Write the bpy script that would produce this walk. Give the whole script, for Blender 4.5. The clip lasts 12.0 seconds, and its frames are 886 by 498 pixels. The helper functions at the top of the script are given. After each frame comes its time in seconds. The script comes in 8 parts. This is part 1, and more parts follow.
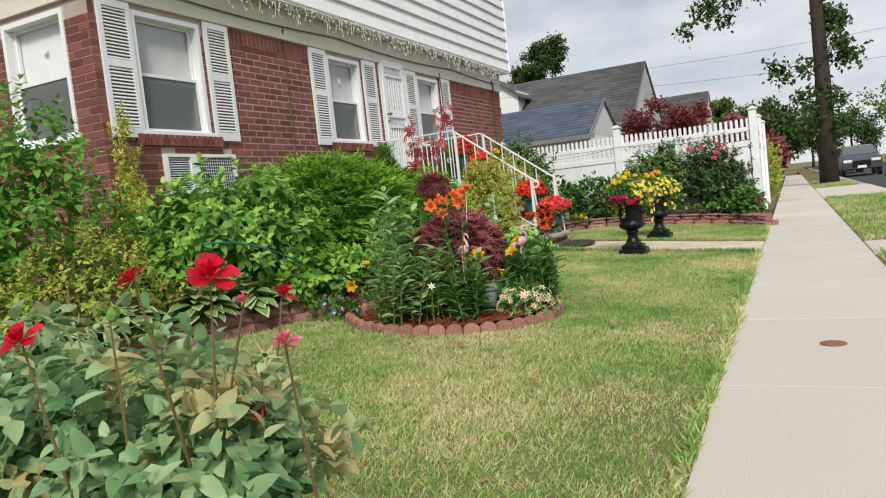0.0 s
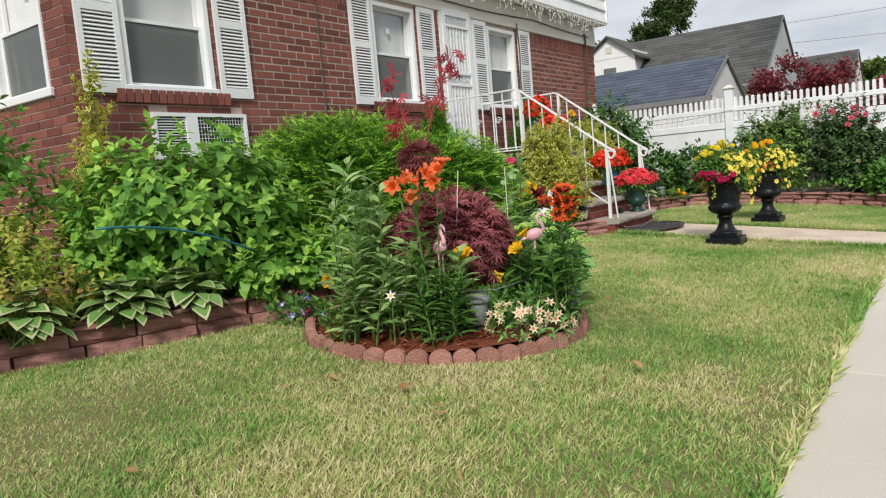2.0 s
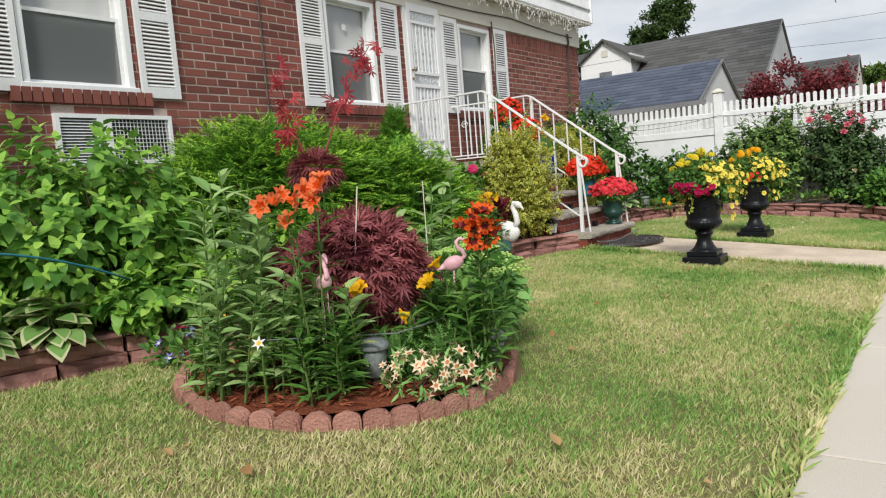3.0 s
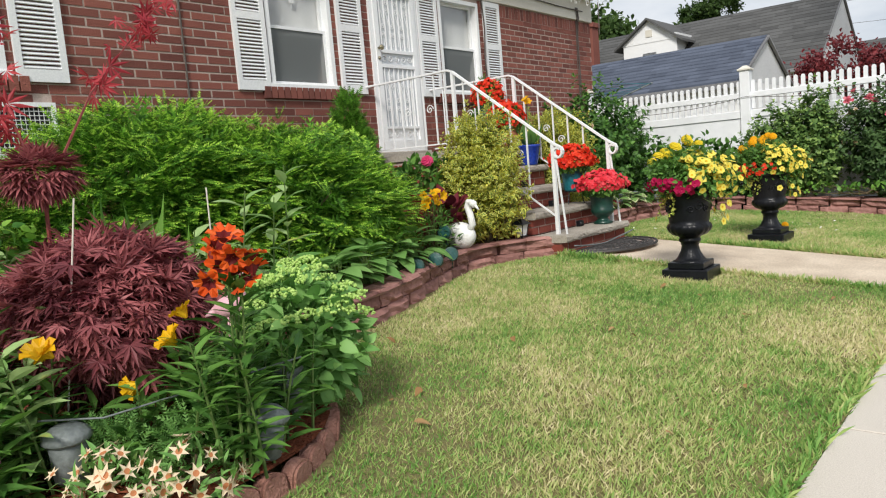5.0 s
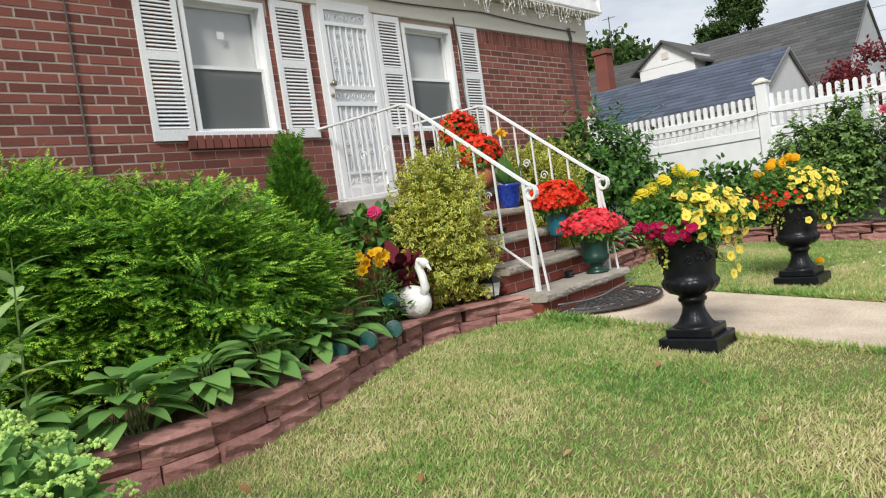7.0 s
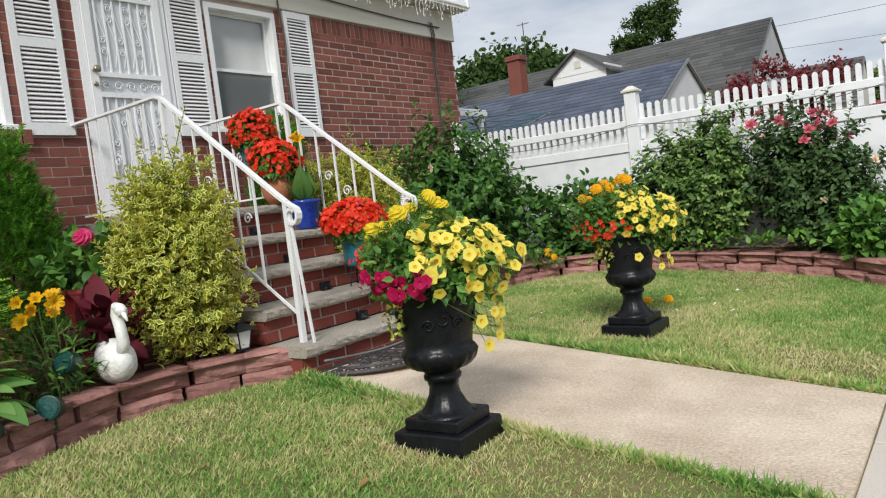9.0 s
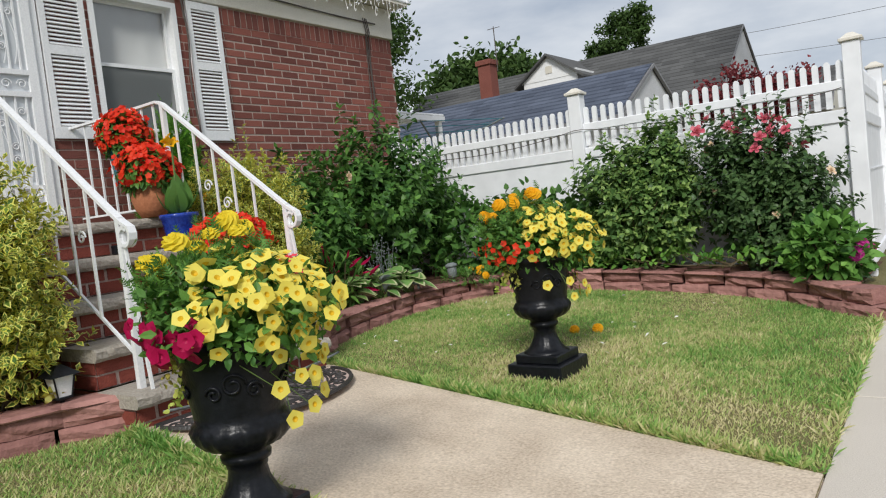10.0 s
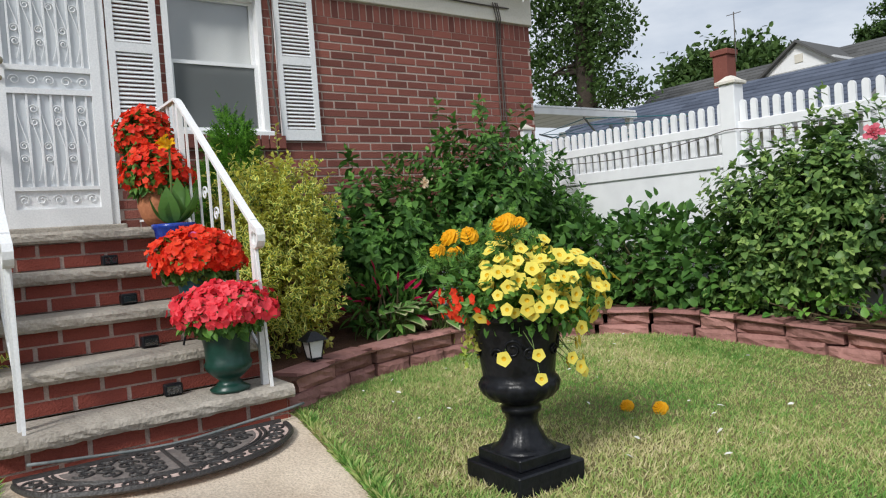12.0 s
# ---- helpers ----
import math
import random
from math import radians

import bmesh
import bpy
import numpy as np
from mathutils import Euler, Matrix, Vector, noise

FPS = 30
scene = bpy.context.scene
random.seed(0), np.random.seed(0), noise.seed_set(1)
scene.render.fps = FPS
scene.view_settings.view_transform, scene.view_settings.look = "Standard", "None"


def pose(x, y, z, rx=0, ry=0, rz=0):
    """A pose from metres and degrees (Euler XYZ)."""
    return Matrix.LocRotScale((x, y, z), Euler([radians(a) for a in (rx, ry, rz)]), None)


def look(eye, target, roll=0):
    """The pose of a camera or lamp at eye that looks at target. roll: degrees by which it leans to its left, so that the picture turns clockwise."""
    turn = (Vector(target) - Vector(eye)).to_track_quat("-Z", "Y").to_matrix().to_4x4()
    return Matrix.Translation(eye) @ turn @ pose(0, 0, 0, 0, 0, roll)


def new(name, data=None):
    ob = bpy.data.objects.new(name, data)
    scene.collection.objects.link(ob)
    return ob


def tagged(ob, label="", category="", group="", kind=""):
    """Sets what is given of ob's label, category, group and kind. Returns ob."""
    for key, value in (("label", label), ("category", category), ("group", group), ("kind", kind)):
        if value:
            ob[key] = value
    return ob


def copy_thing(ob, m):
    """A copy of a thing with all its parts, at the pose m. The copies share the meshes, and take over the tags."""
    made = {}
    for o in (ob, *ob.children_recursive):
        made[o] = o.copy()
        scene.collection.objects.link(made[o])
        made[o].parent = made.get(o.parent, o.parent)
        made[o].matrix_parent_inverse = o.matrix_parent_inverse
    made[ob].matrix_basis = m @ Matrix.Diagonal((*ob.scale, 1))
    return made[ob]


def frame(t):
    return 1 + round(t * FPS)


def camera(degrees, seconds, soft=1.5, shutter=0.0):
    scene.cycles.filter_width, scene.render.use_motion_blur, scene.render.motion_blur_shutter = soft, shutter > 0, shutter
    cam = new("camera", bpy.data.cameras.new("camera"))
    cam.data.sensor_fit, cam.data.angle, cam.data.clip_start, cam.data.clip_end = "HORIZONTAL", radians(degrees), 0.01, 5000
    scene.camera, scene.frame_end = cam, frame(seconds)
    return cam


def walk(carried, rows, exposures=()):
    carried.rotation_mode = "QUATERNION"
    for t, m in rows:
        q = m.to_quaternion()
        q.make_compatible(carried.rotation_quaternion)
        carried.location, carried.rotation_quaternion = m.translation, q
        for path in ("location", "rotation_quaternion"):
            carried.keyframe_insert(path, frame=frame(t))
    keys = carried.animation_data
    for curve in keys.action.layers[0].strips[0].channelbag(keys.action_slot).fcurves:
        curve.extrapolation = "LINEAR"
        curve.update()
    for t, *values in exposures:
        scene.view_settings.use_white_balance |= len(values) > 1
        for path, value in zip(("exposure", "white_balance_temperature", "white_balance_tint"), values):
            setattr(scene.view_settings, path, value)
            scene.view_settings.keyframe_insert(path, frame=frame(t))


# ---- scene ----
cam = camera(63.5, 12.0, soft=1.15)
METRES, EYE, TILT, LEAN, TURN = 8.6, 0.86, 0.0, 0.0, 26.3
ROWS = [
    (0.0, 0.0, 0.0, 0.0, -0.42, -3.84, 6.25),
    (0.5, 0.0181, 0.0356, -0.0015, 5.04, -5.55, 3.81),
    (1.0, 0.038, 0.0699, -0.0021, 7.38, -6.36, 4.12),
    (1.5, 0.0621, 0.1069, -0.0014, 9.76, -6.28, 5.02),
    (2.0, 0.0807, 0.1479, 0.0004, 9.09, -5.81, 4.98),
    (2.5, 0.1027, 0.1884, 0.0008, 9.42, -5.68, 4.03),
    (3.0, 0.1191, 0.2307, 0.0028, 9.18, -5.55, 4.58),
    (5.0, 0.1991, 0.3613, 0.0018, 13.43, -6.28, 4.81),
    (5.5, 0.2101, 0.3923, 0.0035, 18.23, -5.35, 5.39),
    (6.0, 0.2156, 0.4241, 0.0022, 24.34, -4.33, 6.3),
    (6.5, 0.2179, 0.459, 0.0041, 18.86, -4.04, 8.26),
    (7.0, 0.2337, 0.4943, 0.0059, 15.85, -3.11, 8.14),
    (7.5, 0.251, 0.5308, 0.0063, 10.97, -3.0, 8.09),
    (9.5, 0.3391, 0.6845, 0.006, 10.06, -3.69, 6.4),
    (10.0, 0.3621, 0.7267, 0.0064, 8.74, -3.38, 6.44),
    (10.5, 0.3949, 0.7686, 0.006, 8.97, -2.27, 5.6),
    (11.0, 0.4197, 0.8083, 0.0075, 11.18, -1.28, 4.69),
    (11.5, 0.4458, 0.8424, 0.0074, 18.44, -1.77, 2.9),
    (12.0, 0.4631, 0.8755, 0.0087, 27.91, -1.84, 4.09),
]
walk(cam, [(t, pose(0, 0, EYE, TILT, LEAN, TURN) @ pose(METRES * x, METRES * y, METRES * z, 90 + pitch, roll, yaw)) for t, x, y, z, yaw, pitch, roll in ROWS], exposures=[(0.0, 0.02, 6450, 9), (3.0, 0.08, 6450, 9), (6.0, 0.18, 6400, 9), (8.0, 0.16, 6350, 9), (10.0, -0.09, 6250, 9), (12.0, 0.06, 6150, 9)])
# ---- light ----
world = bpy.data.worlds.new("overcast_sky")
scene.world = world
world.use_nodes = True
wn, wl = world.node_tree.nodes, world.node_tree.links
wn.clear()
w_out, w_bg = wn.new("ShaderNodeOutputWorld"), wn.new("ShaderNodeBackground")
w_sky = wn.new("ShaderNodeTexSky")
w_sky.sky_type, w_sky.sun_disc = "NISHITA", False
w_sky.sun_elevation, w_sky.sun_rotation = radians(58), radians(150)
w_co, w_map, w_noise, w_ramp = wn.new("ShaderNodeTexCoord"), wn.new("ShaderNodeMapping"), wn.new("ShaderNodeTexNoise"), wn.new("ShaderNodeValToRGB")
w_map.inputs["Scale"].default_value = (1.5, 1.5, 4.5)
w_map.inputs["Location"].default_value = (0.7, 0.3, 0.2)
w_noise.inputs["Scale"].default_value, w_noise.inputs["Detail"].default_value, w_noise.inputs["Roughness"].default_value = 1.9, 7.0, 0.55
w_ramp.color_ramp.elements[0].position, w_ramp.color_ramp.elements[0].color = 0.36, (4.9, 5.4, 6.2, 1)
w_ramp.color_ramp.elements[1].position, w_ramp.color_ramp.elements[1].color = 0.60, (8.3, 8.4, 8.6, 1)
w_mix = wn.new("ShaderNodeMixRGB")
w_mix.inputs[0].default_value = 0.88
wl.new(w_co.outputs["Generated"], w_map.inputs["Vector"])
wl.new(w_map.outputs["Vector"], w_noise.inputs["Vector"])
wl.new(w_noise.outputs["Fac"], w_ramp.inputs["Fac"])
wl.new(w_sky.outputs["Color"], w_mix.inputs[1])
wl.new(w_ramp.outputs["Color"], w_mix.inputs[2])
wl.new(w_mix.outputs["Color"], w_bg.inputs["Color"])
w_bg.inputs["Strength"].default_value = 0.10
wl.new(w_bg.outputs["Background"], w_out.inputs["Surface"])

sun_data = bpy.data.lights.new("sun", "SUN")
sun_data.energy, sun_data.angle, sun_data.color = 3.0, radians(14), (1.0, 0.95, 0.87)
sun = new("sun", sun_data)
sun.matrix_world = look((5, -8, 14), (-2.5, 7, 0))

# ---- materials ----
def shader(name):
    m = bpy.data.materials.new(name)
    m.use_nodes = True
    nt = m.node_tree
    b = nt.nodes["Principled BSDF"]
    return m, nt.nodes, nt.links, b


def mix_colors(nodes, links, fac, a, b):
    mx = nodes.new("ShaderNodeMixRGB")
    links.new(fac, mx.inputs[0])
    for i, c in ((1, a), (2, b)):
        if isinstance(c, tuple):
            mx.inputs[i].default_value = (*c, 1)
        else:
            links.new(c, mx.inputs[i])
    return mx.outputs[0]


def noise_fac(nodes, links, scale, detail=4, lo=0.35, hi=0.65):
    co, nz, rp = nodes.new("ShaderNodeNewGeometry"), nodes.new("ShaderNodeTexNoise"), nodes.new("ShaderNodeMapRange")
    nz.inputs["Scale"].default_value, nz.inputs["Detail"].default_value = scale, detail
    rp.inputs[1].default_value, rp.inputs[2].default_value = lo, hi
    links.new(co.outputs["Position"], nz.inputs["Vector"])
    links.new(nz.outputs["Fac"], rp.inputs[0])
    return rp.outputs[0]


def surface(name, c1, c2, scale=3.0, grain=60.0, rough=0.7, bump=0.15, metal=0.0, vary="", amount=0.5, c3=None):
    """A worn surface: two colours in patches, a fine grain in colour and relief, pieces varied one by one."""
    m, nodes, links, b = shader(name)
    col = mix_colors(nodes, links, noise_fac(nodes, links, scale), c1, c2)
    fine = noise_fac(nodes, links, grain, 3, 0.25, 0.75)
    dark = mix_colors(nodes, links, fine, tuple(v * (0.72 if c1[0] < 0.6 else 0.93) for v in c1), tuple(min(1.0, v * 1.18) for v in c2))
    half = nodes.new("ShaderNodeMixRGB")
    half.inputs[0].default_value = 0.5
    links.new(col, half.inputs[1])
    links.new(dark, half.inputs[2])
    col = half.outputs[0]
    if vary:
        if vary == "island":
            rnd = nodes.new("ShaderNodeNewGeometry").outputs["Random Per Island"]
        else:
            rnd = nodes.new("ShaderNodeObjectInfo").outputs["Random"]
        third = mix_colors(nodes, links, rnd, c3 or tuple(v * 0.6 for v in c1), c2)
        mx = nodes.new("ShaderNodeMixRGB")
        mx.inputs[0].default_value = amount
        links.new(col, mx.inputs[1])
        links.new(third, mx.inputs[2])
        col = mx.outputs[0]
    links.new(col, b.inputs["Base Color"])
    b.inputs["Roughness"].default_value, b.inputs["Metallic"].default_value = rough, metal
    if rough > 0.8:
        b.inputs["Specular IOR Level"].default_value = 0.25
    if bump:
        bp = nodes.new("ShaderNodeBump")
        bp.inputs["Strength"].default_value, bp.inputs["Distance"].default_value = bump, 0.01
        links.new(fine, bp.inputs["Height"])
        links.new(bp.outputs["Normal"], b.inputs["Normal"])
    return m


def leaf(name, c1, c2, rough=0.5, through_light=0.25, c3=None, patch=0.0, lo=0.35, hi=0.65):
    """Foliage or petals: colour varied leaf by leaf, some light let through."""
    m, nodes, links, b = shader(name)
    rnd = nodes.new("ShaderNodeNewGeometry").outputs["Random Per Island"]
    col = mix_colors(nodes, links, rnd, c1, c2)
    if c3:
        col = mix_colors(nodes, links, noise_fac(nodes, links, patch or 3.0, 4, lo, hi), col, c3)
    links.new(col, b.inputs["Base Color"])
    b.inputs["Roughness"].default_value = rough
    b.inputs["Specular IOR Level"].default_value = 0.25
    tr, mx = nodes.new("ShaderNodeBsdfTranslucent"), nodes.new("ShaderNodeMixShader")
    links.new(col, tr.inputs["Color"])
    mx.inputs[0].default_value = through_light
    links.new(b.outputs[0], mx.inputs[1])
    links.new(tr.outputs[0], mx.inputs[2])
    links.new(mx.outputs[0], nodes["Material Output"].inputs["Surface"])
    return m


def pane_material(name, tint, clear, gloss):
    m, nodes, links, b = shader(name)
    nodes.remove(b)
    tp, gl, df = nodes.new("ShaderNodeBsdfTransparent"), nodes.new("ShaderNodeBsdfGlossy"), nodes.new("ShaderNodeBsdfDiffuse")
    df.inputs["Color"].default_value = (*tint, 1)
    gl.inputs["Roughness"].default_value = 0.03
    a, c, fr = nodes.new("ShaderNodeMixShader"), nodes.new("ShaderNodeMixShader"), nodes.new("ShaderNodeFresnel")
    fr.inputs["IOR"].default_value = gloss
    a.inputs[0].default_value = clear
    links.new(df.outputs[0], a.inputs[1])
    links.new(tp.outputs[0], a.inputs[2])
    links.new(fr.outputs[0], c.inputs[0])
    links.new(a.outputs[0], c.inputs[1])
    links.new(gl.outputs[0], c.inputs[2])
    links.new(c.outputs[0], nodes["Material Output"].inputs["Surface"])
    return m


M = {}
M["brick"] = surface("red_brick", (0.20, 0.064, 0.05), (0.30, 0.108, 0.083), 2.2, 120, 0.85, 0.5, vary="object", amount=0.62, c3=(0.088, 0.035, 0.031))
M["brick_rest"] = surface("red_brick_rest", (0.20, 0.064, 0.05), (0.30, 0.108, 0.083), 2.2, 120, 0.85, 0.5, vary="island", amount=0.62, c3=(0.088, 0.035, 0.031))
M["mortar"] = surface("mortar", (0.40, 0.31, 0.27), (0.52, 0.42, 0.37), 4, 150, 0.95, 0.4)
M["step_brick"] = surface("step_brick", (0.17, 0.03, 0.022), (0.25, 0.055, 0.035), 5, 120, 0.8, 0.4, vary="island", amount=0.5, c3=(0.11, 0.022, 0.018))
M["white"] = surface("white_paint", (0.74, 0.75, 0.77), (0.82, 0.82, 0.82), 1.5, 90, 0.5, 0.05)
M["vinyl"] = surface("white_vinyl", (0.76, 0.77, 0.80), (0.80, 0.81, 0.83), 0.8, 6, 0.42, 0.0)
M["siding"] = surface("white_siding", (0.77, 0.78, 0.80), (0.82, 0.82, 0.83), 0.7, 5, 0.5, 0.0)
M["cream"] = surface("cream_paint", (0.60, 0.56, 0.48), (0.70, 0.67, 0.60), 1.3, 70, 0.6, 0.1)
M["louver"] = surface("louver_paint", (0.70, 0.71, 0.73), (0.80, 0.80, 0.80), 1.5, 90, 0.5, 0.04)
# Near-black stands in for unlit room depth; also on the coil and car windows.
M["dark"] = surface("painted_dark", (0.03, 0.03, 0.032), (0.05, 0.05, 0.05), 1, 30, 0.9, 0)
M["curtain"] = surface("curtain", (0.74, 0.76, 0.76), (0.82, 0.83, 0.82), 5, 200, 0.9, 0.1)
M["glass"] = pane_material("window_glass", (0.4, 0.42, 0.44), 0.94, 1.9)
M["door_glass"] = pane_material("storm_glass", (0.66, 0.69, 0.72), 0.15, 1.45)
M["screen"] = pane_material("insect_screen", (0.16, 0.17, 0.17), 0.2, 1.25)
M["concrete"] = surface("pale_concrete", (0.575, 0.515, 0.445), (0.66, 0.605, 0.54), 1.1, 220, 0.9, 0.25, vary="object", amount=0.25, c3=(0.46, 0.42, 0.36))
M["aggregate"] = surface("worn_concrete", (0.46, 0.365, 0.275), (0.76, 0.645, 0.515), 3.0, 95, 0.95, 0.4)
M["stone"] = surface("bluestone_tread", (0.30, 0.265, 0.225), (0.45, 0.41, 0.355), 3, 70, 0.92, 0.4)
M["block"] = surface("red_wall_block", (0.29, 0.135, 0.115), (0.45, 0.235, 0.205), 6, 28, 0.95, 0.6, vary="object", amount=0.45, c3=(0.13, 0.06, 0.055))
M["edger"] = surface("scallop_edger", (0.33, 0.15, 0.115), (0.47, 0.25, 0.195), 8, 90, 0.9, 0.6, vary="object", amount=0.4)
M["soil"] = surface("lawn_soil", (0.13, 0.12, 0.05), (0.22, 0.19, 0.085), 1.2, 60, 1.0, 0.6)
M["earth"] = surface("bed_soil", (0.075, 0.04, 0.026), (0.15, 0.075, 0.048), 6, 80, 1.0, 0.8)
M["mulch"] = surface("red_mulch", (0.14, 0.035, 0.015), (0.26, 0.075, 0.035), 14, 90, 1.0, 1.0)
M["asphalt"] = surface("asphalt", (0.05, 0.05, 0.05), (0.075, 0.075, 0.075), 0.6, 90, 0.9, 0.4)
M["kerb"] = surface("kerb_stone", (0.34, 0.32, 0.29), (0.45, 0.43, 0.39), 1, 90, 0.9, 0.3)
M["black_iron"] = surface("black_resin", (0.004, 0.0045, 0.006), (0.013, 0.014, 0.018), 9, 60, 0.32, 0.12)


def grass(name, dry):
    """Blades of many ages side by side: dark and light green with straw between, more straw in some patches."""
    m, nodes, links, b = shader(name)
    rnd = nodes.new("ShaderNodeNewGeometry").outputs["Random Per Island"]
    add, ramp = nodes.new("ShaderNodeMath"), nodes.new("ShaderNodeValToRGB")
    scale = nodes.new("ShaderNodeMath")
    scale.operation = "MULTIPLY_ADD"
    scale.inputs[1].default_value, scale.inputs[2].default_value = 0.85, dry
    links.new(noise_fac(nodes, links, 0.95, 6, 0.34, 0.66), scale.inputs[0])
    tuft = nodes.new("ShaderNodeMath")
    tuft.operation = "MULTIPLY_ADD"
    tuft.inputs[1].default_value = 0.5
    links.new(noise_fac(nodes, links, 13, 3, 0.3, 0.7), tuft.inputs[0])
    links.new(scale.outputs[0], tuft.inputs[2])
    spread = nodes.new("ShaderNodeMath")
    spread.operation = "MULTIPLY_ADD"
    spread.inputs[1].default_value, spread.inputs[2].default_value = 0.8, -0.15
    links.new(rnd, spread.inputs[0])
    links.new(spread.outputs[0], add.inputs[0])
    links.new(tuft.outputs[0], add.inputs[1])
    half = nodes.new("ShaderNodeMath")
    half.operation = "MULTIPLY"
    half.inputs[1].default_value = 0.56
    links.new(add.outputs[0], half.inputs[0])
    links.new(half.outputs[0], ramp.inputs["Fac"])
    el = ramp.color_ramp.elements
    el[0].position, el[0].color = 0.0, (0.085, 0.23, 0.035, 1)
    el[1].position, el[1].color = 1.0, (0.78, 0.70, 0.44, 1)
    for at, c in ((0.28, (0.20, 0.39, 0.08)), (0.48, (0.40, 0.51, 0.15)), (0.64, (0.58, 0.56, 0.25)), (0.80, (0.74, 0.66, 0.38))):
        el.new(at).color = (*c, 1)
    links.new(ramp.outputs["Color"], b.inputs["Base Color"])
    b.inputs["Roughness"].default_value = 0.6
    tr, mx = nodes.new("ShaderNodeBsdfTranslucent"), nodes.new("ShaderNodeMixShader")
    links.new(ramp.outputs["Color"], tr.inputs["Color"])
    mx.inputs[0].default_value = 0.3
    links.new(b.outputs[0], mx.inputs[1])
    links.new(tr.outputs[0], mx.inputs[2])
    links.new(mx.outputs[0], nodes["Material Output"].inputs["Surface"])
    return m


M["grass_green"], M["grass"] = grass("green_grass_blade", -0.10), grass("grass_blade", -0.03)
M["black_iron"].node_tree.nodes["Principled BSDF"].inputs["Specular IOR Level"].default_value = 0.24
M["shingle_blue"] = surface("blue_shingles", (0.068, 0.082, 0.118), (0.12, 0.14, 0.19), 1.5, 30, 0.95, 0.3, vary="island", amount=0.5)
M["shingle_grey"] = surface("grey_shingles", (0.075, 0.075, 0.075), (0.125, 0.125, 0.125), 1.5, 30, 0.95, 0.3, vary="island", amount=0.5)
M["bark"] = surface("bark", (0.034, 0.027, 0.022), (0.075, 0.06, 0.047), 5, 40, 0.95, 1.0)
M["stem"] = surface("woody_stem", (0.07, 0.05, 0.025), (0.13, 0.10, 0.05), 8, 90, 0.8, 0.2)
M["green_stem"] = surface("green_stem", (0.08, 0.14, 0.03), (0.13, 0.20, 0.05), 8, 90, 0.6, 0.1)
M["rubber"] = surface("black_rubber", (0.022, 0.02, 0.02), (0.05, 0.045, 0.044), 8, 80, 0.5, 0.3)
M["chrome"] = surface("worn_brass", (0.30, 0.26, 0.17), (0.42, 0.38, 0.28), 20, 90, 0.35, 0.02, metal=1.0)
M["cable"] = surface("cable_sheath", (0.06, 0.05, 0.045), (0.11, 0.09, 0.08), 8, 60, 0.7, 0)


# ---- building helpers ----
def link_mesh(name, bm, material, smooth=False):
    me = bpy.data.meshes.new(name)
    bm.normal_update()
    bm.to_mesh(me)
    bm.free()
    for m in (material if isinstance(material, (list, tuple)) else [material]):
        me.materials.append(m)
    if smooth:
        me.polygons.foreach_set("use_smooth", [True] * len(me.polygons))
    return new(name, me)


def part(name, bm, material, parent, label="", smooth=False):
    ob = link_mesh(name, bm, material, smooth)
    ob.parent = parent
    return tagged(ob, label)


def thing(name, at, label, category, group="", kind="", turn=0):
    ob = new(name)
    ob.empty_display_size = 0.1
    ob.matrix_world = pose(*at, 0, 0, turn)
    return tagged(ob, label, category, group, kind)


def setting(name, bm, material, label="", category="", smooth=False):
    return tagged(link_mesh(name, bm, material, smooth), label, category, kind="structure")


def box(x0, x1, y0, y1, z0, z1, bm=None, bevel=0.0, seg=1):
    bm = bm or bmesh.new()
    made = bmesh.ops.create_cube(bm, size=1, matrix=Matrix.Translation(((x0 + x1) / 2, (y0 + y1) / 2, (z0 + z1) / 2)) @ Matrix.Diagonal((x1 - x0, y1 - y0, z1 - z0, 1)))
    if bevel:
        edges = list({e for v in made["verts"] for e in v.link_edges})
        bmesh.ops.bevel(bm, geom=edges, offset=bevel, segments=seg, affect="EDGES", profile=0.5)
    return bm


def lathe(profile, seg=28, bm=None, wobble=None):
    bm = bm or bmesh.new()
    rings = []
    for r, z in profile:
        rings.append([bm.verts.new((r * (wobble(k / seg, z) if wobble else 1) * math.cos(2 * math.pi * k / seg), r * (wobble(k / seg, z) if wobble else 1) * math.sin(2 * math.pi * k / seg), z)) for k in range(seg)])
    for a, b in zip(rings, rings[1:]):
        for k in range(seg):
            bm.faces.new((a[k], a[(k + 1) % seg], b[(k + 1) % seg], b[k]))
    bm.faces.new(rings[-1])
    bm.faces.new(rings[0][::-1])
    return bm


def tube(points, radius, seg=6, bm=None, end=None):
    """A bent rod through the points, tapering to the radius end."""
    bm = bm or bmesh.new()
    pts = [Vector(p) for p in points]
    rings, side = [], None
    for i, p in enumerate(pts):
        d = (pts[min(i + 1, len(pts) - 1)] - pts[max(i - 1, 0)]).normalized()
        if side is None:
            side = d.orthogonal().normalized()
        side = (side - d * side.dot(d)).normalized()
        up = d.cross(side)
        r = radius + ((end if end is not None else radius) - radius) * i / max(1, len(pts) - 1)
        rings.append([bm.verts.new(p + (side * math.cos(2 * math.pi * k / seg) + up * math.sin(2 * math.pi * k / seg)) * r) for k in range(seg)])
    for a, b in zip(rings, rings[1:]):
        for k in range(seg):
            bm.faces.new((a[k], a[(k + 1) % seg], b[(k + 1) % seg], b[k]))
    bm.faces.new(rings[-1])
    bm.faces.new(rings[0][::-1])
    return bm


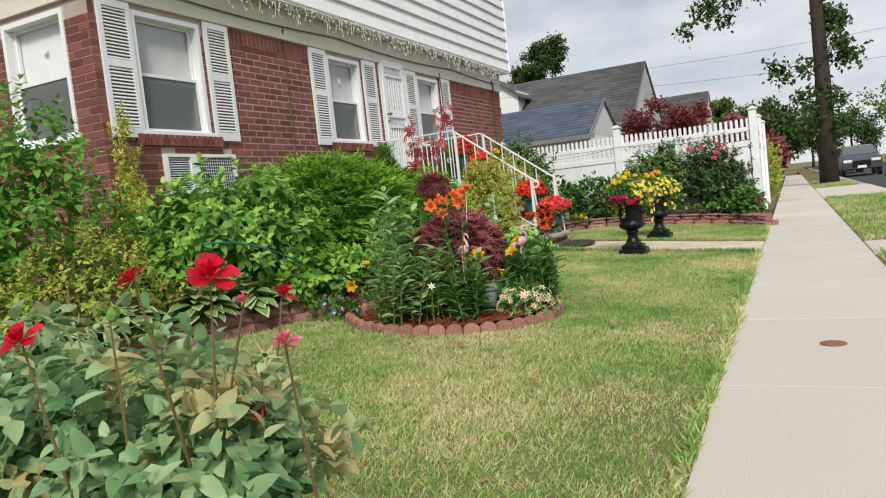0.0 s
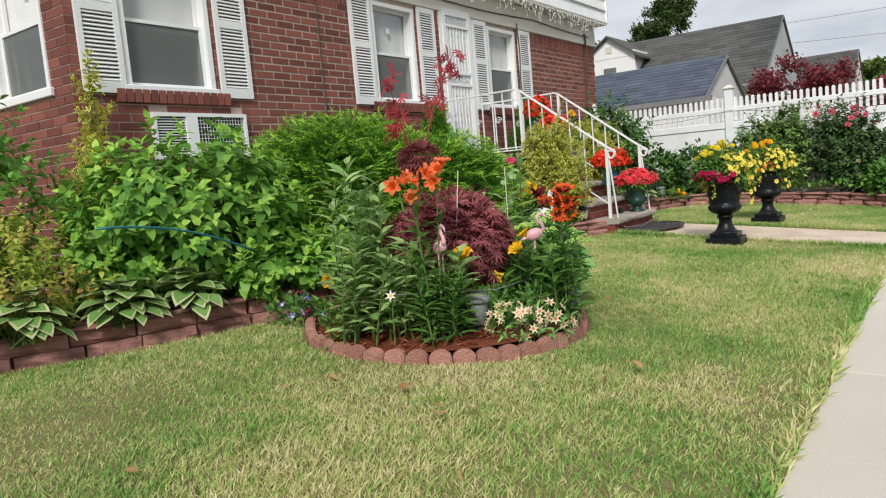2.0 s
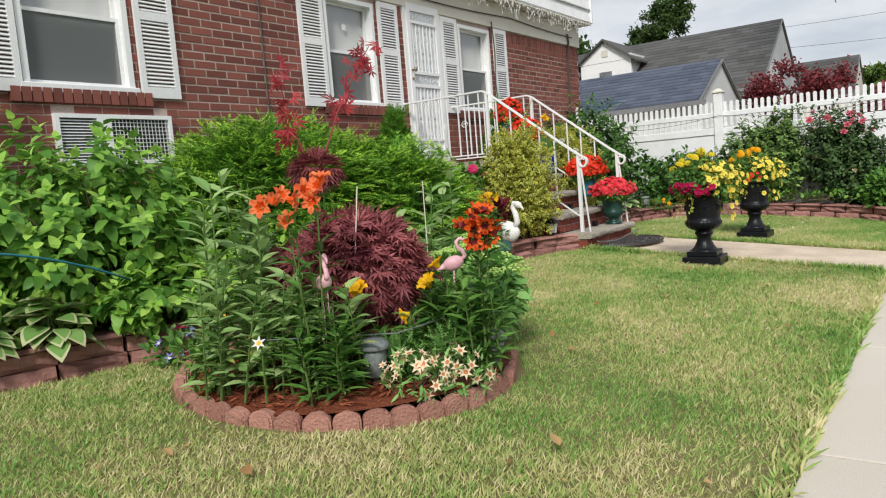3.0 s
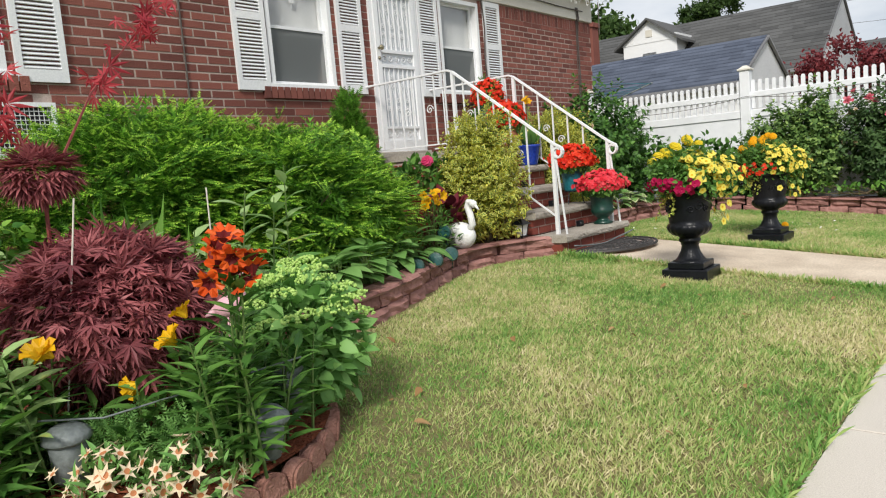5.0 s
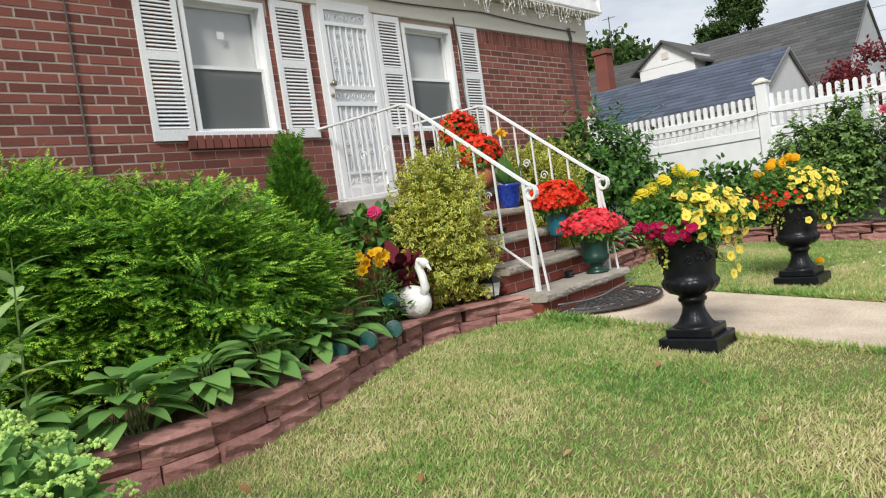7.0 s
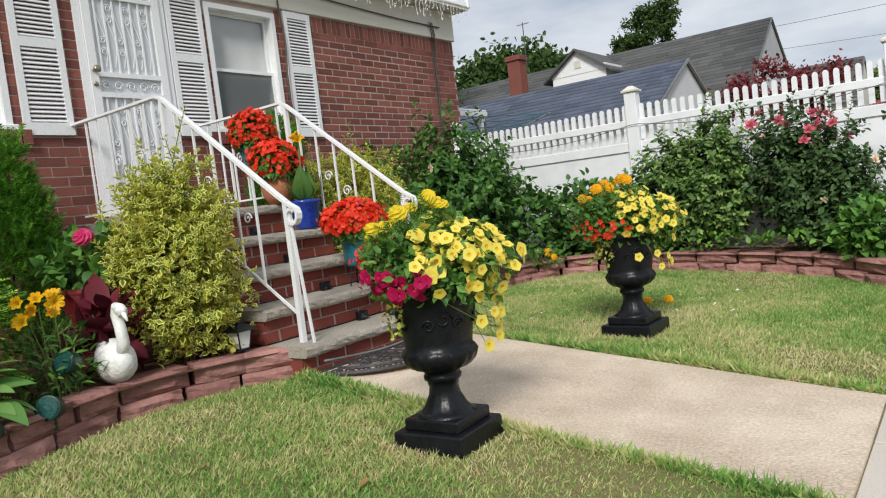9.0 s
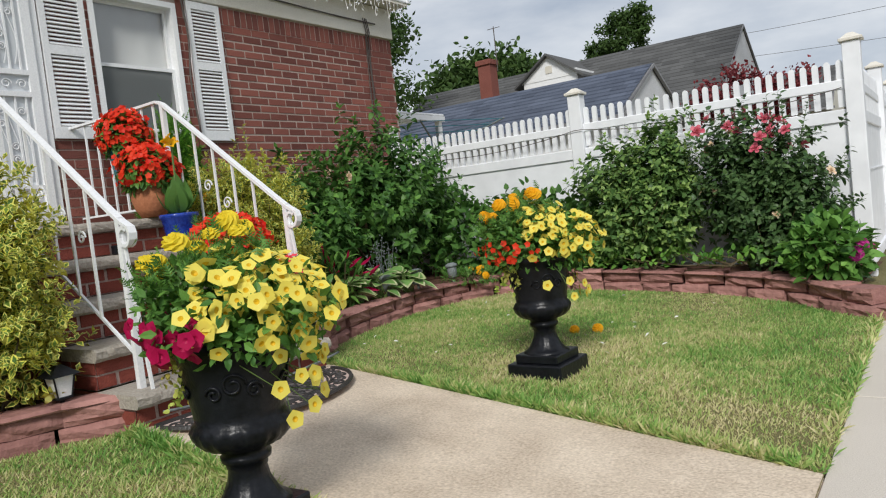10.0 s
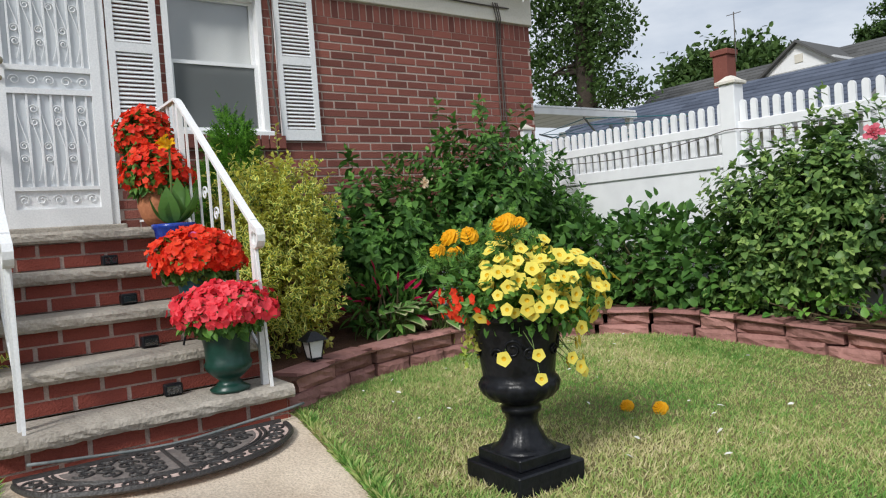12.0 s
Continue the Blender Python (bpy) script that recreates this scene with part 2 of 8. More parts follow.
def raw_mesh(name, verts, tris, materials, index=None, smooth=False):
    """A triangle mesh straight from arrays, for many small pieces."""
    me = bpy.data.meshes.new(name)
    n = len(tris)
    me.vertices.add(len(verts))
    me.vertices.foreach_set("co", np.asarray(verts, np.float32).ravel())
    me.loops.add(n * 3)
    me.loops.foreach_set("vertex_index", np.asarray(tris, np.int32).ravel())
    me.polygons.add(n)
    me.polygons.foreach_set("loop_start", np.arange(0, n * 3, 3, dtype=np.int32))
    for m in materials:
        me.materials.append(m)
    if index is not None:
        me.polygons.foreach_set("material_index", np.asarray(index, np.int32))
    me.polygons.foreach_set("use_smooth", np.full(n, smooth, bool))
    me.update(calc_edges=True)
    return me


def unit(a):
    return a / np.maximum(np.linalg.norm(a, axis=-1, keepdims=True), 1e-9)


def scatter(name, shape, places, along, facing, sizes, materials, parent=None, smooth=False):
    """Many small copies of one shape (verts, tris, material of each tri) in one mesh: its y axis goes along, its z axis is near facing."""
    tv, tf, ti = shape
    Y = unit(along)
    X = unit(np.cross(Y, facing))
    Z = np.cross(X, Y)
    s = np.asarray(sizes)[:, None, None]
    V = places[:, None, :] + s * (tv[None, :, 0:1] * X[:, None] + tv[None, :, 1:2] * Y[:, None] + tv[None, :, 2:3] * Z[:, None])
    n = len(places)
    T = tf[None] + (np.arange(n) * len(tv))[:, None, None]
    ob = new(name, raw_mesh(name, V.reshape(-1, 3), T.reshape(-1, 3), materials, np.tile(ti, n), smooth))
    ob.parent = parent
    return tagged(ob, kind="stuff") if parent else ob


def scatter_each(name, shape, places, along, facing, sizes, materials, parent, label=""):
    """The same, but every copy is a part of its own on one shared mesh."""
    me = raw_mesh(name, shape[0], shape[1], materials, shape[2])
    Y = unit(np.asarray(along, float))
    X = unit(np.cross(Y, facing))
    Z = np.cross(X, Y)
    for i in range(len(places)):
        ob = new(name, me)
        ob.parent = parent
        s = float(sizes[i])
        ob.matrix_local = Matrix([[X[i][k] * s, Y[i][k] * s, Z[i][k] * s, places[i][k]] for k in range(3)] + [[0, 0, 0, 1]])
        tagged(ob, label)


def shape_of(verts, tris, index=None):
    return np.array(verts, float), np.array(tris, int), np.array(index if index is not None else [0] * len(tris), int)


def ground_z(x, y=0.0):
    """The lawn rises gently from the pavement to the beds."""
    t = np.clip((-0.35 - np.asarray(x, float)) / 2.5, 0.0, 1.0)
    return -0.05 + 0.14 * t


def smooth_line(points, step=0.05):
    """Points at even steps along a soft curve through the given ones."""
    p = np.array(points, float)
    out = []
    for i in range(len(p) - 1):
        a, b, c, d = p[max(i - 1, 0)], p[i], p[i + 1], p[min(i + 2, len(p) - 1)]
        for u in np.linspace(0, 1, 24, endpoint=False):
            out.append(0.5 * (2 * b + (c - a) * u + (2 * a - 5 * b + 4 * c - d) * u ** 2 + (3 * b - a - 3 * c + d) * u ** 3))
    out = np.array(out + [p[-1]])
    length = np.concatenate([[0], np.cumsum(np.linalg.norm(np.diff(out, axis=0), axis=1))])
    at = np.arange(0, length[-1], step)
    return np.stack([np.interp(at, length, out[:, k]) for k in range(p.shape[1])], 1)


# ---- ground ----
BED_SOUTH = [(-4.35, 1.7), (-4.0, 2.5), (-3.65, 3.1), (-3.48, 3.5), (-3.3, 4.1), (-3.05, 4.75), (-2.72, 5.4), (-2.58, 6.0), (-2.72, 6.6), (-2.95, 7.15), (-3.13, 7.6), (-3.2, 8.0), (-3.08, 8.4), (-2.98, 8.6)]
BED_NORTH = [(-2.98, 9.86), (-3.1, 10.05), (-3.32, 10.45), (-3.45, 11.0), (-3.48, 11.6), (-3.3, 12.2), (-2.85, 12.52), (-2.2, 12.62), (-1.45, 12.58), (-0.95, 12.4), (-0.62, 12.1), (-0.42, 11.95)]
south_line, north_line = smooth_line(BED_SOUTH), smooth_line(BED_NORTH)
FACADE = -5.1


def bed_edge(y):
    y = np.asarray(y, float)
    s = np.interp(y, south_line[:, 1], south_line[:, 0])
    k = np.argmax(north_line[:, 1])
    n = np.interp(y, north_line[:k, 1], north_line[:k, 0])
    return np.where(y < 8.62, s, np.where(y > 9.84, n, -2.9))


def north_limit(x):
    k = north_line[:, 0].argmin()
    return np.interp(x, north_line[k:, 0], north_line[k:, 1])


def path_near(x):
    return np.interp(x, [-3.0, -0.35], [8.68, 8.32])


def path_far(x):
    return np.interp(x, [-3.0, -0.35], [9.86, 9.38])


bm = bmesh.new()
g = [bm.verts.new(p) for p in ((-900, -900, -0.30), (900, -900, -0.30), (900, 900, -0.30), (-900, 900, -0.30))]
bm.faces.new(g)
setting("ground", bm, M["soil"], "dry earth and far grass under the whole street", "ground")

xs, ys = np.linspace(-5.2, -0.34, 50), np.linspace(-6, 14.0, 160)
GX, GY = np.meshgrid(xs, ys, indexing="ij")
GZ = ground_z(GX) + 0.008 * np.sin(GX * 3.1 + GY * 1.3) * np.cos(GY * 2.3)
nx, ny = GX.shape
idx = np.arange(nx * ny).reshape(nx, ny)
a, b, c, d = idx[:-1, :-1].ravel(), idx[1:, :-1].ravel(), idx[1:, 1:].ravel(), idx[:-1, 1:].ravel()
lawn = new("lawn", raw_mesh("lawn", np.stack([GX, GY, GZ], -1).reshape(-1, 3), np.concatenate([np.stack([a, b, c], 1), np.stack([a, c, d], 1)]), [M["soil"]], smooth=True))
tagged(lawn, "sparse summer lawn soil between house bed and pavement", "lawn", kind="structure")
setting("lawn_strip", box(0.64, 1.95, -20, 90, -0.3, -0.07), M["soil"], "narrow grass strip between pavement and road", "lawn")
setting("road", box(2.15, 9.5, -60, 160, -0.3, -0.2), M["asphalt"], "dark grey asphalt street", "road")
for i, y in enumerate(range(-20, 100, 4)):
    if i == 0:
        kerb = tagged(new("kerb"), "pale concrete kerb along the road", "kerb", kind="structure")
    part("kerbstone", box(1.95, 2.15, y, y + 3.985, -0.3, -0.06, bevel=0.012), M["kerb"], kerb)
pavement = tagged(new("pavement"), "pale smooth concrete pavement with tooled joints", "pavement", kind="structure")
for i in range(-8, 40):
    y = 0.35 + i * 1.42
    part("slab", box(-0.34, 0.63, y, y + 1.408, -0.2, -0.05, bevel=0.003), M["concrete"], pavement)
setting("driveway_apron", box(0.64, 2.14, 19.0, 26.0, -0.29, -0.045, bevel=0.006), M["concrete"], "pale concrete driveway apron crossing the grass strip", "driveway")
setting("carriage_walk", box(0.64, 1.94, 7.7, 8.75, -0.29, -0.045, bevel=0.006), M["concrete"], "pale concrete walk crossing the grass strip", "path")
bm = bmesh.new()
top = []
for x in np.linspace(-3.1, -0.3425, 12):
    z = float(ground_z(x)) + 0.012
    n, f = float(path_near(x)), float(path_far(x))
    top.append([bm.verts.new(p) for p in ((x, n, z - 0.1), (x, n, z), (x, f, z), (x, f, z - 0.1))])
for p, q in zip(top, top[1:]):
    for k in range(3):
        bm.faces.new((p[k], q[k], q[k + 1], p[k + 1]))
for p in (top[0], top[-1]):
    bm.faces.new(p)
bmesh.ops.recalc_face_normals(bm, faces=bm.faces)
setting("front_path", bm, M["aggregate"], "worn pebbly concrete path from pavement to steps", "path")


def bed_sheet(name, line, back, z, label):
    """Soil inside an edging line, up to the given back points."""
    bm = bmesh.new()
    pts = [(float(p[0]), float(p[1])) for p in line[::4]] + back
    bm.faces.new([bm.verts.new((x, y, min(z, float(ground_z(x)) + 0.15))) for x, y in pts])
    bmesh.ops.triangulate(bm, faces=bm.faces)
    setting(name, bm, M["earth"], label, "flower bed")


bed_sheet("bed_soil_south", south_line, [(-2.98, 8.66), (-5.15, 8.66), (-5.15, 1.7)], 0.245, "dark bare soil of the planted bed before the house")
bed_sheet("bed_soil_north", north_line, [(-0.42, 13.5), (-5.15, 13.5), (-5.15, 9.8), (-2.98, 9.8)], 0.25, "dark bare soil of the bed along house and fence")


def block_mesh(w, h, d, seed):
    """A wall block with a split, uneven face towards -y."""
    rng = random.Random(seed)
    bm = box(-w / 2, w / 2, -d / 2, d / 2, 0, h)
    front = [e for e in bm.edges if all(v.co.y < 0 for v in e.verts)]
    bmesh.ops.subdivide_edges(bm, edges=front, cuts=3, use_grid_fill=True)
    for v in bm.verts:
        if v.co.y < -d / 2 + 1e-4:
            rim = max(abs(v.co.x) / (w / 2), abs(v.co.z - h / 2) / (h / 2))
            v.co.y += 0.020 * rim ** 6 + rng.uniform(-0.008, 0.008)
            v.co.x *= 0.984
            v.co.z = h / 2 + (v.co.z - h / 2) * 0.985 + rng.uniform(-0.002, 0.002)
    me = bpy.data.meshes.new("block")
    bm.to_mesh(me)
    bm.free()
    me.materials.append(M["block"])
    return me


BLOCKS = [block_mesh(w, 0.098, 0.17, s) for s, w in enumerate((0.32, 0.29, 0.27, 0.34, 0.22, 0.31))]
WIDTHS = (0.32, 0.29, 0.27, 0.34, 0.22, 0.31)


def block_wall(name, line, label):
    wall = tagged(new(name), label, "garden wall", kind="structure")
    rng = random.Random(len(line))
    length = np.concatenate([[0], np.cumsum(np.linalg.norm(np.diff(line, axis=0), axis=1))])
    for course in range(2):
        s = 0.0 if course == 0 else 0.13
        while s < length[-1] - 0.05:
            k = rng.randrange(6)
            w = WIDTHS[k] + 0.009
            m = min(s + w / 2, length[-1])
            x, y = np.interp(m, length, line[:, 0]), np.interp(m, length, line[:, 1])
            x1, y1 = np.interp(m + 0.05, length, line[:, 0]), np.interp(m + 0.05, length, line[:, 1])
            x0, y0 = np.interp(m - 0.05, length, line[:, 0]), np.interp(m - 0.05, length, line[:, 1])
            yaw = math.degrees(math.atan2(y1 - y0, x1 - x0))
            inward = Vector((-(y1 - y0), x1 - x0, 0)).normalized()
            ob = new("block", BLOCKS[k])
            ob.parent = wall
            off = 0.085 + course * 0.016 + rng.uniform(-0.012, 0.012)
            z = float(ground_z(x)) - 0.03 + course * 0.1
            ob.matrix_world = pose(x + inward.x * off, y + inward.y * off, z, 0, 0, yaw + rng.uniform(-3, 3))
            s += w
    return wall


block_wall("garden_wall_south", south_line, "two courses of split-faced reddish concrete blocks edging the bed")
block_wall("garden_wall_north", north_line, "curved two-course edging of reddish split concrete blocks")

# ---- house ----
OPENINGS = [(4.64, 5.46, 1.74, 2.83), (4.80, 5.72, 1.19, 1.56), (7.60, 8.37, 1.74, 2.83), (8.88, 9.61, 1.05, 3.0), (10.0, 10.76, 1.74, 2.83)]
Y0, Y1, WALL_TOP = 4.22, 13.6, 2.88


def holed_wall(ends, top, holes, lo, hi, flip=False):
    """A thick wall with openings cut right through; flip: it runs along x instead of y."""
    bm = bmesh.new()
    cuts = sorted({ends[0], ends[1], *[v for h in holes for v in h[:2]]})
    for a, b in zip(cuts, cuts[1:]):
        spans, z = [], -0.2
        for h in sorted((h for h in holes if h[0] <= a and h[1] >= b), key=lambda h: h[2]):
            spans.append((z, h[2]))
            z = h[3]
        spans.append((z, top))
        for z0, z1 in spans:
            if z1 > z0:
                box(*((a, b, lo, hi) if flip else (lo, hi, a, b)), z0, z1, bm)
    bmesh.ops.remove_doubles(bm, verts=bm.verts, dist=0.0005)
    return bm


wall_front = setting("wall_front", holed_wall((Y0 + 0.006, Y1 - 0.006), 3.22, OPENINGS, -5.36, FACADE - 0.004), M["mortar"], "red brick front wall of the house with pale mortar", "house wall")
SOUTH_HOLE = [(-6.22, -5.40, 1.74, 2.83)]
wall_south = setting("wall_south", holed_wall((-11.0, -5.362), 3.22, SOUTH_HOLE, Y0 + 0.006, Y0 + 0.26, True), M["mortar"], "red brick end wall of the house", "house wall")
setting("wall_north", box(-11.0, -5.362, Y1 - 0.26, Y1 - 0.012, -0.2, 3.22), M["mortar"], "red brick end wall beside the fence", "house wall")
setting("wall_back", box(-11.0, -10.75, Y0 + 0.27, Y1 - 0.27, -0.2, 3.22), M["mortar"], "plain rear wall of the house", "house wall")
# The floor's colour carries the shade of an unlit room.
setting("floor", box(-10.74, -5.37, Y0 + 0.27, Y1 - 0.27, 0.7, 0.95), M["dark"], "floor inside the house, coloured near black for an unlit room", "floor")
setting("ceiling", box(-10.99, -5.12, Y0 + 0.03, Y1 - 0.03, 3.225, 3.26), M["cream"], "plain ceiling over the ground floor", "ceiling")
# Unseen wall added as backdrop, its indoor shade painted into the colour.
setting("backdrop_wall", box(-7.4, -7.3, Y0 + 0.28, Y1 - 0.28, 0.96, 3.22), M["dark"], "added inner wall behind the windows, coloured near black for an unlit room", "wall")


def brick_mesh(w, h):
    bm = box(-0.012, 0.0, -w / 2, w / 2, -h / 2, h / 2)
    for v in bm.verts:
        if v.co.x > -0.001:
            v.co.y *= 1 - 0.008 / w
            v.co.z *= 1 - 0.006 / h
    me = bpy.data.meshes.new("brick")
    bm.to_mesh(me)
    bm.free()
    me.materials.append(M["brick"])
    return me


def blocked(y0, y1, z0, z1, holes):
    return any(y1 > h[0] and y0 < h[1] and z1 > h[2] and z0 < h[3] for h in holes)


COURSE, LONG = 0.0692, 0.2125


def lay_bricks():
    """Running bond over the front and the south end: (plane, middle, width, height z, height, near)."""
    out, rng = [], random.Random(3)
    for row in range(40):
        z = -0.04 + (row + 0.5) * COURSE
        if z > 2.715:
            break
        for plane, lo, hi, holes in (("f", Y0, Y1, OPENINGS + [(8.75, 9.7, -1, 1.05)]), ("s", -8.0, FACADE, SOUTH_HOLE)):
            y = lo - (LONG / 2 if row % 2 else 0)
            while y < hi:
                a, b = max(y + 0.005, lo), min(y + LONG - 0.005, hi)
                for h in holes:
                    if z + 0.03 > h[2] and z - 0.03 < h[3]:
                        if a < h[0] < b:
                            b = h[0]
                        elif a < h[1] < b:
                            a = h[1]
                if b - a > 0.025 and not blocked(a + 0.01, b - 0.01, z - 0.02, z + 0.02, holes):
                    out.append((plane, (a + b) / 2, b - a, z, COURSE - 0.0105))
                y += LONG
    y = Y0 + 0.005
    while y < Y1 - 0.04:
        if not blocked(y, y + 0.055, 2.73, 2.87, OPENINGS):
            out.append(("f", y + 0.028, 0.056, 2.80, 0.142))
        y += 0.0675
    for h in (OPENINGS[0], OPENINGS[2], OPENINGS[4]):
        y = h[0] - 0.1
        while y < h[1] + 0.08:
            out.append(("sill", y + 0.03, 0.060, 1.685, 0.1))
            y += 0.070
    return out


def boxes_mesh(name, rows, material):
    """Rows of (x0, x1, y0, y1, z0, z1) as one mesh of boxes."""
    r = np.array(rows, float)
    c = np.array([[i, 2 + j, 4 + k] for i in (0, 1) for j in (0, 1) for k in (0, 1)])
    V = r[:, c]
    q = np.array([(0, 1, 3, 2), (4, 6, 7, 5), (0, 4, 5, 1), (2, 3, 7, 6), (0, 2, 6, 4), (1, 5, 7, 3)])
    t = np.concatenate([q[:, [0, 1, 2]], q[:, [0, 2, 3]]])
    T = t[None] + (np.arange(len(r)) * 8)[:, None, None]
    return raw_mesh(name, V.reshape(-1, 3), T.reshape(-1, 3), [material])

# upper storey, frieze and roof
setting("frieze", box(FACADE - 0.01, FACADE + 0.03, Y0 - 0.03, Y1 + 0.02, WALL_TOP + 0.002, 3.22, bevel=0.006), M["cream"], "cream painted board above the brick front", "trim")
setting("frieze_south", box(-11.0, FACADE - 0.012, Y0 - 0.03, Y0 + 0.01, WALL_TOP + 0.002, 3.22), M["cream"], "cream painted board above the brick end wall", "trim")
setting("soffit", box(-11.2, -4.87, Y0 - 0.22, Y1 + 0.10, 3.225, 3.262), M["cream"], "cream soffit under the upper storey", "trim")
upper = thing("upper_storey", (-5.0, 9, 3.26), "upper storey clad in wide white horizontal siding", "house storey", kind="structure")
part("core", box(-6.1, 0.09, Y0 - 0.18 - 9, Y1 + 0.06 - 9, 0.004, 2.9), M["siding"], upper)
for i in range(14):
    bm = bmesh.new()
    z = i * 0.205
    prof = ((0.092, z + 0.004), (0.135, z - 0.004), (0.142, z + 0.004), (0.102, z + 0.212), (0.092, z + 0.212))
    ends = [[bm.verts.new((x, y, zz)) for x, zz in prof] for y in (Y0 - 0.2 - 9, Y1 + 0.08 - 9)]
    for k in range(5):
        bm.faces.new((ends[0][k], ends[0][(k + 1) % 5], ends[1][(k + 1) % 5], ends[1][k]))
    bm.faces.new(ends[0][::-1])
    bm.faces.new(ends[1])
    part("siding_board", bm, M["siding"], upper)
part("corner_post", box(0.09, 0.155, Y1 + 0.075 - 9, Y1 + 0.12 - 9, -0.01, 2.9, bevel=0.005), M["siding"], upper)
bm = bmesh.new()
r = [bm.verts.new(p) for p in ((0.5, -5.4, 2.9), (0.5, 5.1, 2.9), (-3.0, 5.1, 4.6), (-3.0, -5.4, 4.6), (-6.5, -5.4, 2.9), (-6.5, 5.1, 2.9))]
for f in ((0, 1, 2, 3), (3, 2, 5, 4), (0, 3, 4), (1, 5, 2), (0, 4, 5, 1)):
    bm.faces.new([r[k] for k in f])
part("roof", bm, M["shingle_grey"], upper, "grey shingle roof")


def sheet(x, y0, y1, z0, z1):
    bm = bmesh.new()
    bm.faces.new([bm.verts.new(q) for q in ((x, y0, z0), (x, y1, z0), (x, y1, z1), (x, y0, z1))])
    return bm


def window(name, at, w, h, label, turn=0, sign=False):
    """A double-hung window seen from +x: frame, two sashes, panes, screen and curtain; at: middle of its foot in the wall's face."""
    win = thing(name, at, label, "window", kind="structure", turn=turn)
    f = 0.044
    bm = box(-0.14, 0.012, -w / 2, -w / 2 + f, 0, h)
    box(-0.14, 0.012, w / 2 - f, w / 2, 0, h, bm)
    box(-0.14, 0.012, -w / 2 + f, w / 2 - f, h - f, h, bm)
    part("window_frame", bm, M["white"], win)
    part("window_sill", box(-0.14, 0.03, -w / 2 - 0.03, w / 2 + 0.03, -0.035, 0.03, bevel=0.006), M["white"], win)
    mid = h * 0.49
    for nm, x, z0, z1, glass in (("upper_sash", -0.075, mid - 0.02, h - f, M["glass"]), ("lower_sash", -0.04, 0.03, mid + 0.02, M["screen"])):
        s = 0.027
        bm = box(x - 0.03, x, -w / 2 + f, -w / 2 + f + s, z0, z1)
        box(x - 0.03, x, w / 2 - f - s, w / 2 - f, z0, z1, bm)
        box(x - 0.03, x, -w / 2 + f + s, w / 2 - f - s, z1 - s, z1, bm)
        box(x - 0.03, x, -w / 2 + f + s, w / 2 - f - s, z0, z0 + s, bm)
        sash = part(nm, bm, M["white"], win)
        p = part("pane" if glass is M["glass"] else "insect_screen", sheet(x - 0.012, -w / 2 + f + s, w / 2 - f - s, z0 + s, z1 - s), glass, sash)
        p.visible_shadow = False
    bm = bmesh.new()
    cols = []
    for i in range(41):
        y = -w / 2 + 0.03 + (w - 0.06) * i / 40
        x = -0.118 + 0.002 * math.sin(i * 0.5)
        cols.append((bm.verts.new((x, y, mid * 0.9)), bm.verts.new((x, y, h - 0.04))))
    for p, q in zip(cols, cols[1:]):
        bm.faces.new((p[0], q[0], q[1], p[1]))
    part("roller_blind", bm, M["curtain"], win, "pale drawn roller blind behind the glass", smooth=True)
    if sign:
        part("sticker", box(-0.086, -0.082, -0.03, 0.03, h * 0.72, h * 0.72 + 0.06), M["white"], win, "small pale shield sticker")
    return win


window("window_1", (FACADE, 5.05, 1.74), 0.82, 1.09, "white double-hung window with a screened lower sash")
window("window_2", (FACADE, 7.985, 1.74), 0.77, 1.09, "white double-hung window with sticker and screened lower sash", sign=True)
window("window_3", (FACADE, 10.38, 1.74), 0.76, 1.09, "white double-hung window beside the entrance door")
window("window_4", (-5.81, Y0, 1.74), 0.82, 1.09, "white double-hung window in the end wall", turn=-90, sign=True)

# shutters
shutter = thing("shutter", (FACADE, 4.46, 1.70), "white louvered plastic window shutter with two panels", "shutter", "window shutters")
SW, SH = 0.335, 1.17
bm = box(0.002, 0.028, -SW / 2, -SW / 2 + 0.045, 0, SH)
box(0.002, 0.028, SW / 2 - 0.045, SW / 2, 0, SH, bm)
for z0, z1 in ((0, 0.085), (0.60, 0.665), (SH - 0.06, SH)):
    box(0.002, 0.028, -SW / 2 + 0.045, SW / 2 - 0.045, z0, z1, bm)
part("frame", bm, M["louver"], shutter)
slat = None
for z0, z1 in ((0.085, 0.60), (0.665, SH - 0.06)):
    n = 17 if z0 < 0.3 else 15
    for i in range(n):
        z = z0 + (z1 - z0) * (i + 0.5) / n
        if slat is None:
            bm = box(-0.0115, 0.0115, -SW / 2 + 0.045, SW / 2 - 0.045, -0.004, 0.004)
            bmesh.ops.rotate(bm, verts=bm.verts, cent=(0, 0, 0), matrix=Matrix.Rotation(radians(48), 3, "Y"))
            slat = part("slat", bm, M["louver"], shutter)
            slat.location = (0.0155, 0, z)
        else:
            o = new("slat", slat.data)
            o.parent = shutter
            o.location = (0.0155, 0, z)
for y in (5.68, 7.41, 8.60, 9.79, 11.02):
    copy_thing(shutter, pose(FACADE, y, 1.70))

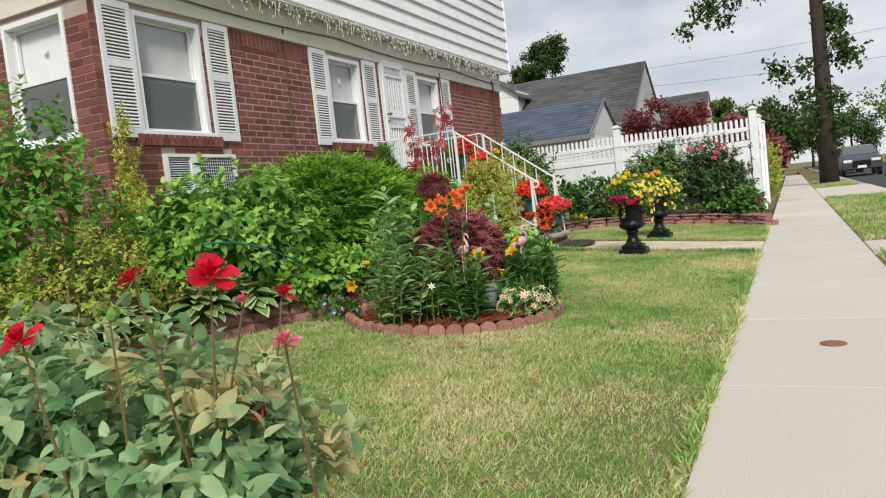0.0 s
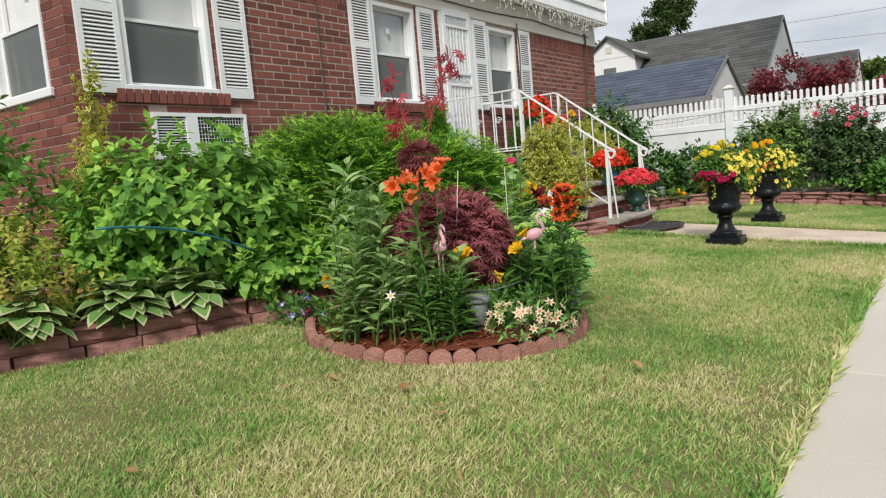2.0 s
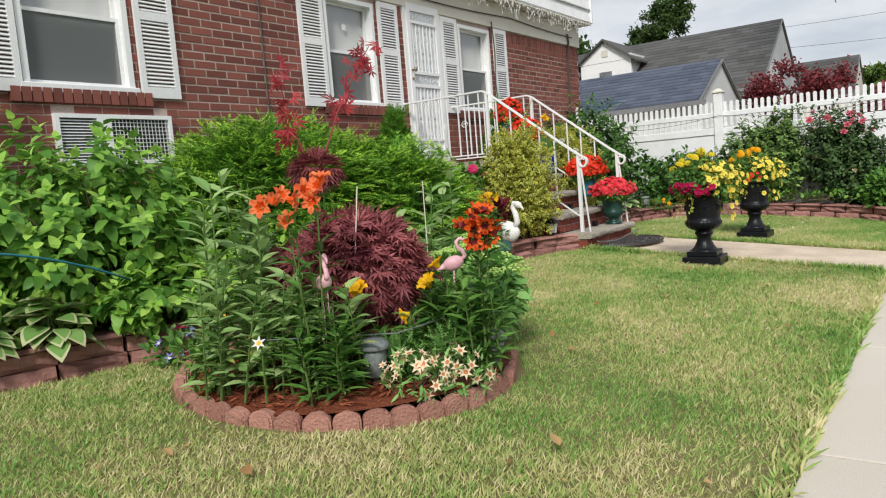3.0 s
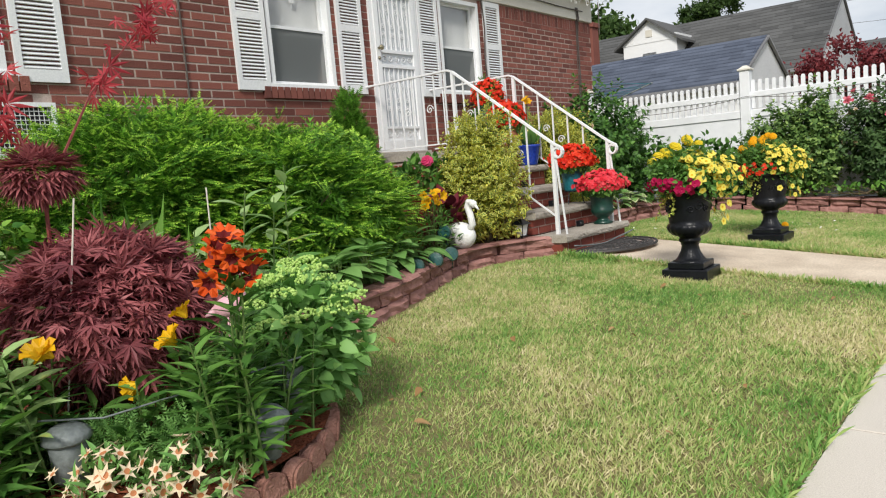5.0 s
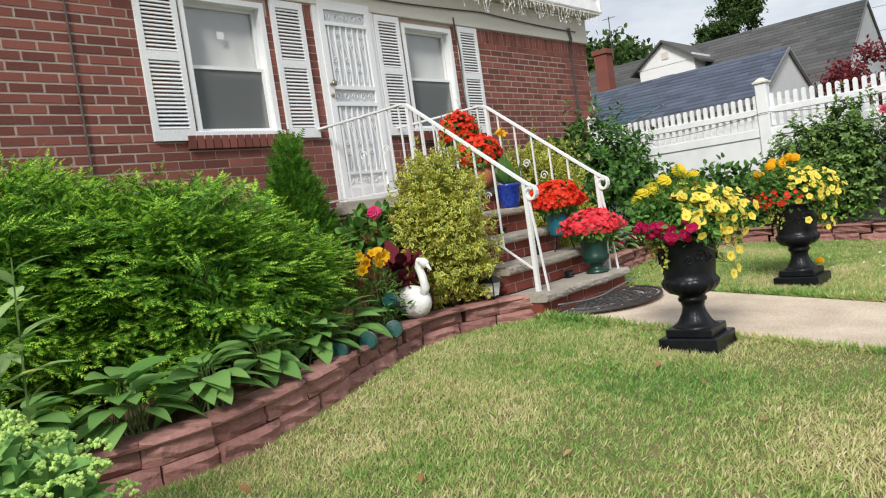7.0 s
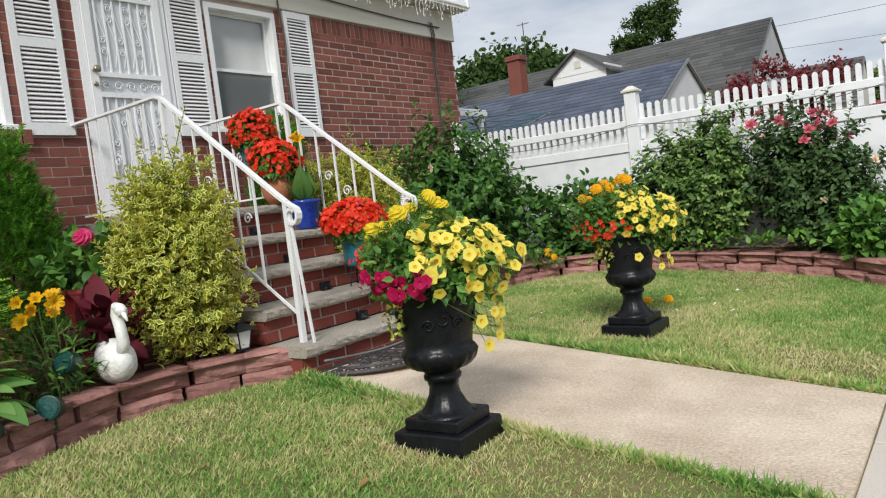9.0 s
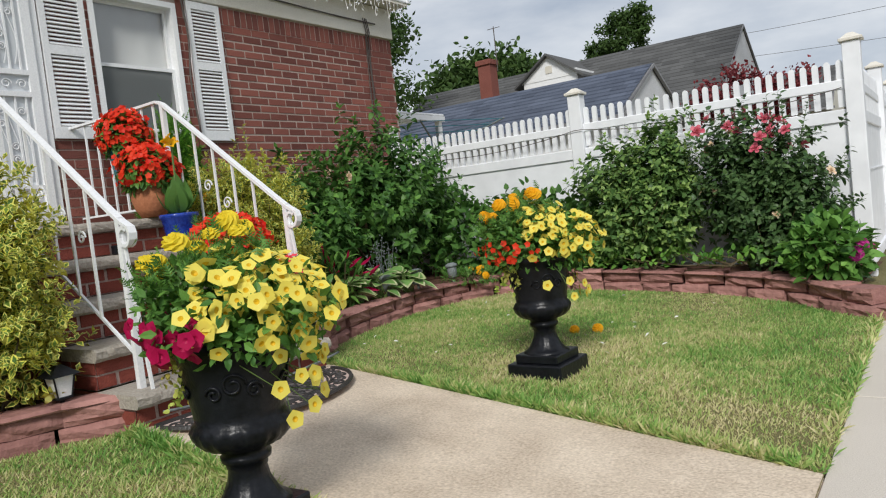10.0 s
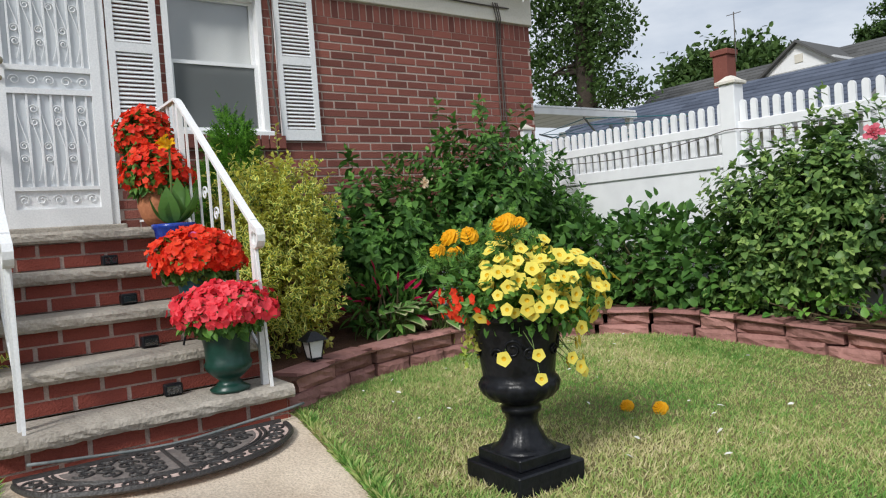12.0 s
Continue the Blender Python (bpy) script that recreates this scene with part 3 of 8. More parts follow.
# security door
door = thing("door_1", (FACADE, 9.245, 1.05), "white iron security storm door with scrolled bars, closed", "door", kind="structure")
bm = box(-0.1, 0.02, -0.365, -0.315, 0, 1.95)
box(-0.1, 0.02, 0.315, 0.365, 0, 1.95, bm)
box(-0.1, 0.02, -0.315, 0.315, 1.89, 1.95, bm)
part("door_frame", bm, M["white"], door)
part("threshold", box(-0.1, 0.06, -0.4, 0.4, -0.02, 0.06, bevel=0.008), M["stone"], door)
bm = box(0.0, 0.035, -0.312, -0.25, 0.06, 1.885)
box(0.0, 0.035, 0.25, 0.312, 0.06, 1.885, bm)
for z0, z1 in ((0.06, 0.18), (0.30, 0.325), (0.93, 0.965), (1.08, 1.115), (1.66, 1.69), (1.80, 1.885)):
    box(0.0, 0.035, -0.25, 0.25, z0, z1, bm)
leaf_ob = part("door_leaf", bm, M["white"], door)
part("kick_plate", box(0.008, 0.014, -0.25, 0.25, 0.18, 0.30), M["white"], leaf_ob)
g = part("pane", sheet(0.011, -0.25, 0.25, 0.30, 1.80), M["door_glass"], leaf_ob, "milky storm glass behind the bars")
g.visible_shadow = False
part("inner_door", box(-0.05, -0.015, -0.314, 0.314, 0.06, 1.885), M["white"], door, "white inner door behind the bars")


def scroll(cx, cz, r, turns, bm, flip=1, x=0.02):
    pts = []
    for i in range(int(14 * turns) + 1):
        a = i / 14 * 2 * math.pi
        rr = r * (1 - 0.75 * i / (14 * turns))
        pts.append((x, cx + flip * rr * math.cos(a), cz + rr * math.sin(a)))
    return tube(pts, 0.004, 4, bm)


for z0, z1 in ((0.325, 0.93), (1.115, 1.66)):
    for i in range(7):
        y = -0.21 + i * 0.07
        part("bar", box(0.012, 0.026, y - 0.006, y + 0.006, z0, z1), M["white"], leaf_ob)
    bm = bmesh.new()
    for i in range(6):
        y = -0.175 + i * 0.07
        zc = (z0 + z1) / 2 + (0.12 if i % 2 else -0.12)
        scroll(y, zc, 0.03, 1.5, bm, 1 if i % 2 else -1)
        scroll(y, zc + 0.085, 0.03, 1.5, bm, -1 if i % 2 else 1)
        tube([(0.02, y + 0.03 * math.sin(t * 5), z0 + 0.04 + t * (z1 - z0 - 0.08)) for t in np.linspace(0, 1, 10)], 0.0035, 4, bm)
    part("scrollwork", bm, M["white"], leaf_ob)
bm = bmesh.new()
for i in range(5):
    scroll(-0.2 + i * 0.1, 1.02, 0.035, 1.4, bm, 1 if i % 2 else -1)
    scroll(-0.2 + i * 0.1, 1.745, 0.035, 1.4, bm, 1 if i % 2 else -1)
    scroll(-0.2 + i * 0.1, 0.24, 0.035, 1.4, bm, 1 if i % 2 else -1)
part("scrollwork", bm, M["white"], leaf_ob)
bm = lathe([(0.012, 0), (0.012, 0.03), (0.026, 0.04), (0.028, 0.055), (0.018, 0.066)], 14)
bmesh.ops.rotate(bm, verts=bm.verts, cent=(0, 0, 0), matrix=Matrix.Rotation(radians(90), 3, "Y"))
bmesh.ops.translate(bm, verts=bm.verts, vec=(0.034, -0.283, 1.12))
part("knob", bm, M["chrome"], leaf_ob, "round brass door knob", True)
bm = lathe([(0.018, 0), (0.018, 0.012), (0.012, 0.016)], 12)
bmesh.ops.rotate(bm, verts=bm.verts, cent=(0, 0, 0), matrix=Matrix.Rotation(radians(90), 3, "Y"))
bmesh.ops.translate(bm, verts=bm.verts, vec=(0.034, -0.283, 1.02))
part("lock", bm, M["chrome"], leaf_ob, "brass lock cylinder", True)

# air conditioner in the wall
ac = thing("air_conditioner", (FACADE, 5.26, 1.19), "white through-wall air conditioner sleeve with metal grille", "air conditioner")
bm = box(-0.05, 0.045, -0.46, -0.43, 0, 0.37)
box(-0.05, 0.045, 0.43, 0.46, 0, 0.37, bm)
box(-0.05, 0.045, -0.43, 0.43, 0, 0.03, bm)
box(-0.05, 0.045, -0.43, 0.43, 0.34, 0.37, bm)
box(-0.05, 0.045, -0.16, -0.05, 0.03, 0.34, bm)
part("body", bm, M["white"], ac)
part("coil", box(-0.05, 0.0, -0.43, 0.43, 0.03, 0.34), M["dark"], ac, "dark cooling fins")
for i in range(14):
    part("louver", box(0.005, 0.03, -0.43, -0.16, 0.04 + i * 0.0215, 0.048 + i * 0.0215), M["louver"], ac)
bm = bmesh.new()
for i in range(16):
    box(0.02, 0.026, -0.04 + i * 0.03, -0.036 + i * 0.03, 0.03, 0.34, bm)
for i in range(10):
    box(0.026, 0.032, -0.05, 0.43, 0.04 + i * 0.03, 0.044 + i * 0.03, bm)
part("grille", bm, M["louver"], ac, "white wire grille")

# cables along the wall
def cable(name, pts, r, mat, label, cat="cable"):
    bm = tube(pts, r, 5)
    ob = link_mesh(name, bm, mat, True)
    return tagged(ob, label, cat)


cable("wall_cable", [(FACADE + 0.012, 6.77, z) for z in np.linspace(0.5, 2.9, 8)] + [(FACADE + 0.045, 6.76, 3.0)], 0.007, M["cable"], "thin brown cable running down the brick wall")
cable("eave_cable", [(FACADE + 0.05, y, 3.06 - 0.05 * abs(math.sin((y - 4.3) * 0.9))) for y in np.linspace(4.3, 13.3, 60)], 0.008, M["cable"], "dark cable sagging along the cream frieze")
for dy in (0.0, 0.03, 0.055):
    cable("corner_cable", [(FACADE + 0.05, 13.1 + dy, 3.05), (FACADE + 0.045, 13.14 + dy, 2.9)] + [(FACADE + 0.012, 13.15 + dy + 0.008 * math.sin(z * 5 + dy * 90), z) for z in np.linspace(2.86, 0.6, 12)], 0.006, M["cable"], "pale utility cable hanging down the brick corner")
cable("shutter_cable", [(FACADE + 0.045, 10.81 + 0.015 * math.sin(z * 8), z) for z in np.linspace(2.95, 1.75, 16)], 0.009, M["cable"], "dark twisted cable between window and shutter")

# steps
TREADS = [(-2.84, 0.26), (-3.12, 0.455), (-3.40, 0.65), (-3.68, 0.85), (-3.97, 1.05)]
SY0, SY1 = 8.64, 9.83
steps = thing("front_steps", (-3.0, 9.235, 0.05), "red brick front steps with worn stone treads", "steps", kind="structure")
ox, oy, oz = 3.0, -9.235, -0.05
rng = random.Random(5)
for i, (fx, tz) in enumerate(TREADS):
    back = -5.09 if i == 4 else TREADS[i + 1][0] - 0.02
    bm = box(back + ox, fx + 0.012 + ox, SY0 + oy, SY1 + oy, tz - 0.06 + oz, tz + oz)
    cuts = [e for e in bm.edges if abs(e.verts[0].co.y - e.verts[1].co.y) > 0.5]
    bmesh.ops.subdivide_edges(bm, edges=cuts, cuts=38, use_grid_fill=True)
    cuts = [e for e in bm.edges if abs(e.verts[0].co.z - e.verts[1].co.z) > 0.03 and e.verts[0].co.x > fx + ox]
    bmesh.ops.subdivide_edges(bm, edges=cuts, cuts=3, use_grid_fill=True)
    for v in bm.verts:
        if v.co.x > fx + ox:
            edge = abs((v.co.z - (tz - 0.03 + oz)) / 0.03)
            v.co.x += rng.uniform(-0.006, 0.002) + 0.007 * math.sin(v.co.y * 9 + i * 2) - 0.014 * edge ** 3
            v.co.z += rng.uniform(-0.003, 0.002)
    part("tread", bm, M["stone"], steps, "rough-edged bluestone tread")
    low = 0.03 if i == 0 else TREADS[i - 1][1]
    part("riser", box(back + ox, fx - 0.05 + ox, SY0 + 0.02 + oy, SY1 - 0.02 + oy, low + 0.001 + oz, tz - 0.061 + oz), M["mortar"], steps)
brick_rows = []
for i, (fx, tz) in enumerate(TREADS):
    low = 0.05 if i == 0 else TREADS[i - 1][1]
    hgt = (tz - 0.062 - low) / 2
    for c in range(2):
        y = SY0 + 0.02 - (0.11 if (c + i) % 2 else 0)
        while y < SY1 - 0.03:
            a, b = max(y, SY0 + 0.02), min(y + 0.205, SY1 - 0.02)
            if b - a > 0.03:
                bm = box(fx - 0.051 + ox, fx - 0.043 + ox, a + 0.005 + oy, b - 0.005 + oy, low + c * hgt + 0.006 + oz, low + (c + 1) * hgt - 0.004 + oz)
                part("brick", bm, M["step_brick"], steps)
            y += 0.215
    for c in range(int((tz - 0.05) / 0.07)):
        for side in (SY0 + 0.02, SY1 - 0.02):
            x0 = -5.08 if i == 4 else TREADS[i + 1][0] - 0.04
            bx = fx - 0.04
            while bx > x0 + 0.05:
                a = max(bx - 0.205, x0)
                lo_, hi_ = (side - 0.008, side) if side < 9 else (side, side + 0.008)
                if 0.05 + (c + 1) * 0.07 < tz - 0.05:
                    part("brick", box(a + 0.005 + ox, bx - 0.005 + ox, lo_ + oy, hi_ + oy, 0.055 + c * 0.07 + oz, 0.115 + c * 0.07 + oz), M["step_brick"], steps)
                bx -= 0.215

# handrails
def railing(y, label):
    """A white iron handrail from wall to curl, with balusters."""
    rail = thing("handrail", (-3.0, y, 0.26), label, "handrail", "step handrails")
    top = [(-4.0, 1.77), (-2.98, 1.03)]
    bm = bmesh.new()
    curl = [(-5.08, 1.77), (-4.5, 1.77), (-4.02, 1.775), (-3.97, 1.755), (-3.5, 1.41), (-3.05, 1.08), (-2.95, 1.01)]
    for i in range(13):
        a = radians(40 - i * 30)
        rr = 0.052 * (1 - 0.03 * i)
        curl.append((-2.925 + rr * math.cos(a) * 0.9, 0.945 + rr * math.sin(a)))
    rings = []
    for i, (x, z) in enumerate(curl):
        p, q = curl[max(i - 1, 0)], curl[min(i + 1, len(curl) - 1)]
        d = Vector((q[0] - p[0], 0, q[1] - p[1])).normalized()
        nrm = Vector((-d.z, 0, d.x))
        c = Vector((x + 3.0, 0, z - 0.26))
        rings.append([bm.verts.new(c + nrm * s + Vector((0, t, 0))) for s, t in ((0.008, -0.019), (0.008, 0.019), (-0.008, 0.019), (-0.008, -0.019))])
    for a, b in zip(rings, rings[1:]):
        for k in range(4):
            bm.faces.new((a[k], a[(k + 1) % 4], b[(k + 1) % 4], b[k]))
    bm.faces.new(rings[0][::-1])
    bm.faces.new(rings[-1])
    part("rail", bm, M["white"], rail)
    bm = tube([(-5.08 + 3, 0, 1.12 - 0.26), (-4.0 + 3, 0, 1.12 - 0.26), (-2.96 + 3, 0, 0.40 - 0.26)], 0.009, 4)
    part("lower_rail", bm, M["white"], rail)
    def height(x):
        return 1.765 if x < -4.0 else 1.765 - (x + 4.0) * 0.735
    def foot(x):
        return 1.12 if x < -4.0 else 1.12 - (x + 4.0) * 0.70
    for x in (-4.9, -4.76, -4.62, -4.48, -4.34, -4.2, -4.07, -3.86, -3.7, -3.54, -3.38, -3.22):
        h, f = height(x) - 0.26, foot(x) - 0.26
        part("baluster", box(x + 3 - 0.006, x + 3 + 0.006, -0.006, 0.006, f, h), M["white"], rail)
    part("post", box(-3.985 + 3, -3.955 + 3, -0.014, 0.014, 0.79, 1.49), M["white"], rail)
    part("post", box(-2.985 + 3, -2.955 + 3, -0.014, 0.014, 0.0, 0.77), M["white"], rail)
    part("brace", tube([(-2.955 + 3, 0, 0.70), (-2.885 + 3, 0, 0.0)], 0.009, 4), M["white"], rail)
    for cx, cz, r in ((-3.62, 1.2, 0.04), (-3.46, 1.08, 0.04), (-3.3, 0.96, 0.035), (-4.27, 1.45, 0.045), (-4.55, 1.45, 0.045)):
        pts = [(cx + 3 + r * (1 - i / 22) * math.cos(i * 0.5), 0.0, cz - 0.26 + r * (1 - i / 22) * math.sin(i * 0.5)) for i in range(20)]
        part("scroll", tube(pts, 0.005, 4), M["white"], rail)
    return rail


railing(8.755, "white painted iron handrail with curled end beside the hedge")
railing(9.74, "white painted iron handrail with curled end beside the pots")

# half-round mat
mat_ob = thing("doormat", (-2.83, 9.22, float(ground_z(-2.83)) + 0.012), "black rubber half-round doormat with scroll pattern on the path", "doormat")
bm = bmesh.new()
R1, R2 = 0.52, 0.40
pts = [(0.0, -R1)] + [(0.06 + R2 * math.sin(a), -R1 * math.cos(a)) for a in np.linspace(0, math.pi, 28)] + [(0.0, R1)]
lo = [bm.verts.new((x, y, 0.0)) for x, y in pts]
hi = [bm.verts.new((x, y, 0.008)) for x, y in pts]
bm.faces.new(lo[::-1])
bm.faces.new(hi)
for k in range(len(pts)):
    bm.faces.new((lo[k], lo[(k + 1) % len(pts)], hi[(k + 1) % len(pts)], hi[k]))
part("base", bm, surface("worn_rubber", (0.46, 0.34, 0.30), (0.62, 0.48, 0.43), 9, 60, 0.8, 0.2), mat_ob, "dusty reddish rubber between the scrolls")
bm = bmesh.new()
for s, w in ((1.0, 0.012), (0.80, 0.008), (0.76, 0.006)):
    tube([(0.06 * s + R2 * s * math.sin(a), -R1 * s * math.cos(a), 0.011) for a in np.linspace(0, math.pi, 36)], w, 5, bm)
tube([(0.01, -R1, 0.011), (0.01, R1, 0.011)], 0.012, 5, bm)
tube([(0.01, 0, 0.011), (0.46, 0, 0.011)], 0.008, 5, bm)
part("rim", bm, M["rubber"], mat_ob)
bm = bmesh.new()
half = [(0.05 + R2 * 0.70 * math.sin(a), -R1 * 0.72 * math.cos(a)) for a in np.linspace(0, math.pi, 24)]
lo = [bm.verts.new((x, y, 0.0085)) for x, y in half]
hi = [bm.verts.new((x, y, 0.0105)) for x, y in half]
bm.faces.new(hi)
for k in range(len(half)):
    bm.faces.new((lo[k], lo[(k + 1) % len(half)], hi[(k + 1) % len(half)], hi[k]))
bmesh.ops.recalc_face_normals(bm, faces=bm.faces)
part("middle_plate", bm, surface("dusty_rubber", (0.11, 0.095, 0.09), (0.21, 0.18, 0.165), 14, 60, 0.7, 0.3), mat_ob, "dark rubber middle of the mat")
rng = random.Random(11)
bm = bmesh.new()


def flat_scroll(cx, cy, r, turn, flip, wire, z=0.011):
    tube([(cx + flip * r * (1 - i / 24) * math.cos(i * 0.45 + turn), cy + r * (1 - i / 24) * math.sin(i * 0.45 + turn), z) for i in range(22)], wire, 5, bm)


for i in range(15):
    a = math.pi * (i + 0.5) / 15
    flat_scroll(0.06 * 0.89 + R2 * 0.89 * math.sin(a), -R1 * 0.89 * math.cos(a), 0.044, a + (0 if i % 2 else math.pi), 1 if i % 2 else -1, 0.0052)
for ix in range(5):
    for iy in range(-5, 6):
        x, y = 0.065 + ix * 0.072, iy * 0.075
        if iy and (x - 0.05) ** 2 / 0.26 ** 2 + y ** 2 / 0.37 ** 2 < 1:
            flat_scroll(x, y, 0.040, rng.choice((0, 1.57, 3.14, 4.71)), 1 if (ix + iy) % 2 else -1, 0.0052, 0.0135)
tagged(part("scroll_pattern", bm, M["rubber"], mat_ob), kind="stuff")

# ---- fence ----
def fence_run(x0, y0, x1, y1, label):
    """A vinyl privacy fence with an open picket top between two posts, its top dipping in the middle."""
    d = Vector((x1 - x0, y1 - y0, 0))
    L = d.length
    yaw = math.degrees(math.atan2(d.y, d.x))
    z0 = 0.02
    fence = thing("fence", (x0, y0, z0), label, "fence", "white vinyl fence", turn=yaw)
    part("panel", box(0.05, L - 0.05, -0.012, 0.012, 0.05, 1.22), M["vinyl"], fence)
    part("rail", box(0.05, L - 0.05, -0.03, 0.03, 1.20, 1.30, bevel=0.006), M["vinyl"], fence)
    part("rail", box(0.05, L - 0.05, -0.03, 0.03, 0.02, 0.12, bevel=0.006), M["vinyl"], fence)
    part("rail", box(0.05, L - 0.05, -0.022, 0.022, 1.455, 1.53, bevel=0.006), M["vinyl"], fence)
    part("seam", box(0.05, L - 0.05, -0.022, -0.012, 0.80, 0.815), M["vinyl"], fence)
    n = max(2, round(L / 0.088))
    me = None
    for i in range(n):
        u = (i + 0.5) / n
        h = 1.66 + 0.02 * (2 * u - 1) ** 2
        if me is None:
            bm = bmesh.new()
            prof = [(-0.023, 1.30), (0.023, 1.30), (0.023, 1.64)] + [(0.023 * math.cos(a), 1.64 + 0.027 * math.sin(a)) for a in (0.5, 1.05, 1.57, 2.1, 2.64)] + [(-0.023, 1.64)]
            f = [bm.verts.new((x, -0.0125, z)) for x, z in prof]
            g = [bm.verts.new((x, 0.0125, z)) for x, z in prof]
            bm.faces.new(f)
            bm.faces.new(g[::-1])
            for k in range(len(prof)):
                bm.faces.new((f[k], g[k], g[(k + 1) % len(prof)], f[(k + 1) % len(prof)]))
            ob = part("picket", bm, M["vinyl"], fence)
            me = ob.data
        else:
            ob = new("picket", me)
            ob.parent = fence
        ob.location = (0.05 + (L - 0.1) * u, 0, h - 1.66)
    return fence


def fence_post(x, y, top=1.83):
    post = thing("fence_post", (x, y, 0.0), "white vinyl fence post with a cream pyramid cap", "fence post", "white vinyl fence")
    part("shaft", box(-0.062, 0.062, -0.062, 0.062, 0, top, bevel=0.005), M["vinyl"], post)
    bm = box(-0.082, 0.082, -0.082, 0.082, top, top + 0.025, bevel=0.004)
    bmesh.ops.create_cone(bm, cap_ends=True, segments=4, radius1=0.1, radius2=0.03, depth=0.04, matrix=Matrix.Translation((0, 0, top + 0.045)) @ Matrix.Rotation(radians(45), 4, "Z"))
    part("cap", bm, M["cream"], post, "cream post cap")


FX = [-5.12, -2.83, -0.52]
for a, b in zip(FX, FX[1:]):
    fence_run(a, 13.45, b, 13.45, "white vinyl fence panel with open picket top across the yard")
for x in FX:
    fence_post(x, 13.45)
for a, b in ((13.45, 15.7), (15.7, 17.95)):
    fence_run(-0.52, a, -0.52, b, "white vinyl fence panel with picket top along the pavement")
    fence_post(-0.52, b)

# ---- neighbours ----
M["pewter_trim"] = surface("grey_trim", (0.16, 0.16, 0.17), (0.24, 0.24, 0.25), 1, 30, 0.6, 0)
def gable_house(name, label, x0, x1, ridge, eave_z, ridge_z, half, wall_mat, roof_mat, courses=14, gable_mat=None):
    """A house or garage with its ridge along x, shingle courses as real steps."""
    h = thing(name, ((x0 + x1) / 2, ridge, -0.2), label, "house" if ridge_z > 4 else "garage")
    cx, L = (x0 + x1) / 2, (x1 - x0) / 2
    part("wall", box(-L, L, -half + 0.3, half - 0.3, 0, eave_z + 0.2), wall_mat, h)
    for x in (L + 0.005, -L - 0.005):
        bm = bmesh.new()
        v = [bm.verts.new((x, y, z + 0.2)) for y, z in ((-half + 0.1, eave_z), (half - 0.1, eave_z), (0, ridge_z - 0.06))]
        w = [bm.verts.new((x - 0.1 * (1 if x > 0 else -1), q.co.y, q.co.z)) for q in v]
        bm.faces.new(v)
        bm.faces.new(w[::-1])
        for k in range(3):
            bm.faces.new((v[k], v[(k + 1) % 3], w[(k + 1) % 3], w[k]))
        bmesh.ops.recalc_face_normals(bm, faces=bm.faces)
        part("gable", bm, gable_mat or wall_mat, h)
    rng = random.Random(name)
    V, T = [], []
    for side in (-1, 1):
        for c in range(courses):
            u0, u1 = c / courses, (c + 1) / courses
            x = -L - 0.06
            while x < L + 0.06:
                w = min(rng.uniform(0.25, 0.5) * (1 if ridge_z < 4 else 2), L + 0.06 - x)
                y0, y1 = side * half * (1 - u0), side * half * (1 - u1)
                z0, z1 = eave_z + (ridge_z - eave_z) * u0 + 0.2, eave_z + (ridge_z - eave_z) * u1 + 0.2
                k = len(V)
                V += [(x, y0, z0 + 0.03), (x + w, y0, z0 + 0.03), (x + w, y1, z1 + 0.004), (x, y1, z1 + 0.004), (x, y0, z0 - 0.02), (x + w, y0, z0 - 0.02)]
                q = [(k, k + 1, k + 2), (k, k + 2, k + 3), (k + 4, k + 5, k + 1), (k + 4, k + 1, k)]
                T += q
                x += w + 0.002
    roof = new("roof", raw_mesh("roof", V, T, [roof_mat]))
    roof.parent = h
    bm = bmesh.new()
    for side in (-1, 1):
        tube([(L + 0.065, side * half, eave_z + 0.16), (L + 0.065, 0, ridge_z + 0.16)], 0.045, 4, bm)
        tube([(-L - 0.065, side * half, eave_z + 0.16), (-L - 0.065, 0, ridge_z + 0.16)], 0.045, 4, bm)
        box(-L - 0.2, L + 0.2, side * half - 0.05, side * half + 0.05, eave_z + 0.05, eave_z + 0.18, bm)
    part("fascia", bm, M["pewter_trim"], h)
    return h


M["grey_wall"] = surface("grey_stucco", (0.55, 0.56, 0.58), (0.66, 0.67, 0.69), 1, 40, 0.9, 0.2)
gable_house("garage", "low neighbour garage with blue-grey shingle roof and pale gable", -13.0, -5.2, 23.0, 2.35, 3.55, 2.3, M["white"], M["shingle_blue"], 12, M["grey_wall"])
nb = gable_house("neighbour_house", "neighbour house with large grey shingle roof and white dormer", -22.0, -6.3, 38.0, 3.6, 6.8, 4.6, M["white"], M["shingle_grey"], 20, M["grey_wall"])
part("dormer_wall", box(-13.4 + 14.15 - 1.25, -13.4 + 14.15 + 1.25, -3.0, 0.5, 4.6, 6.2), M["white"], nb, "white dormer wall")
bm = bmesh.new()
v = [bm.verts.new(p) for p in ((-0.65, -3.02, 5.95), (2.15, -3.02, 5.95), (0.75, -3.02, 6.95), (-0.65, 1, 5.95), (2.15, 1, 5.95), (0.75, 1, 6.95))]
bm.faces.new(v[:3])
bmesh.ops.delete(bm, geom=v[3:], context="VERTS")
part("dormer_gable", bm, M["white"], nb)
bm = bmesh.new()
for s in (-1, 1):
    q = [bm.verts.new(p) for p in ((0.75 + s * 1.6, -3.25, 5.86), (0.75, -3.25, 7.02), (0.75, 1, 7.02), (0.75 + s * 1.6, 1, 5.86))]
    r = [bm.verts.new(v.co + Vector((0, 0, -0.1))) for v in q]
    bm.faces.new(q)
    bm.faces.new(r[::-1])
    for k in range(4):
        bm.faces.new((q[k], r[k], r[(k + 1) % 4], q[(k + 1) % 4]))
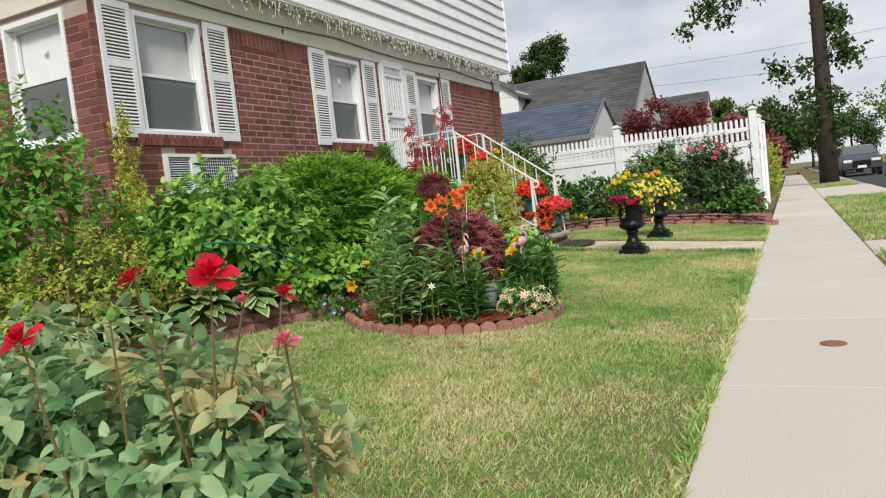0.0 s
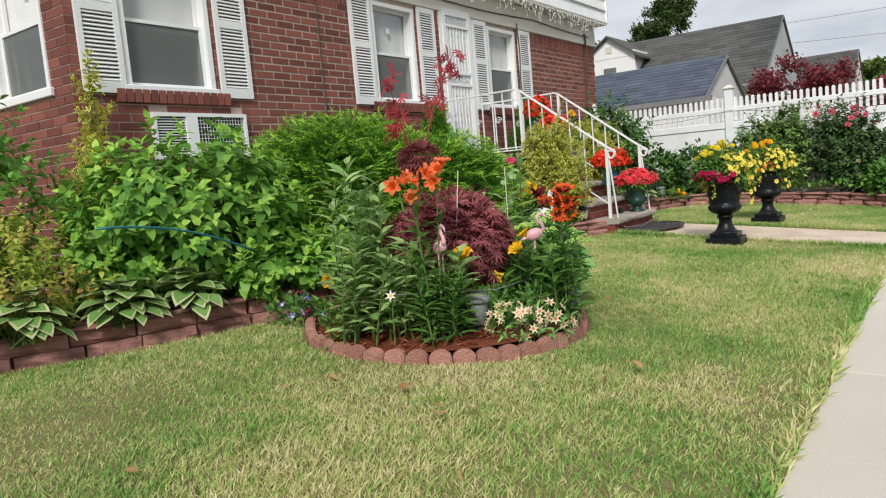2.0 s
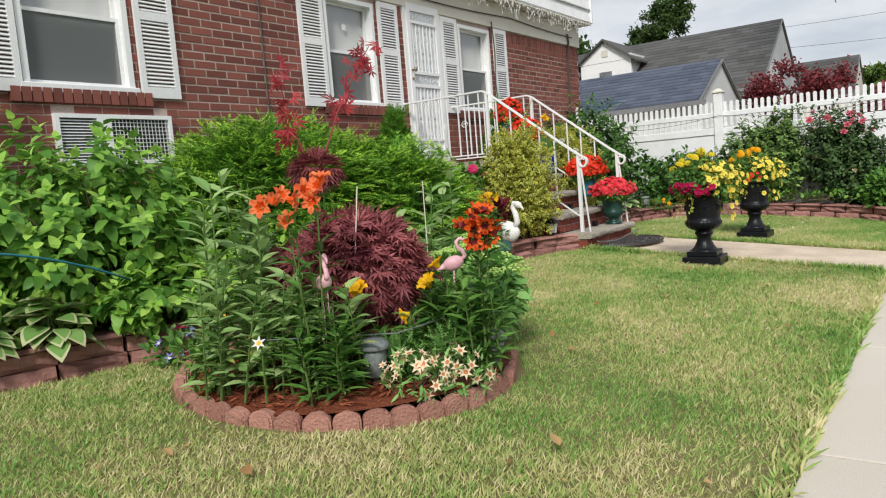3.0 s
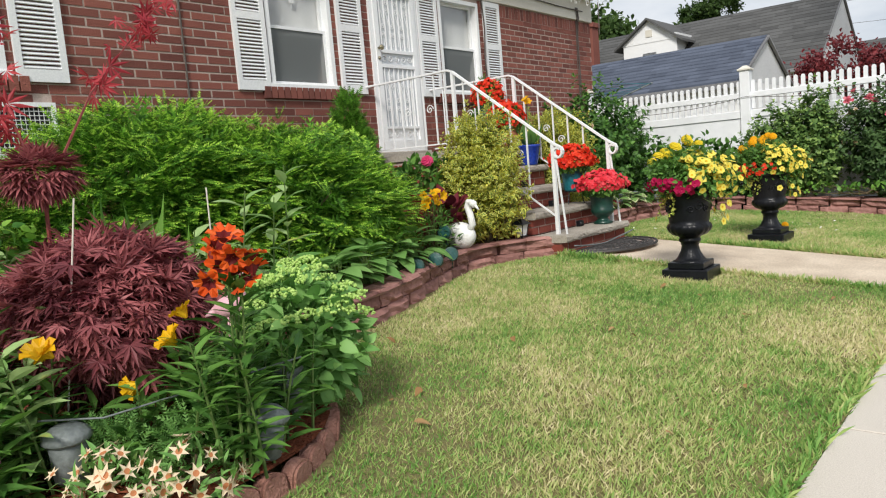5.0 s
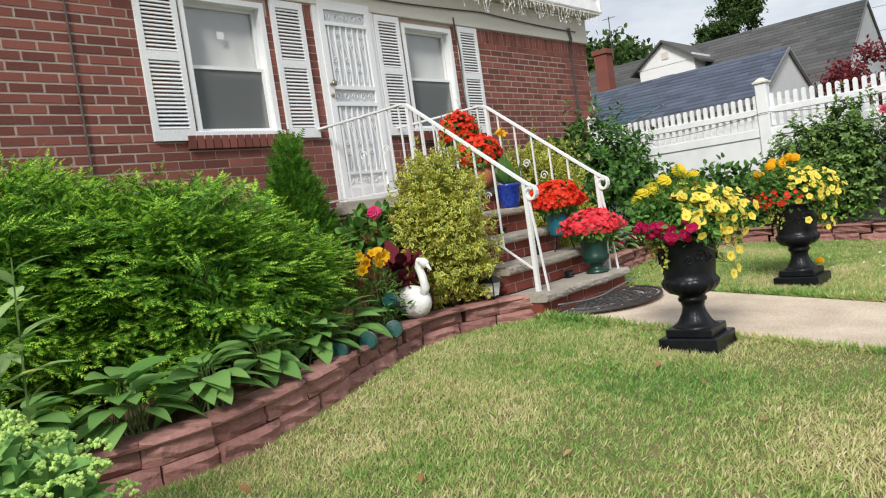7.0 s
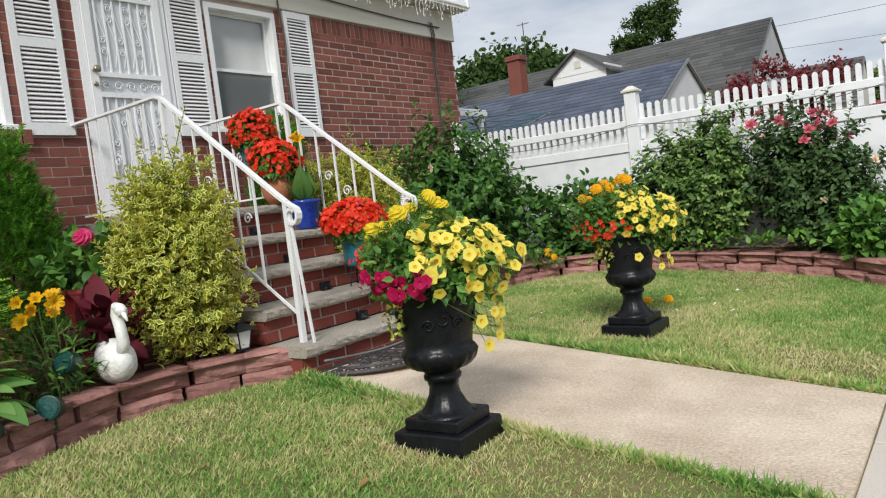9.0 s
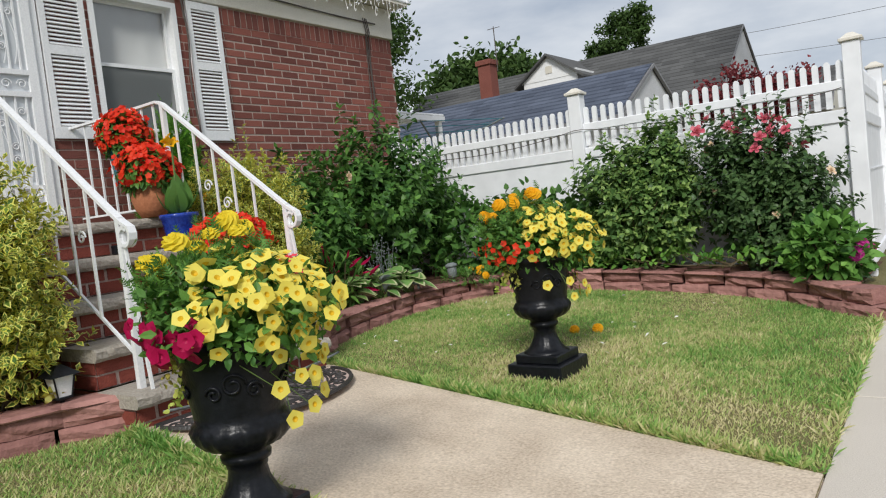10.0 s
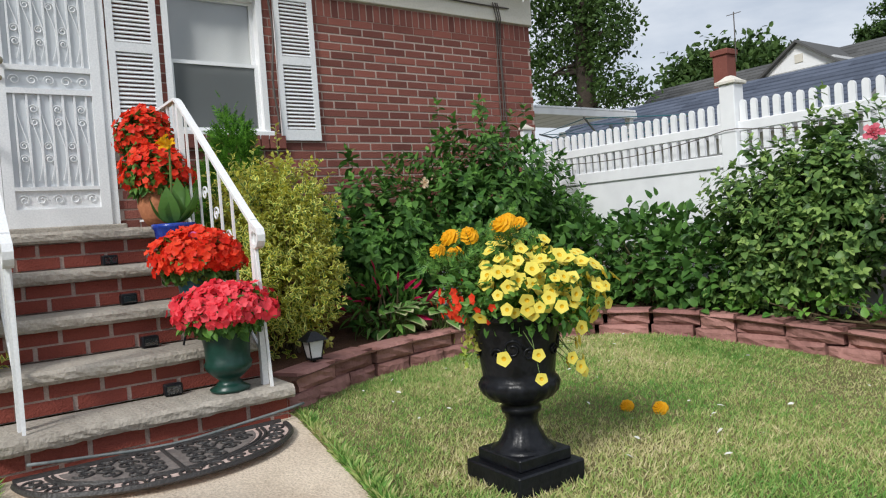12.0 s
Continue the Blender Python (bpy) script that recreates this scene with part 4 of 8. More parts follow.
bmesh.ops.recalc_face_normals(bm, faces=bm.faces)
part("dormer_roof", bm, M["shingle_grey"], nb)
part("window", box(0.45, 1.05, -3.06, -3.0, 4.95, 5.5), M["glass"], nb, "small dormer window")
part("vent", box(0.6, 0.9, -3.05, -3.02, 6.2, 6.5), M["cream"], nb, "small cream gable vent")
part("chimney", box(-1.95, -1.35, -4.3, -3.7, 0, 6.9, bevel=0.01), M["brick_rest"], nb, "red brick chimney")
part("chimney_cap", box(-2.02, -1.28, -4.37, -3.63, 6.902, 7.12, bevel=0.02), M["brick_rest"], nb)
part("antenna", tube([(-1.2, -3.9, 6.6), (-1.2, -3.9, 8.5)], 0.022, 5, tube([(-1.5, -3.9, 8.42), (-0.9, -3.9, 8.42)], 0.016, 4)), M["cable"], nb, "thin television antenna")
gable_house("far_house", "distant house with dark grey roof and tan gable", -9.5, -5.2, 58.0, 4.2, 6.9, 3.6, M["cream"], M["shingle_grey"], 12)


# ---- plants: shapes ----
def make_leaf(wide=0.30, rows=6, fold=0.32, droop=0.22, tooth=0.06, lift=0.0, core=0.0):
    """A pointed oval leaf with a folded midrib and an arched blade; core: a second, inner blade of another colour."""
    v, t, m = [], [], []
    for layer in ((1.0, core) if core else (1.0,)):
        k0 = len(v)
        for i in range(rows + 1):
            u = i / rows
            w = wide * layer * math.sin(math.pi * u ** 0.78) ** 0.85 * (1 - 0.18 * u) * (1.0 if i % 2 else 1 - tooth)
            y = u if layer == 1.0 else 0.07 + u * 0.80
            z = -droop * y * y + (0 if layer == 1.0 else lift)
            v += [(-w, y, fold * w + z), (0, y, z), (w, y, fold * w + z)]
        for i in range(rows):
            a = k0 + i * 3
            for k in (0, 1):
                t += [(a + k, a + k + 1, a + k + 4), (a + k, a + k + 4, a + k + 3)]
        m += [0 if layer == 1.0 else 1] * (rows * 4)
    return shape_of(v, t, m)


_ov = [(0, 0, 0), (0.27, 0.32, 0.05), (-0.27, 0.32, 0.05), (0, 0.4, -0.02), (0.2, 0.68, 0.03), (-0.2, 0.68, 0.03), (0, 1, -0.1)]
_ot = [(0, 1, 3), (0, 3, 2), (1, 4, 3), (2, 3, 5), (3, 4, 6), (3, 6, 5)]
OVATE = shape_of(_ov, _ot)
SLIVER = shape_of([(x * 0.42, y, z) for x, y, z in _ov], _ot)
NARROW = make_leaf(0.135, 3, 0.3, 0.30, 0)
LANCE = make_leaf(0.18, 4, 0.3, 0.34, 0)
BROAD = make_leaf(0.36, 4, 0.22, 0.30, 0.05)
OVATE_WIDE = make_leaf(0.31, 3, 0.25, 0.24, 0)
TOOTHED = make_leaf(0.37, 4, 0.20, 0.34, 0.08)
VARIEGATED = make_leaf(0.33, 2, 0.3, 0.12, 0, 0.02, 0.58)
HOSTA = make_leaf(0.42, 6, 0.10, 0.50, 0, 0.02, 0.84)


def make_spray(n=6):
    """A flat yew twig: a comb of fine needles to both sides, the young end lighter."""
    v, t, m = [], [], []
    for i in range(n):
        y, w = i / n, 0.20 * (1 - 0.6 * (i / n) ** 2)
        for s in (-1, 1):
            k = len(v)
            v += [(0, y - 0.05, 0), (0, y + 0.075, 0.004), (s * w, y + 0.15, 0.03 - 0.05 * y)]
            t.append((k, k + 1, k + 2))
            m.append(1 if i > n * 0.45 else 0)
    k = len(v)
    v += [(-0.03, 0.9, 0), (0.03, 0.9, 0), (0, 1.12, 0)]
    return shape_of(v, t + [(k, k + 1, k + 2)], m + [1])


def make_sprig(n=5):
    """A flat spray of needles, the young end lighter."""
    v, t, m = [], [], []
    for i in range(n):
        y, w = i / n, 0.46 * (1 - 0.65 * i / n)
        for s in (-1, 1):
            k = len(v)
            v += [(0, y - 0.03, 0), (0, y + 0.15, 0.01), (s * w, y + 0.26, -0.05)]
            t.append((k, k + 1, k + 2))
            m.append(1 if i > n * 0.55 else 0)
    k = len(v)
    v += [(-0.04, 0.9, 0), (0.04, 0.9, 0), (0, 1.1, 0)]
    return shape_of(v, t + [(k, k + 1, k + 2)], m + [1])


def make_palmate(n=7):
    v, t = [(0, 0, 0)], []
    for i in range(n):
        a = radians(-105 + 210 * i / (n - 1))
        L = 1.0 - 0.35 * abs(i - (n - 1) / 2) / ((n - 1) / 2)
        d, p = (math.sin(a), math.cos(a)), (math.cos(a), -math.sin(a))
        k = len(v)
        for s, q in ((0.45, 0.09), (0.45, -0.09), (1.0, 0.0)):
            v.append((d[0] * L * s + p[0] * q, d[1] * L * s + p[1] * q, -0.18 * s * s))
        t += [(0, k, k + 2), (0, k + 2, k + 1)]
    return shape_of(v, t)


def make_disc(n, lobe, cup, throat=0.3, deep=0.25):
    v = [(0, -deep, 0)]
    t, m = [], []
    for i in range(n):
        a = 2 * math.pi * i / n
        v.append((throat * math.cos(a), -deep * 0.2, throat * math.sin(a)))
    for i in range(n):
        a, r = 2 * math.pi * i / n, 1.0 if i % 2 else lobe
        v.append((r * math.cos(a), cup * (1 if i % 2 else 0.6), r * math.sin(a)))
    for i in range(n):
        j = (i + 1) % n
        t += [(0, 1 + i, 1 + j), (1 + i, 1 + n + i, 1 + n + j), (1 + i, 1 + n + j, 1 + j)]
        m += [1, 0, 0]
    return shape_of(v, t, m)


def make_pompon(rings=8, n=16):
    """A full ruffled flower head."""
    v, t = [(0, 0.86, 0)], []
    for k in range(1, rings):
        th = radians(105 * k / (rings - 1))
        for i in range(n):
            r = 1 + (0.09 if (i + k) % 2 else -0.09) + 0.04 * math.sin(i * 5.3 + k * 2.1)
            a = 2 * math.pi * (i + 0.5 * (k % 2)) / n
            v.append((r * math.sin(th) * math.cos(a), 0.82 * r * math.cos(th), r * math.sin(th) * math.sin(a)))
    for i in range(n):
        j = (i + 1) % n
        t.append((0, 1 + j, 1 + i))
        for k in range(rings - 2):
            a, b, c, d = 1 + k * n + i, 1 + k * n + j, 1 + (k + 1) * n + j, 1 + (k + 1) * n + i
            t += [(a, b, c), (a, c, d)]
    return shape_of(v, t)


def make_lily(n=6, open_=0.9):
    v, t, m = [], [], []
    for i in range(n):
        a = 2 * math.pi * i / n
        d, p = (math.cos(a), math.sin(a)), (-math.sin(a), math.cos(a))
        k = len(v)
        for r, y, w in ((0.04, 0, 0.03), (0.46 * open_, 0.55, 0.27), (0.46 * open_, 0.55, -0.27), (0.36 * open_, 0.48, 0), (1.0 * open_, 0.74 - 0.2 * open_, 0.0), (0.82 * open_, 0.72, 0.2), (0.82 * open_, 0.72, -0.2)):
            v.append((d[0] * r + p[0] * w, y, d[1] * r + p[1] * w))
        t += [(k, k + 1, k + 3), (k, k + 3, k + 2), (k + 1, k + 5, k + 3), (k + 3, k + 5, k + 4), (k + 3, k + 4, k + 6), (k + 2, k + 3, k + 6)]
        m += [1, 1, 0, 0, 0, 0]
    for i in range(5):
        a = 2 * math.pi * i / 5
        k = len(v)
        v += [(0, 0.1, 0), (0.02, 0.1, 0.02), (0.28 * math.cos(a), 0.85, 0.28 * math.sin(a))]
        t.append((k, k + 1, k + 2))
        m.append(1)
    return shape_of(v, t, m)


def make_rose():
    """A blown rose: a tight heart, ragged cupped petals around it, and green sepals under them."""
    v, t, m = [], [], []
    for layer, (r0, r1, y1, wide) in enumerate(((0.05, 0.18, 0.62, 0.9), (0.08, 0.34, 0.66, 0.75), (0.1, 0.66, 0.50, 0.62), (0.1, 1.05, 0.26, 0.5))):
        for i in range(5):
            a = 2 * math.pi * (i + 0.45 * layer) / 5
            k = len(v)
            y = y1 + 0.16 * math.sin(i * 2.7 + layer * 1.9)
            r = r1 * (1 + 0.18 * math.sin(i * 4.1 + layer))
            for da, q, yy in ((-0.3, r0, 0), (0.3, r0, 0), (wide, r * 0.62, y * 0.75), (wide * 0.7, r * 0.98, y * 0.92), (0.0, r * 1.06, y * 0.8), (-wide * 0.7, r * 0.95, y * 1.05), (-wide, r * 0.6, y * 0.7), (0.0, r * 0.55, y * 0.5)):
                v.append((q * math.cos(a + da), yy, q * math.sin(a + da)))
            for p, q in ((0, 1), (1, 2), (2, 3), (3, 4), (4, 5), (5, 6), (6, 0)):
                t.append((k + p, k + q, k + 7))
                m.append(0)
    for i in range(5):
        a = 2 * math.pi * (i + 0.3) / 5
        k = len(v)
        for da, q, yy in ((-0.6, 0.12, -0.05), (0.6, 0.12, -0.05), (0.25, 0.5, -0.12), (0.0, 1.0, -0.3 + 0.2 * (i % 2))):
            v.append((q * math.cos(a + da), yy, q * math.sin(a + da)))
        t += [(k, k + 1, k + 2), (k, k + 2, k + 3)]
        m += [1, 1]
    return shape_of(v, t, m)


def make_hip():
    """A green hip with five dry sepals."""
    v, t, m = [(0, 0, 0)], [], []
    for y, r in ((0.15, 0.26), (0.5, 0.36), (0.85, 0.2)):
        for i in range(7):
            v.append((r * math.cos(i * 0.8976), y, r * math.sin(i * 0.8976)))
    for i in range(7):
        j = (i + 1) % 7
        t.append((0, 1 + i, 1 + j))
        for k in (0, 7):
            t += [(1 + k + i, 1 + k + j, 8 + k + j), (1 + k + i, 8 + k + j, 8 + k + i)]
    m = [0] * len(t)
    for i in range(5):
        a = 2 * math.pi * i / 5
        k = len(v)
        v += [(0.2 * math.cos(a - 0.6), 0.85, 0.2 * math.sin(a - 0.6)), (0.2 * math.cos(a + 0.6), 0.85, 0.2 * math.sin(a + 0.6)), (1.15 * math.cos(a), 1.0 + 0.25 * (i % 2), 1.15 * math.sin(a))]
        t.append((k, k + 1, k + 2))
        m.append(1)
    return shape_of(v, t, m)


ROSE_LEAF, SPRIG, SPRAY, PALMATE, PETUNIA, BEGONIA = make_leaf(0.32, 4, tooth=0.06), make_sprig(), make_spray(), make_palmate(), make_disc(10, 0.84, 0.04), make_disc(10, 0.74, 0.22, 0.2, 0.05)
HIP, LONG_LEAF = make_hip(), make_leaf(0.33, 8, 0.12, 0.45, 0)
POMPON, LILY, TRUMPET, ROSE, STAR = make_pompon(), make_lily(), make_lily(6, 0.72), make_rose(), make_disc(12, 0.42, 0.1, 0.3, 0.05)

G = {}
G["yew"] = leaf("yew_needles", (0.024, 0.09, 0.011), (0.165, 0.38, 0.036), 0.55, 0.32)
G["yew_tip"] = leaf("yew_tips", (0.24, 0.54, 0.04), (0.64, 0.90, 0.13), 0.5, 0.42)
G["hydrangea"] = leaf("hydrangea_leaf", (0.07, 0.20, 0.032), (0.25, 0.47, 0.085), 0.45, 0.27)
G["hydrangea_young"] = leaf("young_hydrangea_leaf", (0.24, 0.48, 0.06), (0.46, 0.70, 0.14), 0.45, 0.35)
G["hibiscus"] = leaf("hibiscus_leaf", (0.06, 0.13, 0.036), (0.165, 0.275, 0.075), 0.45, 0.22)
G["hibiscus_young"] = leaf("young_hibiscus_leaf", (0.20, 0.33, 0.08), (0.36, 0.50, 0.15), 0.45, 0.3)
G["rose_bush_leaf"] = leaf("dark_rose_leaf", (0.042, 0.092, 0.03), (0.12, 0.20, 0.07), 0.38, 0.2)
G["lilac"] = leaf("lilac_leaf", (0.042, 0.115, 0.026), (0.12, 0.245, 0.052), 0.42, 0.22)
G["dark"] = leaf("dark_leaf", (0.042, 0.111, 0.025), (0.123, 0.255, 0.054), 0.4, 0.25)
G["mid"] = leaf("mid_leaf", (0.05, 0.14, 0.027), (0.165, 0.335, 0.064), 0.45, 0.27)
G["lime"] = leaf("lime_leaf", (0.25, 0.38, 0.05), (0.55, 0.62, 0.13), 0.5, 0.3, c3=(0.42, 0.26, 0.07), patch=4, lo=0.5, hi=0.72)
G["gold"] = leaf("gold_margin", (0.74, 0.70, 0.10), (0.89, 0.86, 0.26), 0.45, 0.25)
G["core"] = leaf("green_core", (0.075, 0.15, 0.028), (0.20, 0.30, 0.055), 0.45, 0.25)
G["privet"] = leaf("privet_leaf", (0.08, 0.22, 0.032), (0.23, 0.46, 0.07), 0.45, 0.3)
G["hosta_edge"] = leaf("hosta_margin", (0.42, 0.48, 0.22), (0.62, 0.64, 0.38), 0.4, 0.25)
G["hosta_core"] = leaf("hosta_core", (0.15, 0.31, 0.075), (0.25, 0.44, 0.13), 0.4, 0.25)
G["hosta_plain"] = leaf("hosta_leaf", (0.13, 0.29, 0.07), (0.27, 0.46, 0.14), 0.38, 0.25)
G["maple"] = leaf("maple_leaf", (0.15, 0.033, 0.044), (0.50, 0.165, 0.17), 0.45, 0.28)
G["red_tree"] = leaf("red_tree_leaf", (0.10, 0.016, 0.022), (0.27, 0.05, 0.055), 0.5, 0.25)
G["maple_red"] = leaf("young_maple_leaf", (0.36, 0.035, 0.05), (0.56, 0.08, 0.09), 0.5, 0.35)
G["rose_leaf"] = leaf("rose_leaf", (0.09, 0.23, 0.085), (0.42, 0.57, 0.29), 0.36, 0.3, c3=(0.62, 0.46, 0.20), patch=8, lo=0.55, hi=0.70)
G["sepal"] = leaf("rose_sepal", (0.30, 0.36, 0.16), (0.55, 0.46, 0.26), 0.5, 0.25)
G["rose_red"] = leaf("red_petal", (0.48, 0.003, 0.02), (0.72, 0.012, 0.045), 0.5, 0.25)
G["rose_pink"] = leaf("pink_petal", (0.62, 0.10, 0.16), (0.78, 0.25, 0.30), 0.5, 0.25)
G["hot_pink"] = leaf("hot_pink_petal", (0.62, 0.03, 0.14), (0.76, 0.07, 0.22), 0.5, 0.25)
G["petunia"] = leaf("yellow_petal", (0.84, 0.68, 0.05), (0.89, 0.78, 0.18), 0.5, 0.25)
G["throat"] = leaf("golden_throat", (0.72, 0.42, 0.01), (0.78, 0.50, 0.02), 0.5, 0.2)
G["crimson"] = leaf("crimson_petal", (0.34, 0.003, 0.05), (0.50, 0.008, 0.09), 0.5, 0.2)
G["marigold"] = leaf("lemon_marigold", (0.82, 0.62, 0.02), (0.86, 0.70, 0.05), 0.6, 0.3)
G["orange"] = leaf("orange_marigold", (0.88, 0.40, 0.006), (0.90, 0.50, 0.012), 0.6, 0.3)
G["begonia"] = leaf("scarlet_petal", (0.68, 0.02, 0.008), (0.92, 0.085, 0.03), 0.5, 0.32)
G["coral"] = leaf("coral_petal", (0.72, 0.02, 0.04), (0.93, 0.11, 0.14), 0.5, 0.32)
G["lily"] = leaf("orange_lily", (0.72, 0.06, 0.012), (0.85, 0.15, 0.02), 0.45, 0.3)
G["lily_pale"] = leaf("pale_orange_lily", (0.80, 0.13, 0.04), (0.88, 0.26, 0.10), 0.45, 0.3)
G["perennial"] = leaf("perennial_leaf", (0.19, 0.35, 0.10), (0.44, 0.60, 0.25), 0.45, 0.3, c3=(0.55, 0.52, 0.12), patch=9, lo=0.62, hi=0.72)
G["lily_dark"] = leaf("lily_heart", (0.10, 0.01, 0.012), (0.2, 0.02, 0.02), 0.5, 0.2)
G["lily_yellow"] = leaf("yellow_lily", (0.82, 0.42, 0.006), (0.86, 0.50, 0.01), 0.45, 0.3)
G["peach"] = leaf("peach_petal", (0.84, 0.62, 0.44), (0.88, 0.76, 0.54), 0.5, 0.25)
G["peach_eye"] = leaf("pink_eye", (0.55, 0.12, 0.12), (0.6, 0.3, 0.08), 0.5, 0.2)
G["violet"] = leaf("violet_petal", (0.16, 0.16, 0.55), (0.3, 0.3, 0.7), 0.5, 0.2)
G["magenta"] = leaf("magenta_petal", (0.45, 0.02, 0.22), (0.6, 0.06, 0.34), 0.5, 0.25)
G["white_petal"] = leaf("white_petal", (0.8, 0.8, 0.75), (0.85, 0.84, 0.8), 0.5, 0.25)
G["sedum"] = leaf("sedum_bud", (0.42, 0.64, 0.15), (0.58, 0.78, 0.24), 0.6, 0.2)
G["sedum_leaf"] = leaf("sedum_leaf", (0.15, 0.33, 0.085), (0.27, 0.49, 0.14), 0.5, 0.2)
G["coleus"] = leaf("burgundy_leaf", (0.084, 0.014, 0.025), (0.182, 0.028, 0.042), 0.45, 0.2)
G["far"] = leaf("tree_leaf", (0.033, 0.072, 0.016), (0.091, 0.156, 0.039), 0.6, 0.25)
G["far_light"] = leaf("light_tree_leaf", (0.078, 0.143, 0.026), (0.156, 0.234, 0.052), 0.6, 0.25)


def mound(rng, blobs, n, shell=0.45, lump=0.2, floor=None, freq=3.0, burst=0.10):
    """Points through the outer part of some lumpy rounded masses, with the way outwards."""
    w = np.array([b[3] * b[4] + b[3] * b[5] + b[4] * b[5] for b in blobs])
    pick = rng.choice(len(blobs), n, p=w / w.sum())
    d = unit(rng.normal(size=(n, 3)))
    B = np.array(blobs, float)[pick]
    ph = pick[:, None] * 1.7 + np.array([0.3, 1.1, 2.3])
    bumpy = np.sin(d[:, 0] * freq * 1.9 + ph[:, 0]) * np.sin(d[:, 1] * freq * 2.3 + ph[:, 1]) * np.sin(d[:, 2] * freq * 1.6 + ph[:, 2]) + 0.5 * np.sin(d[:, 0] * freq * 4.1 + d[:, 2] * 5 + ph[:, 1]) * np.sin(d[:, 1] * freq * 4.7 + ph[:, 2])
    r = (1 - shell * rng.random(n) ** 2) * (1 + lump * bumpy) * (1 + 0.22 * rng.random(n) * (rng.random(n) < burst))
    P = B[:, :3] + d * B[:, 3:] * r[:, None]
    N = unit(d / B[:, 3:])
    keep = P[:, 2] > (floor if floor is not None else 0.24)
    return P[keep], N[keep]


def stems_mesh(rng, base, tips, r=0.008, seg=4, bend=0.12):
    bm = bmesh.new()
    for p in tips:
        p = np.asarray(p)
        b = np.asarray(base) + np.array([rng.normal() * 0.04, rng.normal() * 0.04, 0])
        m = (b + p) / 2 + rng.normal(size=3) * bend * np.linalg.norm(p - b) * 0.5
        pts = [tuple(b + (m - b) * t * 2) if t < 0.5 else tuple(m + (p - m) * (t * 2 - 1)) for t in (0, 0.25, 0.5, 0.75, 1.0)]
        tube(pts, r, seg, bm, r * 0.35)
    return bm


def shrub(name, label, category, blobs, n, size, shape, mats, seed, up=0.35, loose=0.6, shell=0.45, lump=0.2, stems=24, stem_mat=None, floor=0.24, freq=3.0, group="", shoots=0, shoot=0.22, smooth=True, cluster=0, young=None, droop=0.35, reach=1.5):
    """A shrub: stems from one foot and a crown of single leaves; cluster: leaves stand in whorls round twig ends, the youngest on top."""
    rng = np.random.default_rng(seed)
    P, N = mound(rng, blobs, n // max(1, cluster), shell, lump, floor, freq)
    c = np.mean([b[:2] for b in blobs], axis=0)
    base = np.array([c[0], c[1], floor - 0.01])
    ob = thing(name, base, label, category, group)
    P = P - base
    if cluster:
        d = unit(N * 0.75 + rng.normal(size=P.shape) * loose * 0.5 + np.array([0, 0, up + 0.25]))
        side = unit(np.cross(d, rng.normal(size=P.shape)))
        other = np.cross(d, side)
        turn, old, fresh = rng.random(len(P)) * 6.28, [], []
        for k in range(cluster):
            u = (k + 0.5) / cluster
            a = (turn + k * 2.4)[:, None]
            out = side * np.cos(a) + other * np.sin(a)
            Q = P - d * (size * reach * (1 - u))
            A = out * (1.15 - 0.75 * u) + d * (0.15 + 0.85 * u) - np.array([0, 0, droop * (1.15 - u)])
            F = d + np.array([0, 0, 0.45]) + rng.normal(size=P.shape) * 0.2
            (fresh if young and u > 0.7 else old).append((Q, A, F, size * (1.12 - 0.5 * u) * rng.uniform(0.8, 1.15, len(P))))
        for nm, rows, mm in (("foliage", old, mats), ("young_leaves", fresh, young)):
            if rows:
                Q, A, F, S = (np.concatenate([r[k] for r in rows]) for k in range(4))
                keep = Q[:, 2] > 0.02
                scatter(nm, shape, Q[keep], A[keep], F[keep], S[keep], mm, ob, smooth)
    along = N + rng.normal(size=P.shape) * loose + np.array([0, 0, up])
    facing = N * 0.6 + np.array([0, 0, 0.8]) + rng.normal(size=P.shape) * 0.35
    s = size * rng.uniform(0.65, 1.2, len(P))
    if not cluster:
        scatter("foliage", shape, P, along, facing, s, mats, ob, smooth)
    if shoots:
        pick = rng.choice(np.where(N[:, 2] > 0.0)[0], shoots)
        bm, Q, D = bmesh.new(), [], []
        for i in pick:
            d = unit(N[i] * 0.6 + rng.normal(size=3) * 0.3 + np.array([0, 0, 0.9]))
            L = shoot * rng.uniform(0.5, 1.2)
            a = P[i] - d * 0.08
            tube([tuple(a), tuple(a + d * (L + 0.08))], 0.004, 3, bm, 0.0015)
            for k in range(11):
                ang = k * 2.4
                e = unit(np.cross(d, [math.cos(ang), math.sin(ang), 0.3]))
                Q.append(P[i] + d * L * (k + 1) / 11)
                D.append(e + d * 0.7)
        tagged(part("shoots", bm, M["green_stem"], ob), kind="stuff")
        Q, D = np.array(Q), np.array(D)
        scatter("shoot_leaves", shape, Q, D, np.tile([0, 0, 1.0], (len(Q), 1)) + rng.normal(size=Q.shape) * 0.3, size * rng.uniform(0.55, 1.0, len(Q)), mats, ob)
    if stems:
        tips = P[rng.choice(len(P), min(stems, len(P)), replace=False)] * 0.93
        tagged(part("branchwork", stems_mesh(rng, (0, 0, 0), tips, 0.009), stem_mat or M["stem"], ob), kind="stuff")
    return ob, P, N, rng


